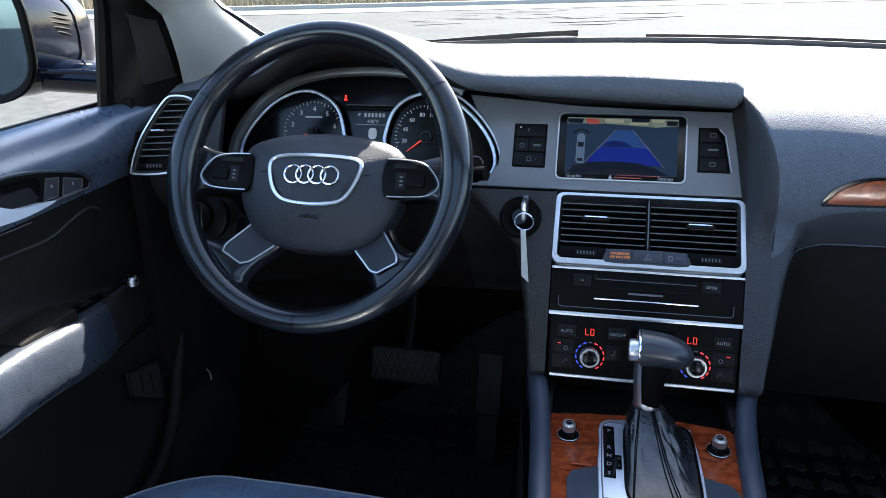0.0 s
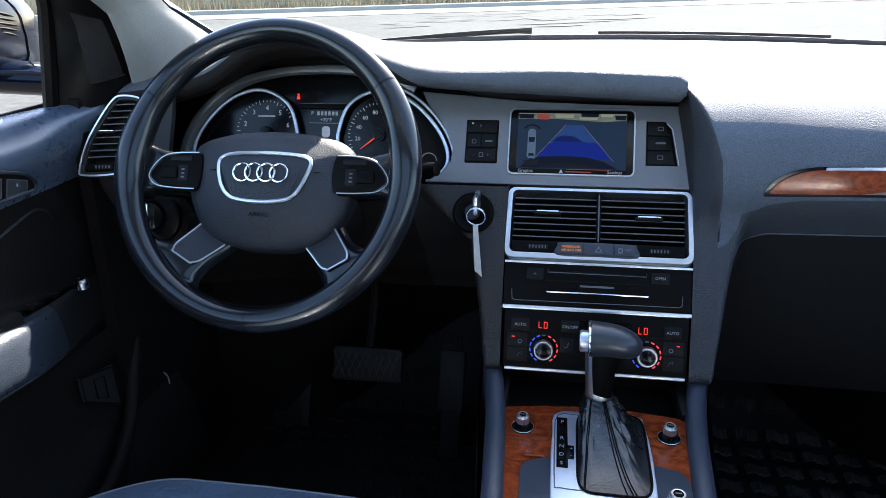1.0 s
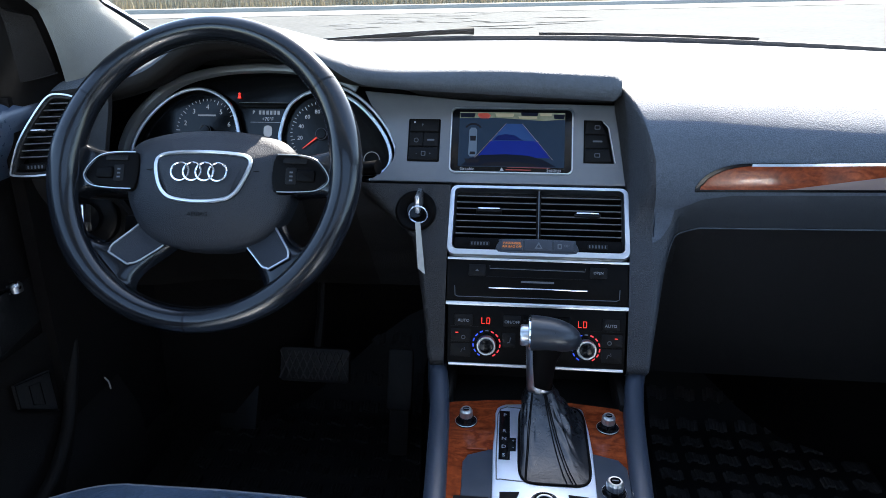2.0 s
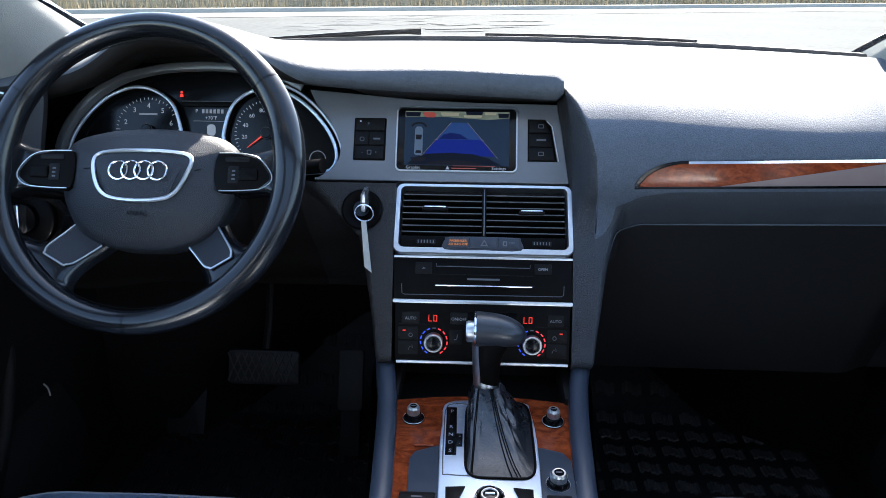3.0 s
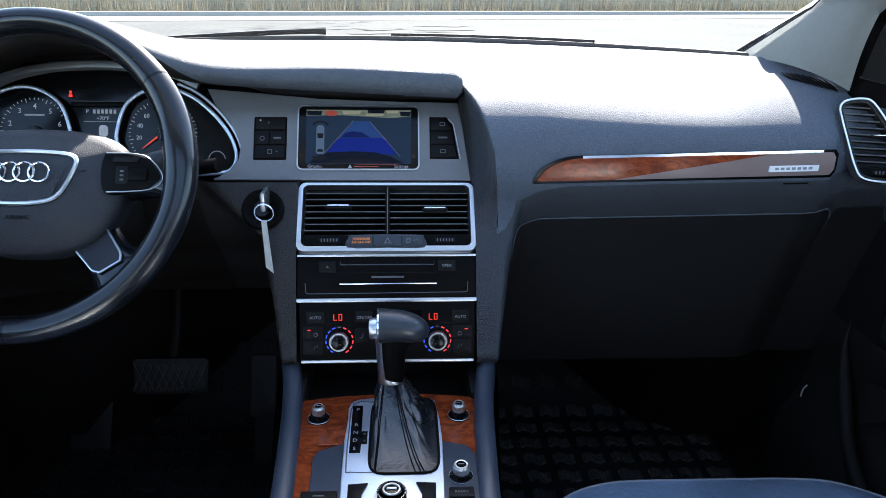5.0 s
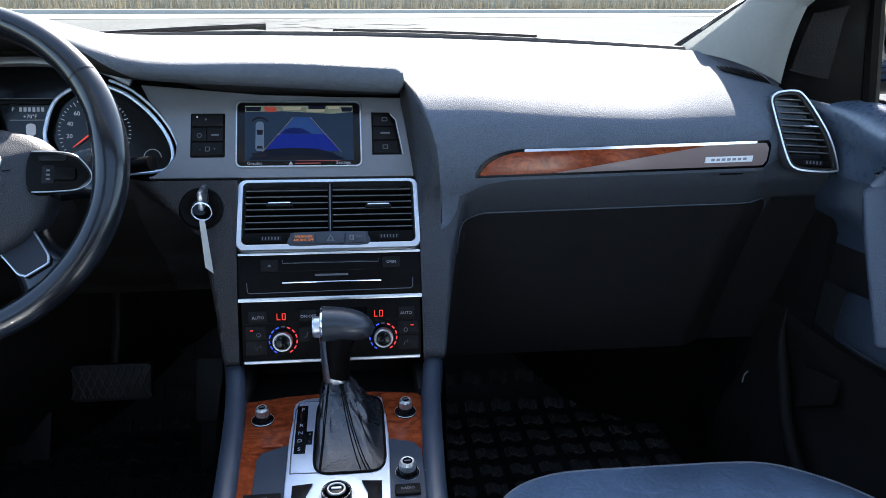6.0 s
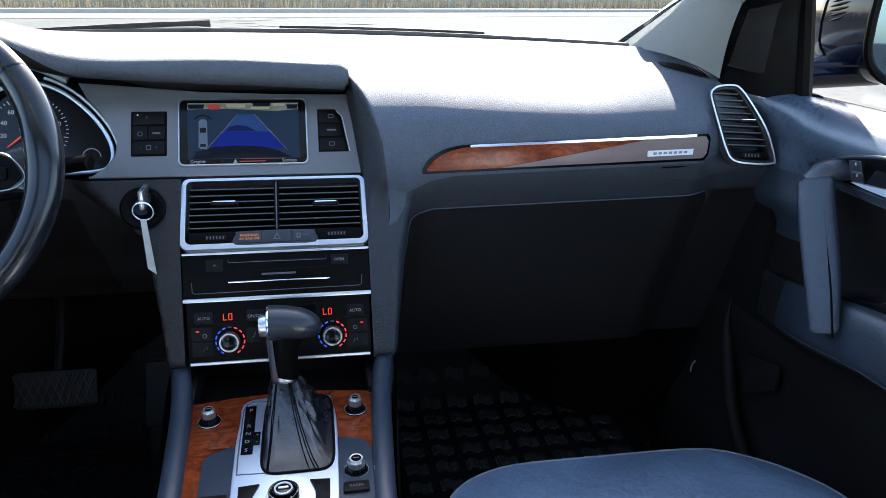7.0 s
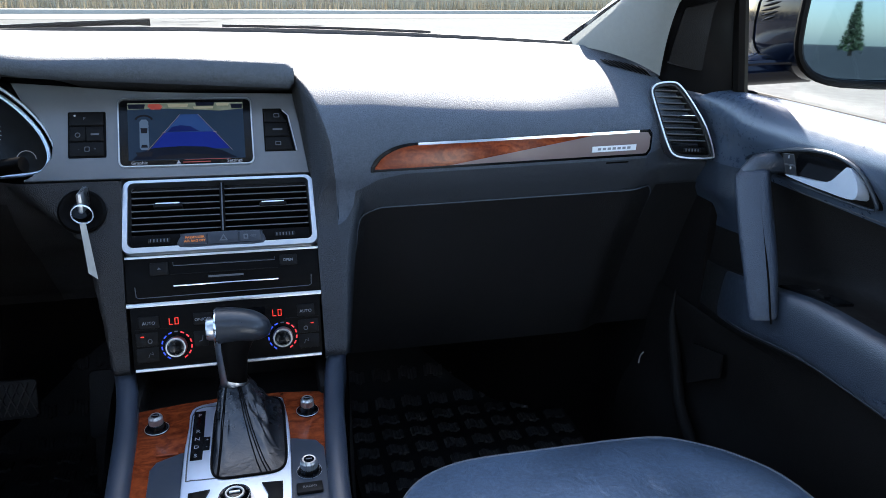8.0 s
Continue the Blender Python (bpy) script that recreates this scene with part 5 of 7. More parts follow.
part("car_symbol", plate(rrect(0.002, -0.063, 0.015, -0.046, 0.005), -0.0125, -0.0121), WHITE_E, dsp)

# ---- steering wheel ----
WHL = lying((0.7715, 1.1195), (0.7715 - 0.5, 1.1195 - 0.866), -0.418)
sw = thing("steering_wheel", WHL, "black leather four-spoke steering wheel with silver trim", "steering wheel")


def rim_mesh(a0, a1, n, grow=0.0, close=False):
    bm = bmesh.new()
    loops = []
    for i in range(n if close else n + 1):
        a = radians(a0 + (a1 - a0) * i / n)
        # thumb rests swell where the side spokes meet the rim
        dl = min(abs(((math.degrees(a) - k + 180) % 360) - 180) for k in (8, 172))
        swell = 0.004 * math.exp(-(dl / 13) ** 2)
        ra0 = 0.0150 + 0.0036 * abs(math.cos(a)) ** 1.4
        R, ra, rb = 0.2 - ra0, ra0 + grow + swell * 0.4, 0.0165 + grow + swell
        loops.append([bm.verts.new(((R + ra * math.cos(t) - swell * 0.3) * math.cos(a), (R + ra * math.cos(t) - swell * 0.3) * math.sin(a), rb * math.sin(t))) for t in [2 * math.pi * j / 18 for j in range(18)]])
    pairs = list(zip(loops, loops[1:])) + ([(loops[-1], loops[0])] if close else [])
    for la, lb in pairs:
        for j in range(18):
            bm.faces.new((la[j - 1], la[j], lb[j], lb[j - 1]))
    if not close:
        bm.faces.new(loops[0])
        bm.faces.new(list(reversed(loops[-1])))
    return bm


rim = part("rim", rim_mesh(0, 360, 120, close=True), RIM_L, sw, "worn black leather rim")
for a in (149, 37, 270):
    part("seam", rim_mesh(a - 0.3, a + 0.3, 2, 0.0004), GLOSS, rim)
# edges of a lower spoke from the hub to the rim
LOW_EDGE = [(0.034, -0.080), (0.050, -0.098), (0.070, -0.119), (0.081, -0.138), (0.080, -0.151), (0.068, -0.166)]
UP_EDGE = [(0.084, -0.036), (0.098, -0.062), (0.113, -0.080), (0.128, -0.087), (0.144, -0.083), (0.160, -0.074)]


def spoke_z(r):
    """The face of a lower spoke climbs from behind the hub to the rim."""
    return -0.032 + 0.026 * smooth01((r - 0.095) / 0.08)


def on_line(pts, v):
    k = v * (len(pts) - 1)
    i = min(len(pts) - 2, int(k))
    return Vector(pts[i]).lerp(Vector(pts[i + 1]), k - i)


part("rim_stitching", tube([(0.168 * math.cos(a), 0.168 * math.sin(a), -0.006) for a in [i * math.pi / 60 for i in range(120)]], 0.0007, True, 5), SATIN, rim)
HUB = [(0.0, 0.059), (0.055, 0.055), (0.095, 0.043), (0.110, 0.022), (0.111, -0.01), (0.102, -0.046), (0.078, -0.078), (0.038, -0.094)]
hub_out = spline([(p[0], p[1]) for p in HUB] + [(0, -0.097)] + [(-p[0], p[1]) for p in reversed(HUB[1:])], 5)
part("airbag_cover", plate(hub_out, -0.05, -0.014, 0.014, 0.023), AIRBAG, sw, "grained black airbag cover", angle=70)
BAD = [(0.0, 0.0215), (0.040, 0.0205), (0.057, 0.0165), (0.060, 0.005), (0.052, -0.020), (0.041, -0.034), (0.025, -0.0395)]
bad_out = spline([(p[0], p[1] + 0.001) for p in BAD] + [(0, -0.0405)] + [(-p[0], p[1] + 0.001) for p in reversed(BAD[1:])], 4)


def dome_z(x, y):
    return 0.0085 - 0.0215 * ((x / 0.098) ** 2 + ((y + 0.018) / 0.064) ** 2) * 0.92


part("shield_ring", tube([(p[0], p[1], dome_z(p[0], p[1]) + 0.0022) for p in bad_out], 0.0026, True, 8), SILVER, sw, "satin silver shield outline")
part("shield", sheet(10, 10, lambda u, v: (lambda q: (q[0], q[1], dome_z(*q) + 0.0012))((lambda k, w: (k * (0.056 - 0.020 * (1 - w)) * 1.0, -0.0385 + 0.059 * w))(2 * u - 1, v))), AIRBAG, sw)
for i in range(4):
    cx = -0.0238 + i * 0.0159
    part("emblem_ring", tube([(cx + 0.0112 * math.cos(a), -0.004 + 0.0112 * math.sin(a), dome_z(cx, 0) + 0.0042) for a in [k * math.pi / 16 for k in range(32)]], 0.0013, True, 7), CHROME, sw, "chrome ring")
lettering("AIRBAG", 0.0075, 0.0, -0.0555, dome_z(0, -0.0555) + 0.0012, SATIN, sw)
for sx in (-1, 1):
    part("horn_mark", tube([(sx * 0.068 - 0.004, 0.0, dome_z(0.068, 0) + 0.0012), (sx * 0.068 + 0.004, 0.001, dome_z(0.068, 0) + 0.0012)], 0.0006, n=4), SATIN, sw)
    m = lambda pts: [(sx * p[0], p[1]) for p in pts]
    bm = plate(spline(m([(0.075, 0.025), (0.12, 0.025), (0.150, 0.029), (0.176, 0.038), (0.178, 0.0), (0.176, -0.034), (0.150, -0.025), (0.11, -0.025), (0.075, -0.025)]), 4), -0.036, -0.006, 0.007)
    bmesh.ops.triangulate(bm, faces=[f_ for f_ in bm.faces if len(f_.verts) > 4])
    for v_ in bm.verts:
        v_.co.z -= 0.016 * (1 - smooth01((abs(v_.co.x) - 0.09) / 0.06))
    part("spoke", bm, RIM_L, sw, "upper side spoke", angle=60)
    pod = part("button_pod", plate(spline(m([(0.090, 0.0225), (0.125, 0.021), (0.143, 0.014), (0.157, -0.006), (0.146, -0.018), (0.12, -0.0215), (0.090, -0.0225)]), 4), -0.020, -0.006, 0.002), SATIN, sw, "satin black button pod with a silver edge")
    part("pod_trim", tube([(p[0], p[1], -0.006) for p in spline(m([(0.092, 0.0235), (0.127, 0.022), (0.145, 0.014), (0.158, -0.006), (0.147, -0.0195), (0.12, -0.023), (0.094, -0.0235)]), 5, False)], 0.0009, n=6), SILVER, pod)
    part("rocker", plate(m(rrect(0.100, 0.012, 0.130, 0.0185, 0.002)), -0.008, -0.0045, 0.0008), BUTTON, pod)
    part("roller_frame", plate(m(rrect(0.104, -0.014, 0.118, 0.007, 0.002)), -0.008, -0.005, 0.0006), BUTTON, pod)
    part("roller", plate(m(rrect(0.118, -0.011, 0.141, 0.004, 0.003)), -0.008, -0.0025, 0.002), SATIN, pod, "ribbed roller")
    for y in (0.001, -0.004, -0.009):
        part("symbol", block(min(sx * 0.109, sx * 0.113), y - 0.001, -0.006, max(sx * 0.109, sx * 0.113), y + 0.001, -0.0044, 0), GREY_P, pod)
    lower_edge = spline([(sx * p[0], p[1], 0) for p in LOW_EDGE], 6, False)
    upper_edge = spline([(sx * p[0], p[1], 0) for p in UP_EDGE], 6, False)

    def spoke_pt(u, v):
        p_ = on_line(lower_edge, v).lerp(on_line(upper_edge, v), u)
        r_ = math.hypot(p_.x, p_.y)
        side_drop = 0.016 * abs(2 * u - 1) ** 5
        return Vector((p_.x, p_.y, spoke_z(r_) - side_drop))
    part("spoke", sheet(16, 24, spoke_pt, -0.012), RIM_L, sw, "lower spoke flaring into the rim", angle=70)
    corner = [Vector((sx * p[0], p[1], 0)) for p in ((0.052, -0.088), (0.084, -0.058), (0.1185, -0.1015), (0.086, -0.1205))]

    def insert_xy(u, v):
        p_ = corner[0].lerp(corner[1], u).lerp(corner[3].lerp(corner[2], u), v)
        # the outer corners are rounded off
        e = max(0.0, abs(2 * u - 1) - 0.7) / 0.3 * max(0.0, v - 0.75) / 0.25
        return p_.lerp((corner[2] + corner[3]) / 2 * 0.94, 0.22 * e * e)
    lifted = lambda q, up: Vector((q.x, q.y, spoke_z(math.hypot(q.x, q.y)) + up))
    ins = part("spoke_insert", sheet(12, 12, lambda u, v: lifted(insert_xy(u, v), 0.0025), -0.004), AIRBAG, sw)
    edge_ = [insert_xy(1, 0.06 + 0.94 * k_ / 10) for k_ in range(10)] + [insert_xy(1 - k_ / 12, 1) for k_ in range(12)] + [insert_xy(0, 1 - 0.92 * k_ / 10) for k_ in range(11)]
    part("insert_trim", tube([lifted(q, 0.0028) for q in edge_], 0.0014, n=6), SILVER, ins)
part("hub_back", lathe([(0.0, -0.10), (0.055, -0.10), (0.06, -0.05), (0.0, -0.045)], 28), LOWER, sw)

col = thing("steering_column", WHL @ Matrix.Translation((0, 0, -0.10)), "black plastic steering column shroud", "steering column")
part("shroud", lathe([(0.0, 0.0), (0.058, 0.0), (0.066, -0.02), (0.07, -0.15), (0.0, -0.15)], 28), LOWER, col)
for sx, y0, name_, lab in ((1, -0.012, "wiper_stalk", "black wiper stalk"), (-1, -0.012, "indicator_stalk", "black indicator stalk")):
    st = thing(name_, WHL @ Matrix.Translation((sx * 0.06, y0 + (0.037 if sx > 0 else 0), -0.12)), lab + " behind the steering wheel", "stalk")
    part("arm", tube([(0, 0, 0), (sx * 0.06, 0.0, 0.02), (sx * 0.12, 0.0, 0.045)], lambda s: 0.008 + 0.002 * s, n=10), SATIN, st)
    part("end_cap", tube([(sx * 0.118, 0, 0.044), (sx * 0.146, 0.0, 0.055)], 0.0095, n=12), SATIN, st)
cst = thing("cruise_stalk", WHL @ Matrix.Translation((-0.05, -0.05, -0.12)), "short black cruise control stalk", "stalk")
part("arm", tube([(0, 0, 0), (-0.05, -0.01, 0.04)], 0.009, n=10), SATIN, cst)
part("end_cap", block(-0.082, -0.024, 0.03, -0.048, 0.004, 0.055, 0.004), SATIN, cst)
lsw = thing("light_switch", Matrix.Translation((-0.655, 0.885, 1.012)) @ lying((0.25, 0.97), (0, 0)).to_3x3().to_4x4(), "round black headlight switch with a chrome grip", "switch")
part("plate", lathe([(0.0, -0.01), (0.042, -0.01), (0.042, 0.0), (0.039, 0.002), (0.0, 0.002)], 32), SATIN, lsw)
part("knob", lathe([(0.0, 0.0), (0.022, 0.0), (0.021, 0.012), (0.0, 0.013)], 28), GLOSS, lsw)
part("grip", block(-0.004, -0.02, 0.012, 0.004, 0.02, 0.022, 0.002), CHROME, lsw)
for i in range(5):
    a = radians(140 + i * 20)
    part("mark", block(0.032 * math.cos(a) - 0.002, 0.032 * math.sin(a) - 0.001, 0.0018, 0.032 * math.cos(a) + 0.002, 0.032 * math.sin(a) + 0.001, 0.0026, 0), WHITE_P, lsw)

# ---- centre console ----
CZ = 0.802
cc = thing("centre_console", (0, 0.62, 0.43), "centre console with burl walnut trim between padded dark rails", "centre console")
part("base", sheet(2, 12, lambda u, v: (-0.118 + 0.236 * u, 0.90 - 0.65 * v, 0.775), 0.02), LOWER, cc, in_world=True)
for sx in (-1, 1):
    path = spline([(sx * 0.144, 0.835, 0.832), (sx * 0.137, 0.800, 0.822), (sx * 0.130, 0.74, 0.811), (sx * 0.124, 0.66, 0.806), (sx * 0.118, 0.57, 0.804), (sx * 0.114, 0.42, 0.800), (sx * 0.112, 0.25, 0.795)], 6, False)
    def rail(u, v, path=path, sx=sx):
        p = path[min(len(path) - 1, int(v * (len(path) - 1) + 0.5))]
        a = math.pi * u
        w = 0.0135
        return Vector((p.x - (0.003 if sx > 0 else -0.006) + sx * -w * math.cos(a), p.y, p.z - 0.012 + 0.017 * math.sin(a) ** 0.6 + (-0.04 if u in (0, 1) else 0)))
    part("side_rail", sheet(14, len(path) - 1, rail), RAIL, cc, "padded dark side rail", in_world=True, angle=75)
    part("side_wall", sheet(2, 16, lambda u, v, sx=sx: (sx * ((0.160 - 0.030 * smooth01(v * 1.8)) + 0.012 * u), 0.90 - 0.65 * v, 0.795 - 0.365 * u)), LOWER, cc, in_world=True)
    part("pocket_cheek", block(min(sx * 0.112, sx * 0.128), 0.77, 0.775, max(sx * 0.112, sx * 0.128), 0.90, 0.812, 0.003), LOWER, cc, in_world=True)
part("pocket_back", block(-0.12, 0.885, 0.77, 0.12, 0.895, 0.85, 0), LOWER, cc, in_world=True)
wood = [(-0.1165, 0.772), (-0.06, 0.782), (0.0, 0.787), (0.06, 0.784), (0.1175, 0.775), (0.1175, 0.70), (0.1165, 0.62), (0.1135, 0.54), (0.110, 0.45), (-0.104, 0.45), (-0.105, 0.54), (-0.108, 0.62), (-0.1125, 0.70)]
part("walnut_trim", plate(wood, 0.78, CZ, 0.002), WOOD, cc, "glossy burl walnut console trim", in_world=True)
pad = [(-0.0865, 0.648), (-0.081, 0.661), (-0.056, 0.673), (0.0, 0.679), (0.07, 0.676), (0.098, 0.667), (0.1065, 0.652), (0.1055, 0.58), (0.101, 0.50), (0.1, 0.45), (-0.078, 0.45), (-0.083, 0.56)]
part("control_pad", plate(pad, 0.78, CZ + 0.0022, 0.0015), mat("satin_slate_plastic", (0.029, 0.036, 0.048), 0.38, spec=0.45), cc, "slate grey control panel", in_world=True)
part("ash_lid_edge", plate(rrect(0.106, 0.47, 0.1155, 0.617, 0.004), CZ, CZ + 0.004, 0.001), CHROME, cc, "bright edge of the storage lid", in_world=True)
part("walnut_lid_edge", block(-0.083, 0.671, CZ, -0.058, 0.676, CZ + 0.003, 0.001), WOOD, cc, in_world=True)


def gate_edge(y):
    return along([(0.80, 0.055), (0.765, 0.057), (0.68, 0.0600), (0.62, 0.0590), (0.50, 0.055), (0.44, 0.053)], y)


GX = 0.0085
gate_pts = [(GX - 0.046, 0.766), (GX, 0.7725), (GX + 0.044, 0.7685), (GX + 0.0545, 0.7615)] + [(GX + gate_edge(y), y) for y in (0.72, 0.68, 0.64, 0.60, 0.55, 0.47)] + [(GX - gate_edge(y), y) for y in (0.47, 0.55, 0.60, 0.64, 0.68, 0.72)] + [(GX - 0.0595, 0.745), (GX - 0.0575, 0.756), (GX - 0.053, 0.762)]
part("gate_plate", plate(gate_pts, 0.78, CZ + 0.005, 0.002), GATE, cc, "brushed aluminium gear gate plate", in_world=True)
rim_in = [(-0.044, 0.754), (-0.012, 0.757), (0.035, 0.757), (0.050, 0.752), (0.056, 0.70), (0.0575, 0.625), (0.050, 0.617), (0.0, 0.6155), (-0.040, 0.617), (-0.0455, 0.624), (-0.047, 0.70)]
part("gate_groove", tube([(p[0], p[1], CZ + 0.005) for p in spline(rim_in, 3)], 0.0009, True, 5), GREY_P, cc, in_world=True)
sel = part("selector_strip", plate([(-0.0455, 0.7485), (-0.0320, 0.7485), (-0.0310, 0.693), (-0.0235, 0.693), (-0.0235, 0.668), (-0.0305, 0.668), (-0.0305, 0.6515), (-0.0440, 0.6515)], CZ + 0.003, CZ + 0.006, 0.0005), GLOSS, cc, "black gear selector strip", in_world=True)
for s_, y_ in (("P", 0.739), ("R", 0.7055), ("N", 0.690), ("D", 0.6745), ("S", 0.6585)):
    o_ = lettering(s_, 0.0085, -0.0382, y_, CZ + 0.0063, WHITE_P, sel, "figure")
    o_.data.transform(PLACE[cc].inverted())
for y_, s_ in ((0.6865, "+"), (0.6735, "-")):
    o_ = lettering(s_, 0.006, -0.0268, y_, CZ + 0.0063, WHITE_P, sel, "figure")
    o_.data.transform(PLACE[cc].inverted())


def rotary(name, x, y, label, r=0.0084, tall=0.020):
    t = thing(name, (x, y, CZ), label, "knob", "console knobs")
    part("base_ring", lathe([(0.0, 0.0), (0.0138, 0.0), (0.0138, 0.002), (0.0127, 0.003), (0.0, 0.003)], 32), GLOSS, t)
    part("ring_edge", tube([(0.0138 * math.cos(a), 0.0138 * math.sin(a), 0.0018) for a in [i * math.pi / 16 for i in range(32)]], 0.0005, True, 5), SILVER, t)
    part("skirt", lathe([(0.0, 0.003), (r + 0.0025, 0.003), (r + 0.001, tall * 0.45), (0.0, tall * 0.45)], 32), GLOSS, t)
    bm = bmesh.new()
    prof = [(0.0, tall * 0.42), (r, tall * 0.42), (r, tall - 0.003), (r - 0.002, tall), (r - 0.004, tall), (0.0, tall - 0.0015)]
    lathe(prof, 48, bm=bm)
    for i, v_ in enumerate(bm.verts):
        if i % 2 and math.hypot(v_.co.x, v_.co.y) > r - 0.001:
            v_.co.x, v_.co.y = v_.co.x * 0.93, v_.co.y * 0.93
    part("cap", bm, SILVER, t, "knurled aluminium cap", angle=20)
    part("cap_face", lathe([(0.0, tall - 0.001), (r - 0.004, tall - 0.001), (r - 0.004, tall + 0.0002), (0.0, tall + 0.0002)], 28), GLOSS, t)
    part("caption_bar", plate(rrect(-0.0035, -0.0008, 0.0035, 0.001, 0.0004), tall, tall + 0.0005), GREY_P, t)
    return t


rotary("rotary_knob", -0.088, 0.729, "knurled aluminium rotary knob on the walnut trim")
rotary("rotary_knob", 0.0925, 0.731, "knurled aluminium rotary knob on the walnut trim")
rotary("volume_knob", 0.0865, 0.611, "aluminium volume knob on the control panel", 0.0097, 0.018)
mm = thing("control_dial", (0.008, 0.570, CZ + 0.004), "large black rotary controller with chrome rings", "dial")
part("base", lathe([(0.0, 0.0), (0.0204, 0.0), (0.0197, 0.004), (0.0, 0.005)], 40), SILVER, mm)
part("wheel", lathe([(0.0, 0.003), (0.0163, 0.003), (0.0159, 0.011), (0.0143, 0.014), (0.0102, 0.0125), (0.0, 0.012)], 40), GLOSS, mm)
part("ring", tube([(0.0152 * math.cos(a), 0.0152 * math.sin(a), 0.0128) for a in [i * math.pi / 20 for i in range(40)]], 0.0012, True, 6), CHROME, mm)
part("cap", lathe([(0.0, 0.012), (0.0098, 0.012), (0.012, 0.0165), (0.010, 0.0152), (0.0, 0.0165)], 32), GLOSS, mm)
part("cap_bar", block(-0.0055, -0.0016, 0.0155, 0.0055, 0.0016, 0.018, 0.001), SILVER, mm)
part("inner_ring", tube([(0.0088 * math.cos(a), 0.0088 * math.sin(a), 0.0155) for a in [i * math.pi / 18 for i in range(36)]], 0.0012, True, 6), SILVER, mm)
for sx in (-1, 1):
    k = thing("console_button", (0.008 + sx * 0.035, 0.574, CZ + 0.005), "black soft key beside the rotary controller", "button", "controller keys")
    part("cap", plate([(-sx * 0.008, 0.022), (sx * 0.014, 0.020), (sx * 0.013, -0.02), (-sx * 0.002, -0.02), (-sx * 0.002, 0.004)][::sx], 0.0, 0.0025, 0.0008), BUTTON, k)
rk = thing("console_button", (0.085, 0.580, CZ + 0.002), "black radio key on the control panel", "button", "function keys")
part("cap", plate(rrect(-0.014, -0.008, 0.014, 0.008, 0.002), 0.0, 0.004, 0.001), BUTTON, rk)
lettering("RADIO", 0.005, 0, 0, 0.0041, GREY_P, rk)
mk = thing("console_button", (-0.072, 0.578, CZ + 0.002), "black function key on the control panel", "button", "function keys")
part("cap", plate(rrect(-0.020, -0.008, 0.020, 0.008, 0.002), 0.0, 0.004, 0.001), BUTTON, mk)
part("caption_bar", plate(rrect(-0.006, -0.001, 0.006, 0.001, 0.0004), 0.0038, 0.0044), GREY_P, mk)

# ---- gear shifter ----
gs = thing("gear_shifter", (0.018, 0.70, CZ + 0.005), "black leather gear shifter with a chrome collar and gaiter", "gear shifter")


def boot_pt(u, v):
    """The pleated gaiter: u round it, v from foot to collar."""
    a = 2 * math.pi * u
    c, s = math.cos(a), math.sin(a)
    sq = lambda k: math.copysign(abs(k) ** (0.32 + 0.3 * v), k)
    bx, by = 0.0215 + 0.0415 * sq(c), 0.688 + 0.076 * sq(s)
    tx, ty = 0.0055 + 0.017 * sq(c), 0.752 + 0.017 * sq(s)
    k, ky = v ** 0.5, v ** 0.6
    bulge = 0.003 * math.sin(math.pi * v)
    fold = (0.0036 * math.sin(5 * a + 3 * v) + 0.0028 * math.sin(9 * a - 7 * v) + 0.0016 * math.sin(17 * a + 13 * v)) * 0.7 * math.sin(math.pi * v) * (1 - smooth01((v - 0.6) / 0.3)) * (1 if c > -0.3 else 0.4)
    z = CZ + 0.0055 + (0.846 - CZ - 0.0055) * v
    cx, cy = bx + (tx - bx) * k, by + (ty - by) * ky
    return Vector((cx + (bulge + fold) * c, cy + (bulge + fold) * s * 1.2, z))


bm = sheet(96, 32, boot_pt)
bmesh.ops.remove_doubles(bm, verts=bm.verts, dist=1e-5)
boot = part("gaiter", bm, LEATHER, gs, "creased black leather gaiter", in_world=True, angle=80)
for u0, u1 in ((0.655, 0.69), (0.668, 0.703), (0.755, 0.785), (0.767, 0.797), (0.779, 0.809)):
    part("stitching", tube([boot_pt(u0 + (u1 - u0) * v * 0.5, v) + Vector((0, -0.0006, 0.0006)) for v in [i / 20 for i in range(21)]], 0.0007, n=5), SATIN, boot, in_world=True)
part("gaiter_frame", tube([boot_pt(i / 48, 0.0) + Vector((0, 0, 0.0005)) for i in range(48)], 0.0016, True, 6), SATIN, gs, in_world=True)


def neck_pt(u, v, lift=0.0):
    """The neck, slim at the collar and flaring towards the free end of the grip."""
    a = 2 * math.pi * u
    x0 = -0.0095 - 0.0035 * v
    x1 = 0.0205 + 0.006 * v + 0.016 * max(0.0, v - 0.45) ** 2 / 0.3
    deep = 0.0155 + 0.003 * v
    return Vector(((x0 + x1) / 2 + ((x1 - x0) / 2 + lift) * math.cos(a), 0.752 + (deep + lift) * math.sin(a) + 0.004 * v, 0.840 + 0.072 * v))


bm = sheet(32, 12, neck_pt)
bmesh.ops.remove_doubles(bm, verts=bm.verts, dist=1e-5)
part("neck", bm, SATIN, gs, "satin black neck", in_world=True, angle=80)
part("chrome_collar", sheet(32, 4, lambda u, v: neck_pt(u, 0.02 + (0.10 + 0.08 * math.cos(2 * math.pi * (u - 0.6))) * v, 0.0012 + 0.0008 * math.sin(math.pi * v)), 0.001), SILVER, gs, in_world=True, angle=80)
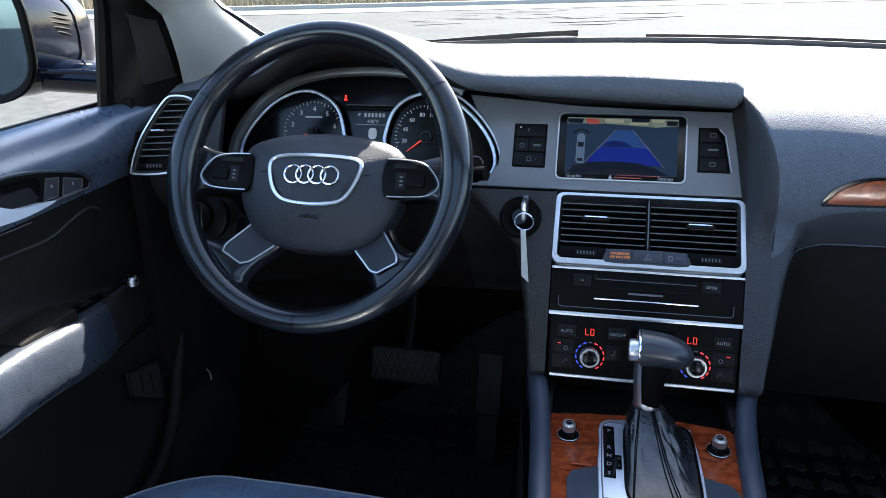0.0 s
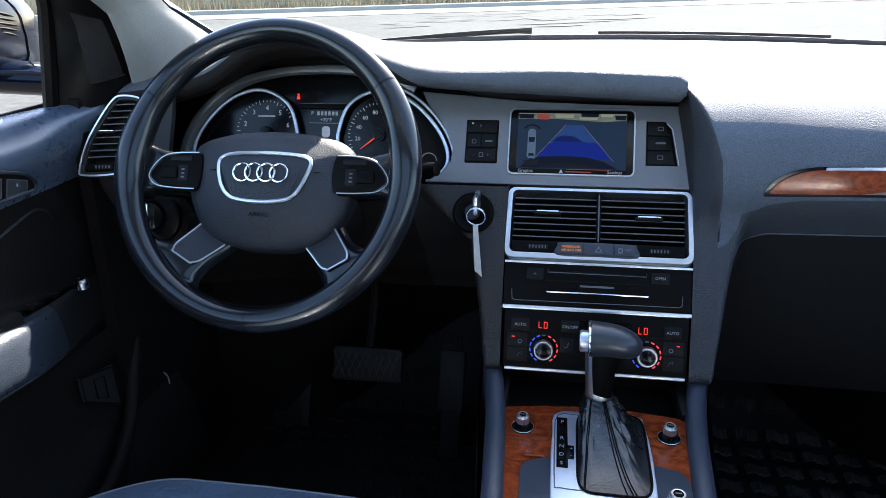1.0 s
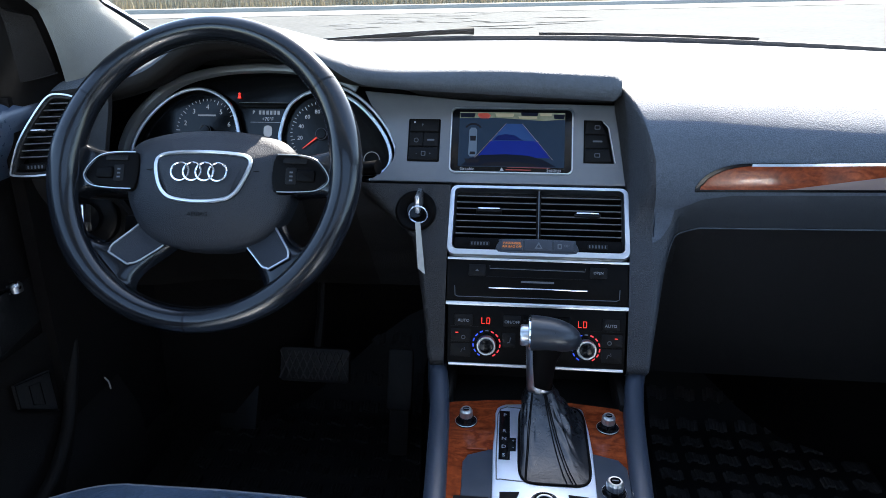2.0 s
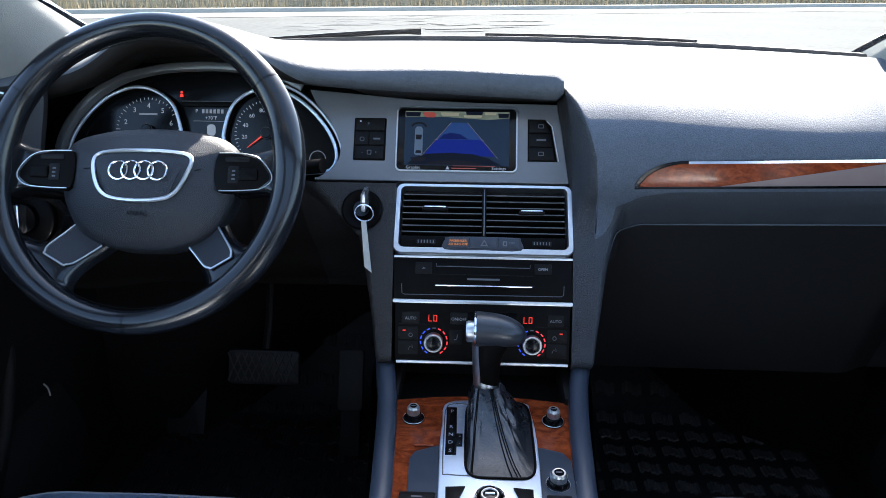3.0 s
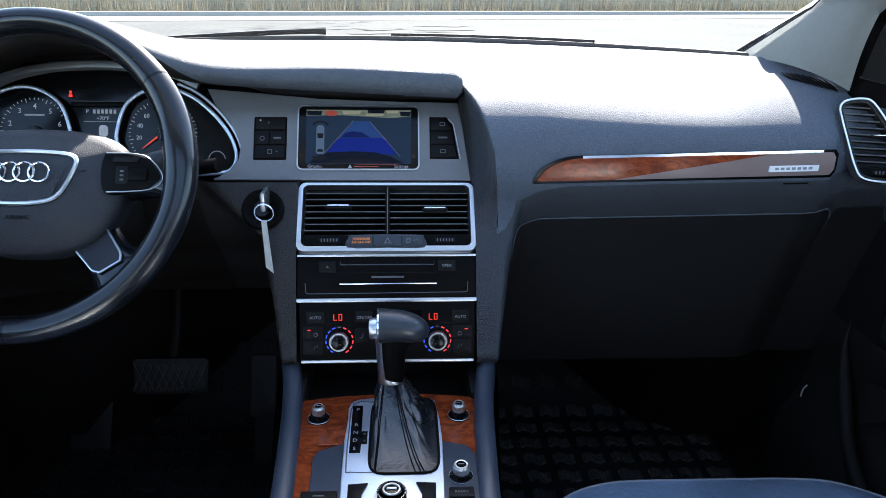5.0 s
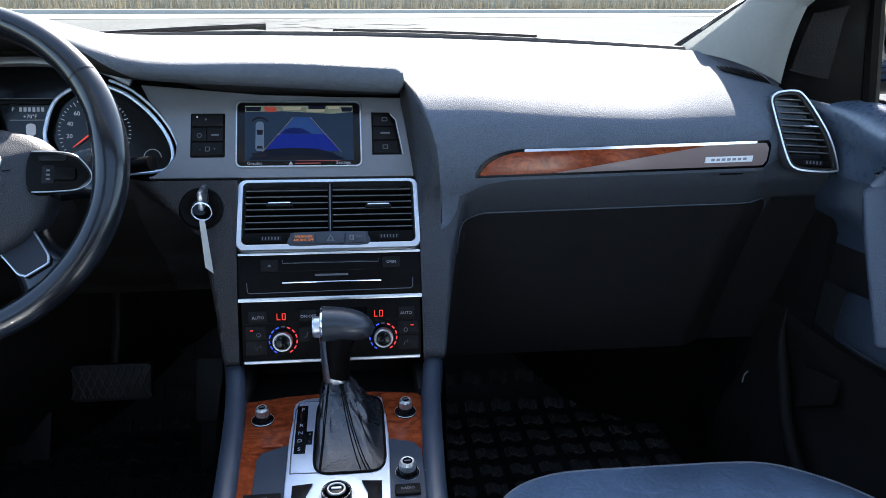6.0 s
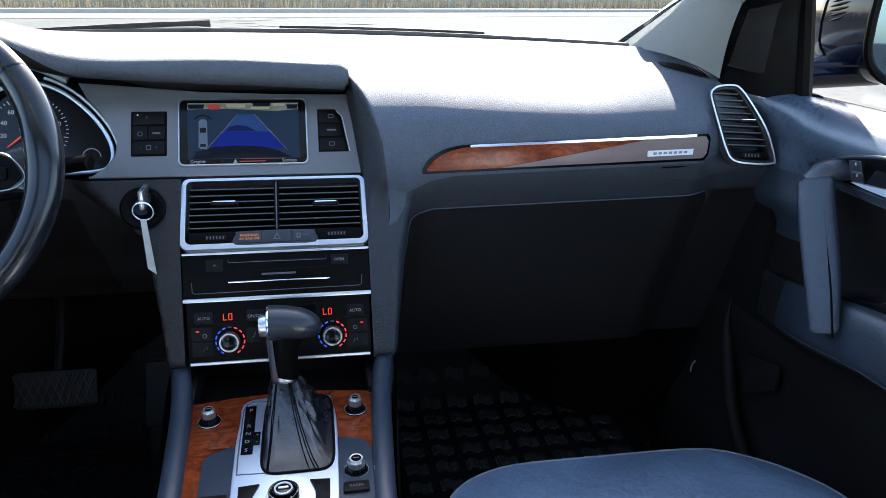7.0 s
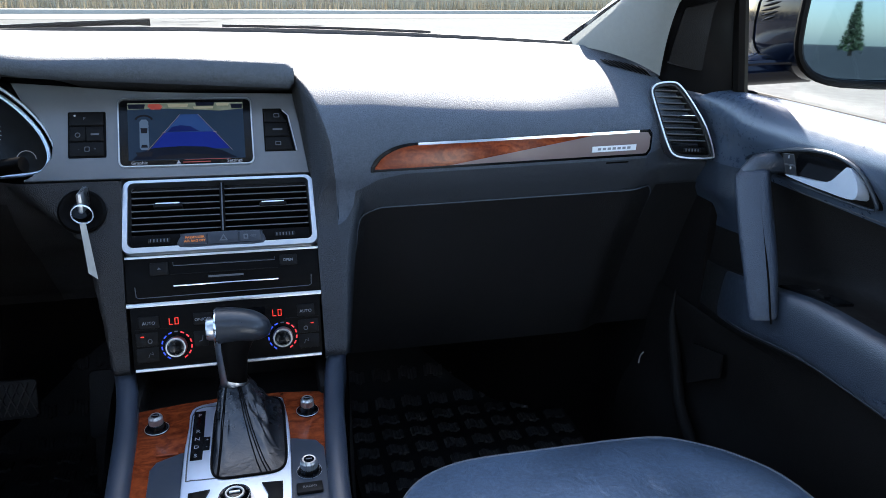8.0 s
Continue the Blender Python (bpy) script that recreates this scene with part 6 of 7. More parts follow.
part("chrome_spine", sheet(8, 20, lambda u, v: neck_pt(0.47 + 0.21 * u * (1 - 0.3 * v), 0.05 + 0.93 * v, 0.0012 + 0.0012 * math.sin(math.pi * u)), 0.001), SILVER, gs, "bright chrome strip down the neck", in_world=True, angle=80)


def head_pt(u, v):
    """The grip, an egg lying across the car that tapers to its free end."""
    a = 2 * math.pi * u
    x = -0.009 + 0.064 * v
    r = 0.0215 * (1 - v ** 4.2) ** 0.5 * (1 - 0.10 * v)
    r = max(r, 1e-4)
    return Vector((x, 0.756 + r * 1.15 * math.cos(a), 0.922 - 0.008 * v * v + r * math.sin(a)))


bm = sheet(32, 22, head_pt)
bmesh.ops.remove_doubles(bm, verts=bm.verts, dist=1e-5)
part("grip", bm, mat("grip_leather", (0.02, 0.022, 0.026), 0.33, spec=0.5), gs, "smooth dark grip", in_world=True, angle=80)
part("grip_band", tube([(-0.0105, 0.756 + 0.0232 * math.cos(a), 0.922 + 0.0198 * math.sin(a)) for a in [i * math.pi / 16 for i in range(32)]], 0.0016, True, 8), CHROME, gs, in_world=True)
bm = lathe([(0.0, -0.004), (0.0135, -0.004), (0.0138, 0.007), (0.0125, 0.0095), (0.0, 0.010)], 30)
bmesh.ops.transform(bm, matrix=Matrix.Translation((-0.0125, 0.756, 0.918)) @ Matrix.Rotation(radians(-90), 4, "Y"), verts=bm.verts)
part("release_button", bm, SILVER, gs, "satin silver release button", in_world=True)

# ---- front doors ----
LEVER = mat("satin_silver_paint", (0.5, 0.54, 0.6), 0.4, metal=0.35, var=0.03, wear=0.03)
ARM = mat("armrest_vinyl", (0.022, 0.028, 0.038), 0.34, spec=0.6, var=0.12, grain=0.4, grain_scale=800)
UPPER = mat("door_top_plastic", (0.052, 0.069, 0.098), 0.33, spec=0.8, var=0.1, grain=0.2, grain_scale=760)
DOOR_LOW = mat("dark_door_plastic", (0.0155, 0.0138, 0.0128), 0.6, spec=0.3, var=0.15, grain=0.5)
LOCK = mat("grey_button_plastic", (0.035, 0.037, 0.042), 0.4)
SECTION = [(0.055, 1.172), (0.033, 1.181), (0.006, 1.176), (-0.016, 1.154), (-0.018, 1.132), (0.003, 1.098), (0.020, 1.065), (0.024, 1.02), (0.016, 0.992), (-0.010, 0.984), (-0.048, 0.986), (-0.063, 0.979), (-0.071, 0.952), (-0.071, 0.922), (-0.042, 0.900), (0.0, 0.878), (0.006, 0.80), (0.010, 0.72), (-0.005, 0.66), (-0.03, 0.60), (-0.035, 0.50)]


def front_door(side):
    base = XR if side > 0 else -XL
    lab = "dark grained front door panel with armrest, " + ("passenger side" if side > 0 else "driver side, sun on its armrest")
    d = thing("front_door", (side * base, 0.4, 0.45), lab, "car door", "front doors")
    X = lambda off, y: side * (base + off)

    def face(y, s):
        p = profile(SECTION, s)
        off, z = p.x, p.y
        # the armrest fades out towards the dash
        arm = smooth01((0.90 - y) / 0.30)
        w = smooth01((1.03 - z) / 0.04) * smooth01((z - 0.83) / 0.05)
        off += (0.018 - off) * (1 - arm) * w
        z -= (0.075 * smooth01((y - 0.52) / 0.38) if side > 0 else 0.017 + 0.05 * smooth01((y - 0.52) / 0.38)) * w
        if z > 1.1:
            off -= 0.052 * smooth01((y - 0.76) / 0.2) * smooth01((z - 1.135) / 0.04)
            z += 0.003 * smooth01((y - 0.78) / 0.14) * smooth01((z - 1.1) / 0.05)
        if side > 0:
            # the panel stands upright where it meets the dash
            k = smooth01((y - 0.775) / 0.06) * smooth01((z - 0.98) / 0.06) * (1 - smooth01((z - 1.13) / 0.02))
            off += min(0.0, -0.010 - off) * k
        return Vector((side * (base + off), y, z))

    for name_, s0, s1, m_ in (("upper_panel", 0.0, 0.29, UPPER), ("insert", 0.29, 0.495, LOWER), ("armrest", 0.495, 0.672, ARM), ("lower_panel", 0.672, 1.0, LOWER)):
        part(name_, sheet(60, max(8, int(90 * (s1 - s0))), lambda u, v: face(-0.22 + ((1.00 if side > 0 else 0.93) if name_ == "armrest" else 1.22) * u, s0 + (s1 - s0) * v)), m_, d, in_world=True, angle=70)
    # The armrest's fall into shade towards the dash is put into this darker end.
    part("shaded_armrest_end", sheet(14, 16, lambda u, v: face((0.78 if side > 0 else 0.71) + (0.22 if side > 0 else 0.29) * u, 0.495 + 0.177 * v)), DOOR_LOW, d, in_world=True, angle=70)
    if side > 0:
        # A darker strip puts the panel's fade into shade in its colour.
        part("front_edge", sheet(14, 14, lambda u, v: face(0.79 + 0.19 * u, 0.28 + 0.085 * v) + Vector((-side * 0.002, 0, 0))), DOOR, d, "door panel edge beside the dash, darkened as in shade", in_world=True, angle=70)
    part("outer_skin", sheet(6, 8, lambda u, v: (side * (base + 0.085 + 0.03 * math.sin(math.pi * v)), -0.22 + 1.5 * u, 0.45 + 0.712 * v), 0.01), PAINT, d, "dark painted outer skin", in_world=True)
    belt = [(side * (base + 0.057), 1.02, 1.172), (side * (base + 0.057), 0.5, 1.174), (side * (base + 0.057), -0.22, 1.176)]
    part("window_seal", tube(belt, 0.006, n=6), RUBBER, d, "black rubber window seal", in_world=True)
    # window frame post and the dark corner cover
    post = [(side * (base + 0.012), 0.848, 1.168), (side * (base + 0.0), 0.868, 1.31), (side * (base - 0.06), 0.80, 1.46)]
    part("window_post", tube(post, 0.011, n=8), SATIN, d, "black window post", in_world=True)
    edge_f = PILLAR_EDGE[side]
    def cover_pt(u, v, lift=0.0):
        """The corner cover, from the window post to the pillar lining."""
        k = v * 2
        left = Vector(post[0]).lerp(Vector(post[1]), k) if k < 1 else Vector(post[1]).lerp(Vector(post[2]), k - 1)
        right = edge_f(1.0, 0.70 * v) + Vector((side * 0.004, 0.010, -0.004))
        if v < 0.15:
            right.z -= 0.006 * (1 - v / 0.15)
        p_ = left.lerp(right, u)
        return p_ + Vector((-side * (0.010 * math.sin(math.pi * u) + lift), -0.004 * math.sin(math.pi * u), 0))
    part("corner_cover", sheet(12, 16, cover_pt), SATIN, d, "black corner cover", in_world=True)
    # Unseen sheet behind the post, added to keep sun off the armrest.
    part("sun_stop", sheet(8, 10, lambda u, v: cover_pt(0, v) + Vector((side * 0.066, 0.086, 0)) * u), SATIN, d, in_world=True)
    cut = lambda u, v, lift: cover_pt(0.40 + 0.45 * u - 0.06 * v, 0.12 + 0.36 * v * (1 - 0.15 * u), lift)
    part("tweeter_grille", sheet(8, 8, lambda u, v: cut(u, v, 0.003), 0.003), LOWER, d, in_world=True)
    part("tweeter_edge", tube([cut(0, 1 - i / 8, 0.006) for i in range(8)] + [cut(i / 8, 0, 0.006) for i in range(9)], 0.0013, n=5), GLOVE, d, in_world=True)
    part("window_frame", tube([(side * (base - 0.13), 0.46, 1.565), (side * (base - 0.15), 0.2, 1.59), (side * (base - 0.15), -0.25, 1.60)], 0.02, n=8), SATIN, d, in_world=True)
    # inside handle in its bowl, with lock buttons
    def on(y, z, lift):
        d_ = 0.016 * smooth01((z - 1.075) / 0.06)
        y, z = y - 1.05 * d_, z + 0.33 * d_
        lo, hi = 0.1, 0.4
        for _ in range(24):
            mid = (lo + hi) / 2
            if face(y, mid).z > z:
                lo = mid
            else:
                hi = mid
        p_ = face(y, lo)
        if 1.08 < z < 1.15:
            p_.x = side * (base + 0.009 - 0.026 * (z - 1.085) / 0.06)
            lift += 0.0055
        return p_ + Vector((-side * lift, 0, lift * 0.15))
    if side < 0:
        bez = [(0.772, 1.089), (0.771, 1.096), (0.755, 1.110), (0.717, 1.123), (0.664, 1.136), (0.622, 1.141), (0.57, 1.136), (0.55, 1.118), (0.56, 1.094), (0.606, 1.091), (0.639, 1.088), (0.682, 1.088), (0.716, 1.086), (0.765, 1.084)]
        bowl = [(0.681, 1.124), (0.636, 1.131), (0.600, 1.132), (0.582, 1.122), (0.592, 1.105), (0.643, 1.099), (0.675, 1.097)]
        lever = [(0.683, 1.093), (0.640, 1.089), (0.600, 1.091), (0.566, 1.096), (0.570, 1.112), (0.586, 1.128), (0.597, 1.124), (0.608, 1.110), (0.634, 1.100)]
        locks = ([(0.694, 1.120), (0.715, 1.115), (0.710, 1.091), (0.686, 1.093)], [(0.724, 1.112), (0.757, 1.101), (0.755, 1.087), (0.719, 1.089)])
    else:
        bez = [(0.790, 1.094), (0.777, 1.103), (0.715, 1.125), (0.658, 1.137), (0.622, 1.138), (0.594, 1.129), (0.574, 1.111), (0.563, 1.092), (0.600, 1.089), (0.640, 1.088), (0.673, 1.088), (0.704, 1.088), (0.76, 1.086)]
        bowl = [(0.690, 1.124), (0.65, 1.130), (0.62, 1.132), (0.600, 1.125), (0.608, 1.108), (0.635, 1.104), (0.684, 1.100)]
        lever = [(0.688, 1.098), (0.660, 1.096), (0.620, 1.096), (0.577, 1.098), (0.581, 1.114), (0.602, 1.130), (0.611, 1.121), (0.621, 1.107), (0.65, 1.102)]
        locks = ([(0.718, 1.120), (0.698, 1.123), (0.6943, 1.1100), (0.7137, 1.1075)], [(0.7133, 1.1062), (0.6938, 1.1087), (0.691, 1.098), (0.709, 1.095)])
    bo = spline(bez, 5)

    def patch(outline, lift, depth, name_, material, label="", lean=0.0):
        bm = bmesh.new()
        zm = max(p[1] for p in outline)
        top = [bm.verts.new(on(p[0], p[1], lift + lean * (zm - p[1]))) for p in outline]
        bot = [bm.verts.new(on(p[0], p[1], lift - depth)) for p in outline]
        bm.faces.new(top)
        bm.faces.new(list(reversed(bot)))
        for i in range(len(top)):
            bm.faces.new((top[i - 1], top[i], bot[i], bot[i - 1]))
        return part(name_, bm, material, d, label, in_world=True)
    patch(bo, 0.003, 0.01, "handle_bezel", BUTTON, "dark handle surround")
    part("bezel_edge", tube([on(p[0], p[1], 0.004) for p in bo], 0.0024, True, 8), ARM, d, in_world=True)
    patch(spline(bowl, 4), 0.0045, 0.004, "handle_bowl", GLOSS, "gloss black handle bowl")
    patch(spline(lever, 4), 0.010, 0.006, "release_lever", LEVER, "bright satin release lever", 0.45)
    for q in locks:
        b = patch(q, 0.0045, 0.004, "lock_button", LOCK, "dark grey lock button")
        part("button_edge", tube([on(p[0], p[1], 0.0047) for p in q], 0.0007, True, 5), GREY_P, b, in_world=True)
        cy, cz = sum(p[0] for p in q) / 4, sum(p[1] for p in q) / 4
        o = on(cy, cz + 0.003, 0.005)
        part("icon", block(o.x - 0.0005, o.y - 0.0012, o.z - 0.002, o.x + 0.0005, o.y + 0.0012, o.z + 0.002, 0.0003), WHITE_P, b, in_world=True)
    if side > 0:
        # wood strip behind the handle
        patch([(0.548, 1.092), (0.40, 1.088), (0.20, 1.086), (0.20, 1.118), (0.40, 1.120), (0.545, 1.114)], 0.003, 0.004, "walnut_strip", WOOD, "burl walnut strip")
        # pull grip standing between armrest and handle
        grip = [(side * (base - 0.040), 0.728, 1.100), (side * (base - 0.050), 0.706, 1.075), (side * (base - 0.060), 0.676, 1.039), (side * (base - 0.072), 0.638, 0.993), (side * (base - 0.079), 0.619, 0.968), (side * (base - 0.083), 0.605, 0.946)]
        gp = spline(grip, 8, False)
        def grip_pt(u, v):
            a_ = 2 * math.pi * u
            k_ = v * (len(gp) - 1)
            i_ = min(len(gp) - 2, int(k_))
            c_ = Vector(gp[i_]).lerp(Vector(gp[i_ + 1]), k_ - i_)
            sq = lambda q: math.copysign(abs(q) ** 0.55, q)
            r_ = (1 - 0.25 * smooth01((0.06 - v) / 0.06)) * (1 - 0.22 * smooth01((v - 0.35) / 0.65)) * (1 - 0.12 * smooth01((v - 0.96) / 0.04))
            wide, deep = 0.0205 * r_ * sq(math.cos(a_)), 0.0165 * r_ * sq(math.sin(a_))
            return c_ + Vector((0.72, -0.69, 0)) * wide + Vector((0.69, 0.72, 0)) * deep + Vector((0, 0, 0.28 * wide))
        bm = sheet(24, 40, grip_pt)
        bm.verts.ensure_lookup_table()
        bmesh.ops.remove_doubles(bm, verts=bm.verts, dist=1e-5)
        bmesh.ops.holes_fill(bm, edges=[e_ for e_ in bm.edges if e_.is_boundary], sides=0)
        g = part("pull_grip", bm, DOOR, d, "upright padded pull grip", in_world=True, angle=50)
        part("grip_foot", tube([(side * (base - 0.040), 0.730, 1.090), (side * (base - 0.032), 0.727, 1.104), (side * (base - 0.014), 0.720, 1.110), (side * (base + 0.004), 0.718, 1.110)], lambda s_: 0.017 - 0.002 * s_, n=12), ARM, d, in_world=True)
        part("grip_seam", tube([Vector(p) + Vector((-side * 0.004, -0.0195, 0.0)) for p in spline(grip, 8, False)][4:], 0.0012, n=5), SATIN, g, in_world=True)
    y_start, y_end = (0.665, 0.80) if side < 0 else (0.545, 0.635)
    rise_ = Vector((0, 0, 0.003))
    pod = part("switch_plate", sheet(12, 4, lambda u, v: face(y_start + (y_end - y_start) * u, 0.458 + 0.036 * v) + rise_, 0.004), GLOSS, d, "gloss black window switch plate", in_world=True)
    cuts = ((0.695, 0.466), (0.695, 0.484), (0.750, 0.466), (0.750, 0.484)) if side < 0 else ((0.585, 0.476),)
    for y, s_ in cuts:
        q = face(y, s_) + rise_
        part("window_switch", sheet(4, 6, lambda u, v: face(y - 0.016 + 0.032 * v, s_ - 0.006 + 0.012 * u) + rise_ + Vector((0, 0, 0.001 + 0.0025 * math.sin(math.pi * v))), 0.004), BUTTON, pod, "rocker switch", in_world=True)
        part("switch_mark", tube([q + Vector((-0.002, 0, 0.005)), q + Vector((0.002, 0, 0.005))], 0.0006, n=4), GREY_P, pod, in_world=True)
    if side < 0:
        part("mirror_knob", lathe([(0.0, 0.900), (0.010, 0.900), (0.010, 0.910), (0.007, 0.9135), (0.0, 0.914)], 24, (side * (base - 0.012), 0.800, 0.028)), STEEL, d, "small bright mirror knob", in_world=True)
        part("storage_cup", block(side * (base - 0.052), 0.55, 0.935, side * (base - 0.006), 0.645, 0.972, 0.006), LOWER, d, in_world=True)
    # arc of the insert, armrest seam and map pocket
    if side < 0:
        arc = [(0.40, 1.047), (0.50, 1.043), (0.62, 1.0395), (0.70, 1.0345), (0.74, 1.0425), (0.766, 1.0485), (0.787, 1.0505), (0.806, 1.0423), (0.816, 1.0258)]
        part("insert_edge", tube([on(p[0], p[1], 0.001) for p in spline(arc, 4, False)], lambda s_: 0.0006 + 0.0022 * math.sin(math.pi * s_), n=6), DOOR_LOW, d, in_world=True)
        part("insert_groove", tube([on(0.58 + 0.10 * k_ / 8, 1.071 - 0.004 * k_ / 8, 0.001) for k_ in range(9)], 0.0009, n=5), GREY_P, d, in_world=True)
    else:
        part("insert_edge", tube([on(y_, z_, 0.001) for y_, z_ in spline([(0.722, 1.078), (0.705, 1.074), (0.688, 1.0735), (0.64, 1.0745), (0.57, 1.0765), (0.45, 1.0765), (0.20, 1.076)], 5, False)], 0.0009, n=5), GREY_P, d, in_world=True)
    part("armrest_seam", tube([face(-0.1 + 0.83 * i / 24, 0.655) + Vector((-side * 0.0004, 0, 0)) for i in range(25)], 0.0009, n=6), FLANK_M, d, in_world=True)
    pk = spline([(side * (base + 0.006), 0.918, 0.835), (side * (base - 0.002), 0.905, 0.79), (side * (base - 0.008), 0.872, 0.735), (side * (base - 0.03), 0.80, 0.675), (side * (base - 0.055), 0.68, 0.648), (side * (base - 0.06), 0.45, 0.645), (side * (base - 0.06), 0.0, 0.645)], 6, False)
    part("pocket_rim", tube(pk, lambda s_: 0.002 + 0.008 * smooth01(s_ * 3), n=10), LOWER, d, "rounded rim of the map pocket", in_world=True)
    part("pocket_wall", sheet(len(pk) - 1, 6, lambda u, v: Vector(pk[int(u * (len(pk) - 1) + 0.5)]) + Vector((side * 0.02 * v, 0.01 * v, -0.15 * v))), LOWER, d, in_world=True)
    panel_pt = lambda u, v, lift=0.0: Vector((side * (base - 0.004 - lift), 0.755 + 0.075 * u, 0.80 - 0.02 * u - (0.04 + 0.035 * u) * v))
    rp = part("reflector_panel", sheet(4, 4, panel_pt, 0.004), KNEE_M if side < 0 else LOWER, d, in_world=True)
    for a, b, c, e in ((0.02, 0.03, 0.98, 0.97), (0.36, 0.2, 0.66, 0.82))[:2 if side < 0 else 0]:
        part("panel_groove", tube([panel_pt(a, b, 0.0045), panel_pt(c, b, 0.0045), panel_pt(c, e, 0.0045), panel_pt(a, e, 0.0045)], 0.0011, True, 5), SATIN, rp, in_world=True)
    return d


front_door(1)
front_door(-1)
for side in (-1, 1):
    base = XR if side > 0 else -XL
    g = sheet(8, 6, lambda u, v: (side * (base + 0.062 - 0.19 * v ** 1.2), -0.22 + (1.03 - 0.32 * v) * u, 1.165 + 0.42 * v))
    pane("side_window", g, "clear front side window glass", "window")

# ---- door mirrors ----
def door_mirror(side):
    t = thing("door_mirror", (side * 0.97, 0.95, 1.18), "dark blue door mirror with a large mirror glass", "door mirror", "door mirrors")
    mx, mz = (1.012, 1.281) if side > 0 else (1.055, 1.269)
    hinge = Matrix.Translation((side * mx, 0.9, mz))
    turn = hinge @ Matrix.Rotation(radians(-17 * side), 4, "Z") @ Matrix.Rotation(radians(-0.5), 4, "X") @ hinge.inverted()
    def shell(u, v):
        a = 2 * math.pi * u
        k = v
        w, h = 0.125 * (1 - k ** 2.6) ** 0.5 + 0.001, 0.098 * (1 - k ** 2.6) ** 0.5 + 0.001
        sq = lambda q: math.copysign(abs(q) ** 0.6, q)
        q = Vector((side * (mx + w * sq(math.cos(a)) - 0.085 * k), 0.900 + 0.23 * k, mz + h * sq(math.sin(a)) - 0.02 * k))
        return turn @ q
    bm = sheet(36, 14, shell)
    bmesh.ops.remove_doubles(bm, verts=bm.verts, dist=1e-4)
    part("housing", bm, HOUSING, t, "dark painted housing", in_world=True, angle=70)
    edge = [shell(i / 36, 0.0) for i in range(36)]
    part("rim", tube(edge, 0.007, True, 8), SATIN, t, in_world=True)
    c = sum(edge, Vector()) / len(edge)
    bm = bmesh.new()
    tip = Matrix.Rotation(radians(-1.45), 3, "X")
    ring = [bm.verts.new(c + tip @ ((p - c) * 0.95) + Vector((0, 0.012, 0))) for p in edge]
    bm.faces.new(ring)
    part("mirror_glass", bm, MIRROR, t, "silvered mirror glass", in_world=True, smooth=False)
    arm = [(side * 0.80, 1.05, 1.185), (side * 0.87, 1.03, 1.19), (side * 0.97, 1.0, 1.20)]
    part("arm", tube(arm, 0.045, n=12, flat=0.6), HOUSING, t, in_world=True)
    for i in range(5):
        z = mz + 0.026 - 0.0075 * i
        k = 0.6 + 0.4 * math.sin(math.pi * (i + 0.5) / 5)
        part("grille_slot", tube([(side * (mx - 0.1210), 1.012 + 0.026 * k * j, z - 0.005 * j) for j in (-1, -0.5, 0, 0.5, 1)], lambda q: 0.0003 + 0.0024 * math.sin(math.pi * q), n=6), SATIN, t, in_world=True)
    part("seam", tube([shell(0.36 + 0.28 * i / 12, 0.18 + 0.3 * math.sin(math.pi * i / 12)) + Vector((-side * 0.001, 0, 0)) for i in range(13)], 0.0012, n=5), SATIN, t, in_world=True)
    part("arm_edge", tube([(side * 0.80, 0.985, 1.203), (side * 0.87, 0.967, 1.21), (side * 0.95, 0.945, 1.214)], 0.004, n=6), HOUSING, t, in_world=True)
    return t


door_mirror(1)
door_mirror(-1)

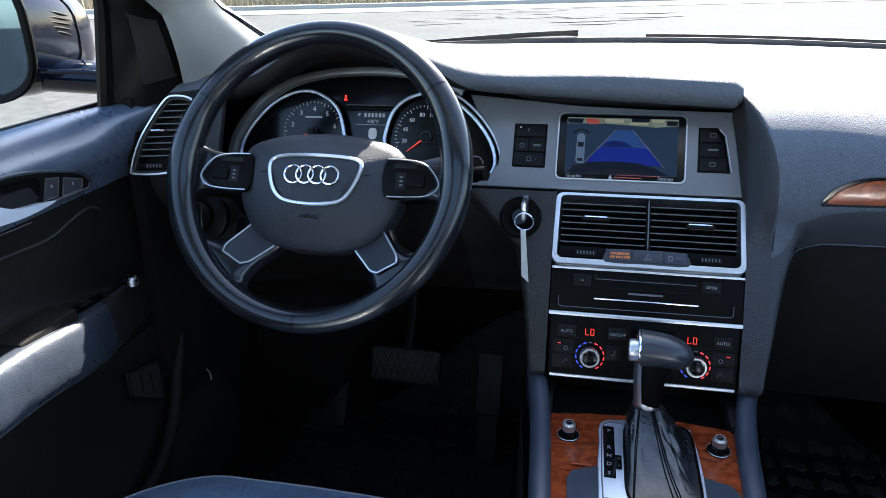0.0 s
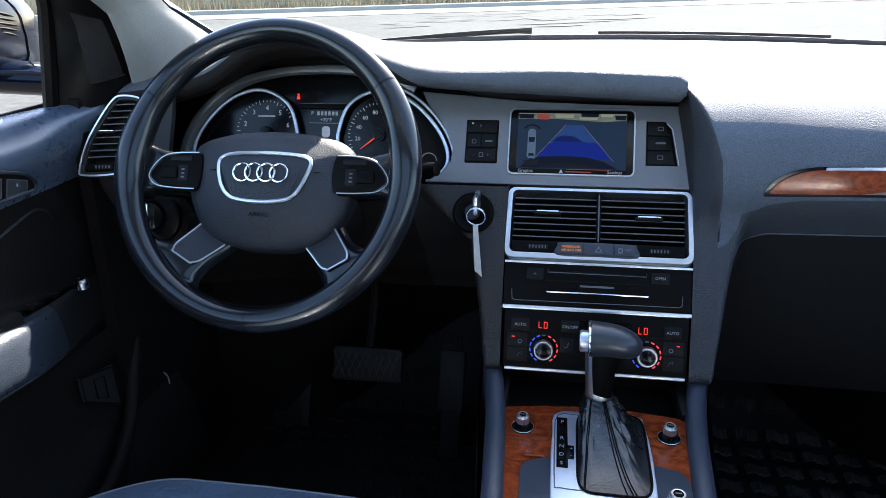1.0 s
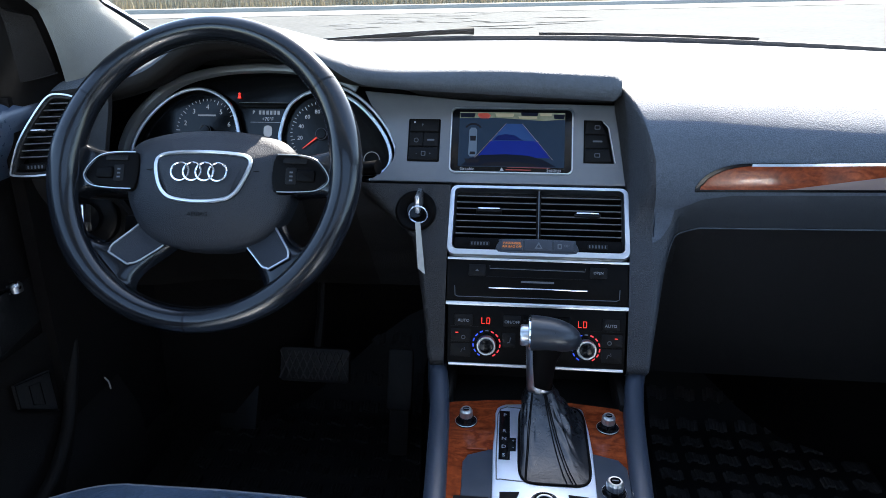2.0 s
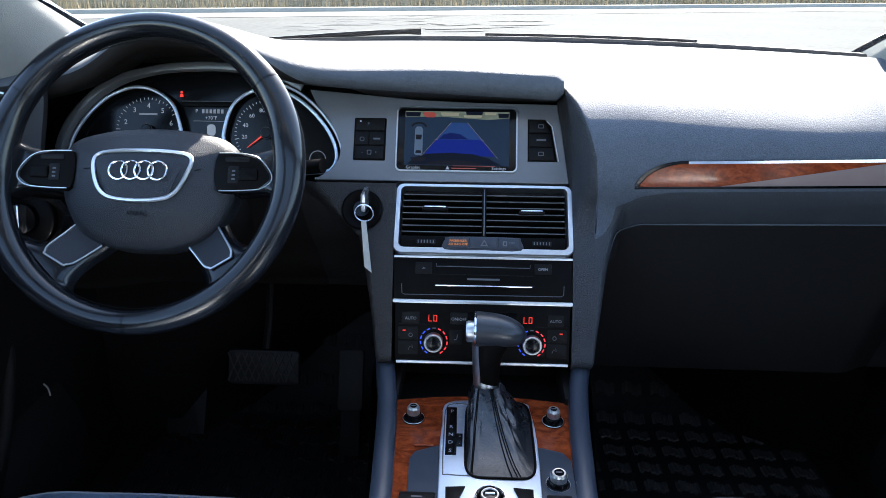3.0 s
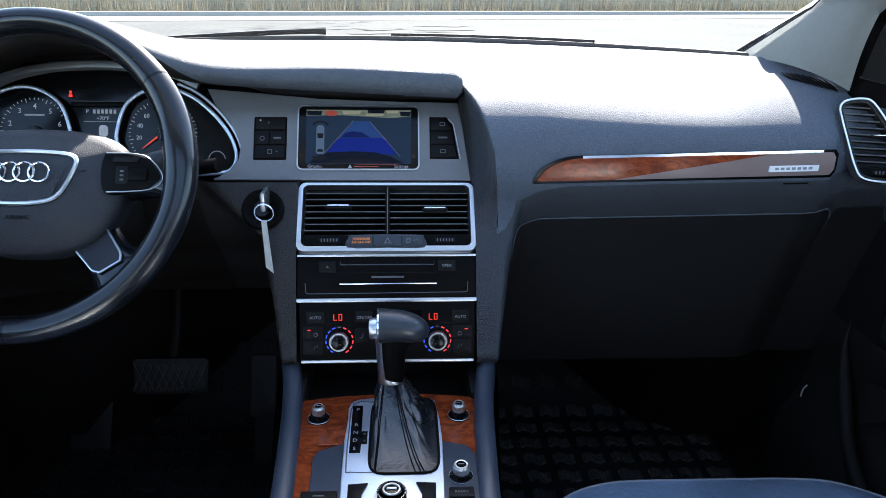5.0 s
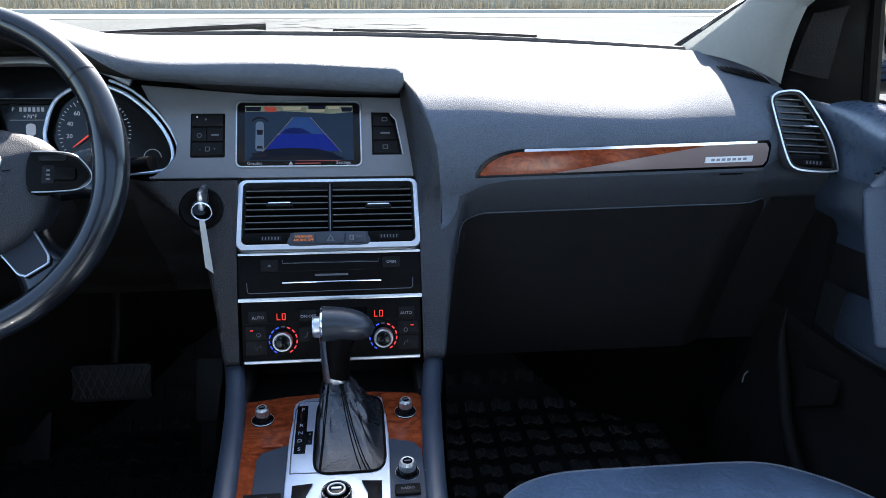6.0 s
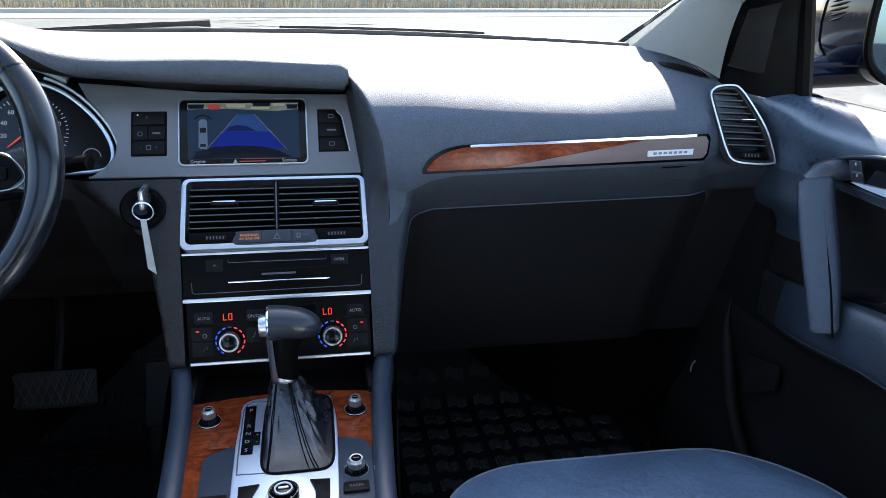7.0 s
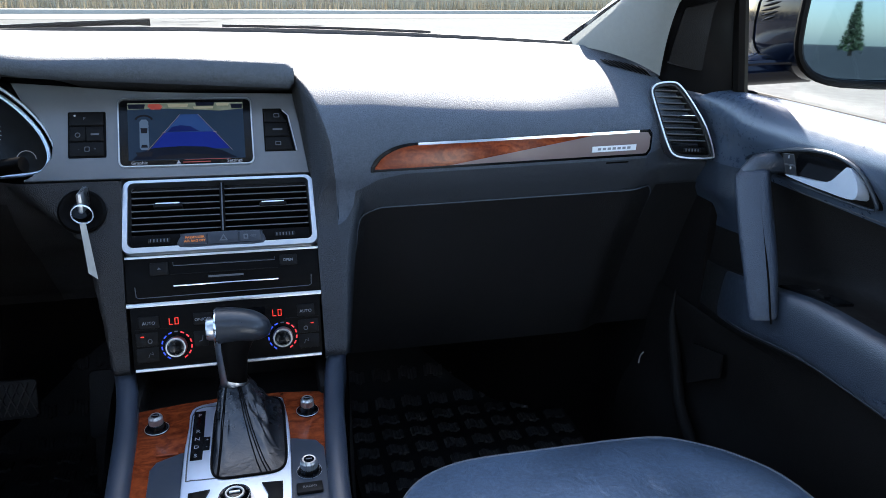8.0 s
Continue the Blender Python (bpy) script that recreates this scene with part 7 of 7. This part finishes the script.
# ---- seats ----
def seat(side):
    t = thing("front_seat", (side * 0.415, 0.35, 0.44), "smooth black leather front seat with grey piping", "car seat", "front seats")
    W, Y0, Y1, ZT = 0.245, 0.16, 0.680 if side > 0 else 0.668, 0.744 if side > 0 else 0.728
    cx = side * 0.415

    def outline(a):
        c, s = math.cos(a), math.sin(a)
        e = 0.42
        return Vector((cx + W * math.copysign(abs(c) ** e, c), (Y0 + Y1) / 2 + (Y1 - Y0) / 2 * math.copysign(abs(s) ** (e if s < 0 else 0.62), s), 0))

    def top(u, v):
        a = 2 * math.pi * u
        p = outline(a)
        c0 = Vector((cx, (Y0 + Y1) / 2, 0))
        q = c0 + (p - c0) * v
        lat = abs(q.x - cx) / W
        z = ZT + 0.016 * (1 - v ** 4) + 0.022 * smooth01((lat - 0.55) / 0.4) * smooth01((Y1 - q.y) / 0.2) - 0.012 * smooth01((q.y - 0.5) / 0.18) * v
        n_ = noise.noise(Vector((q.x * 14, q.y * 14, side)))
        z += 0.0022 * n_ - 0.0025 * abs(math.sin(q.x * 38 + 3 * n_)) * smooth01((q.y - 0.35) / 0.2) * (1 - v) * 1.5
        return Vector((q.x, q.y, z))
    bm = sheet(72, 22, lambda u, v: top(u, 0.02 + 0.98 * v))
    bmesh.ops.remove_doubles(bm, verts=bm.verts, dist=1e-5)
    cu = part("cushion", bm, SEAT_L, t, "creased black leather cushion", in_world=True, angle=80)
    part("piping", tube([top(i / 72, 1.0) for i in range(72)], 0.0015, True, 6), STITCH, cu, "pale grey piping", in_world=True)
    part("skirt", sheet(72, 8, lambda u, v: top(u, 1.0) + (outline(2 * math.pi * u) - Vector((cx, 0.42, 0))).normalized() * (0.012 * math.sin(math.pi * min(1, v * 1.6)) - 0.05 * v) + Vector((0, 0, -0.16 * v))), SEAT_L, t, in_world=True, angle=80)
    part("base", block(cx - 0.2, 0.18, 0.44, cx + 0.2, 0.56, 0.60, 0.01), LOWER, t, in_world=True)

    def back(u, v):
        a = 2 * math.pi * u
        w = 0.235 - 0.03 * v
        return Vector((cx + w * math.copysign(abs(math.cos(a)) ** 0.5, math.cos(a)), 0.10 - 0.36 * v + 0.055 * math.copysign(abs(math.sin(a)) ** 0.6, math.sin(a)), 0.68 + 0.62 * v))
    bm = sheet(40, 14, back)
    part("backrest", bm, SEAT_L, t, in_world=True, angle=80)
    part("backrest_top", block(cx - 0.19, -0.31, 1.27, cx + 0.19, -0.21, 1.315, 0.02), SEAT_L, t, in_world=True)
    part("head_restraint", block(cx - 0.13, -0.36, 1.36, cx + 0.13, -0.26, 1.53, 0.035), SEAT_L, t, in_world=True)
    for k in (-0.06, 0.06):
        part("restraint_post", tube([(cx + k, -0.29, 1.30), (cx + k, -0.31, 1.37)], 0.006, n=8), CHROME, t, in_world=True)
    return t


seat(1)
seat(-1)
structure("rear_bench", block(-0.66, -1.45, 0.44, 0.66, -0.85, 0.78, 0.05), SEAT_L, "black leather rear bench", "bench")
structure("rear_bench_back", block(-0.66, -1.62, 0.70, 0.66, -1.42, 1.32, 0.05), SEAT_L, "black leather rear bench back", "bench")

for side, base, y, z in ((1, 0.728, 0.975, 0.672), (-1, 0.745, 0.957, 0.676)):
    c = thing("pale_sliver", (side * (base - 0.005), y, z), "small pale sliver on the footwell side", "clip", "trim clips")
    part("body", tube([(-side * 0.007, 0, -0.012), (-side * 0.0068, 0, -0.003), (-side * 0.0055, 0, 0.004), (-side * 0.003, -0.004, 0.013)], 0.0014, n=6), PAPER, c)

# ---- pedals ----
bp = thing("brake_pedal", Matrix.Translation((-0.408, 1.105, 0.64)) @ lying((0.35, 0.94), (0, 0)).to_3x3().to_4x4(), "ribbed black rubber brake pedal", "pedal")
part("pad", plate(rrect(-0.068, -0.033, 0.068, 0.033, 0.008), -0.012, 0.0, 0.003), RUBBER, bp)
for i in range(9):
    for d in (-1, 1):
        x0 = -0.056 + i * 0.014
        part("rib", tube([(x0 - 0.012 * d, -0.027, 0.0005), (x0 + 0.012 * d, 0.027, 0.0005)], 0.0018, n=5), RUB_W, bp)
part("arm", tube([(0, 0, -0.01), (0.0, 0.09, -0.04), (0.0, 0.20, -0.05)], 0.009, n=8), LOWER, bp)
ap = thing("accelerator_pedal", Matrix.Translation((-0.250, 1.15, 0.60)) @ lying((0.45, 0.89), (0, 0)).to_3x3().to_4x4(), "upright black accelerator pedal", "pedal")
part("pad", plate(rrect(-0.025, -0.07, 0.025, 0.05, 0.008), -0.012, 0.0, 0.003), RUBBER, ap)
part("foot", block(-0.02, -0.16, -0.05, 0.02, -0.065, -0.01, 0.005), LOWER, ap)
fr = thing("foot_rest", Matrix.Translation((-0.60, 1.2, 0.55)) @ lying((0.5, 0.86), (0, 0)).to_3x3().to_4x4(), "black rubber foot rest", "foot rest")
part("pad", plate(rrect(-0.04, -0.12, 0.04, 0.1, 0.01), -0.02, 0.0, 0.004), RUBBER, fr)

# ---- wipers ----
wp = thing("wiper", (-0.1, 1.36, 1.225), "black wiper arm and blade at the foot of the windscreen", "wiper", "wipers")
def wip(x0, x1, lift):
    return [Vector((x, screen_base(x) - 0.012, 1.222 + lift(x))) for x in [x0 + (x1 - x0) * i / 20 for i in range(21)]]
part("blade", tube(wip(-0.46, -0.12, lambda x: 0.006 + 0.010 * smooth01((x + 0.46) / 0.34)), 0.005, n=6), SATIN, wp, in_world=True)
part("arm_cover", tube(wip(-0.172, -0.120, lambda x: 0.0165), lambda s: 0.003 + 0.004 * s, n=8), SATIN, wp, in_world=True)
wq = thing("wiper", (0.2, 1.32, 1.225), "long black wiper blade lying along the cowl", "wiper", "wipers")
part("blade", tube(wip(0.0, 0.362, lambda x: 0.009), 0.005, n=6), SATIN, wq, in_world=True)
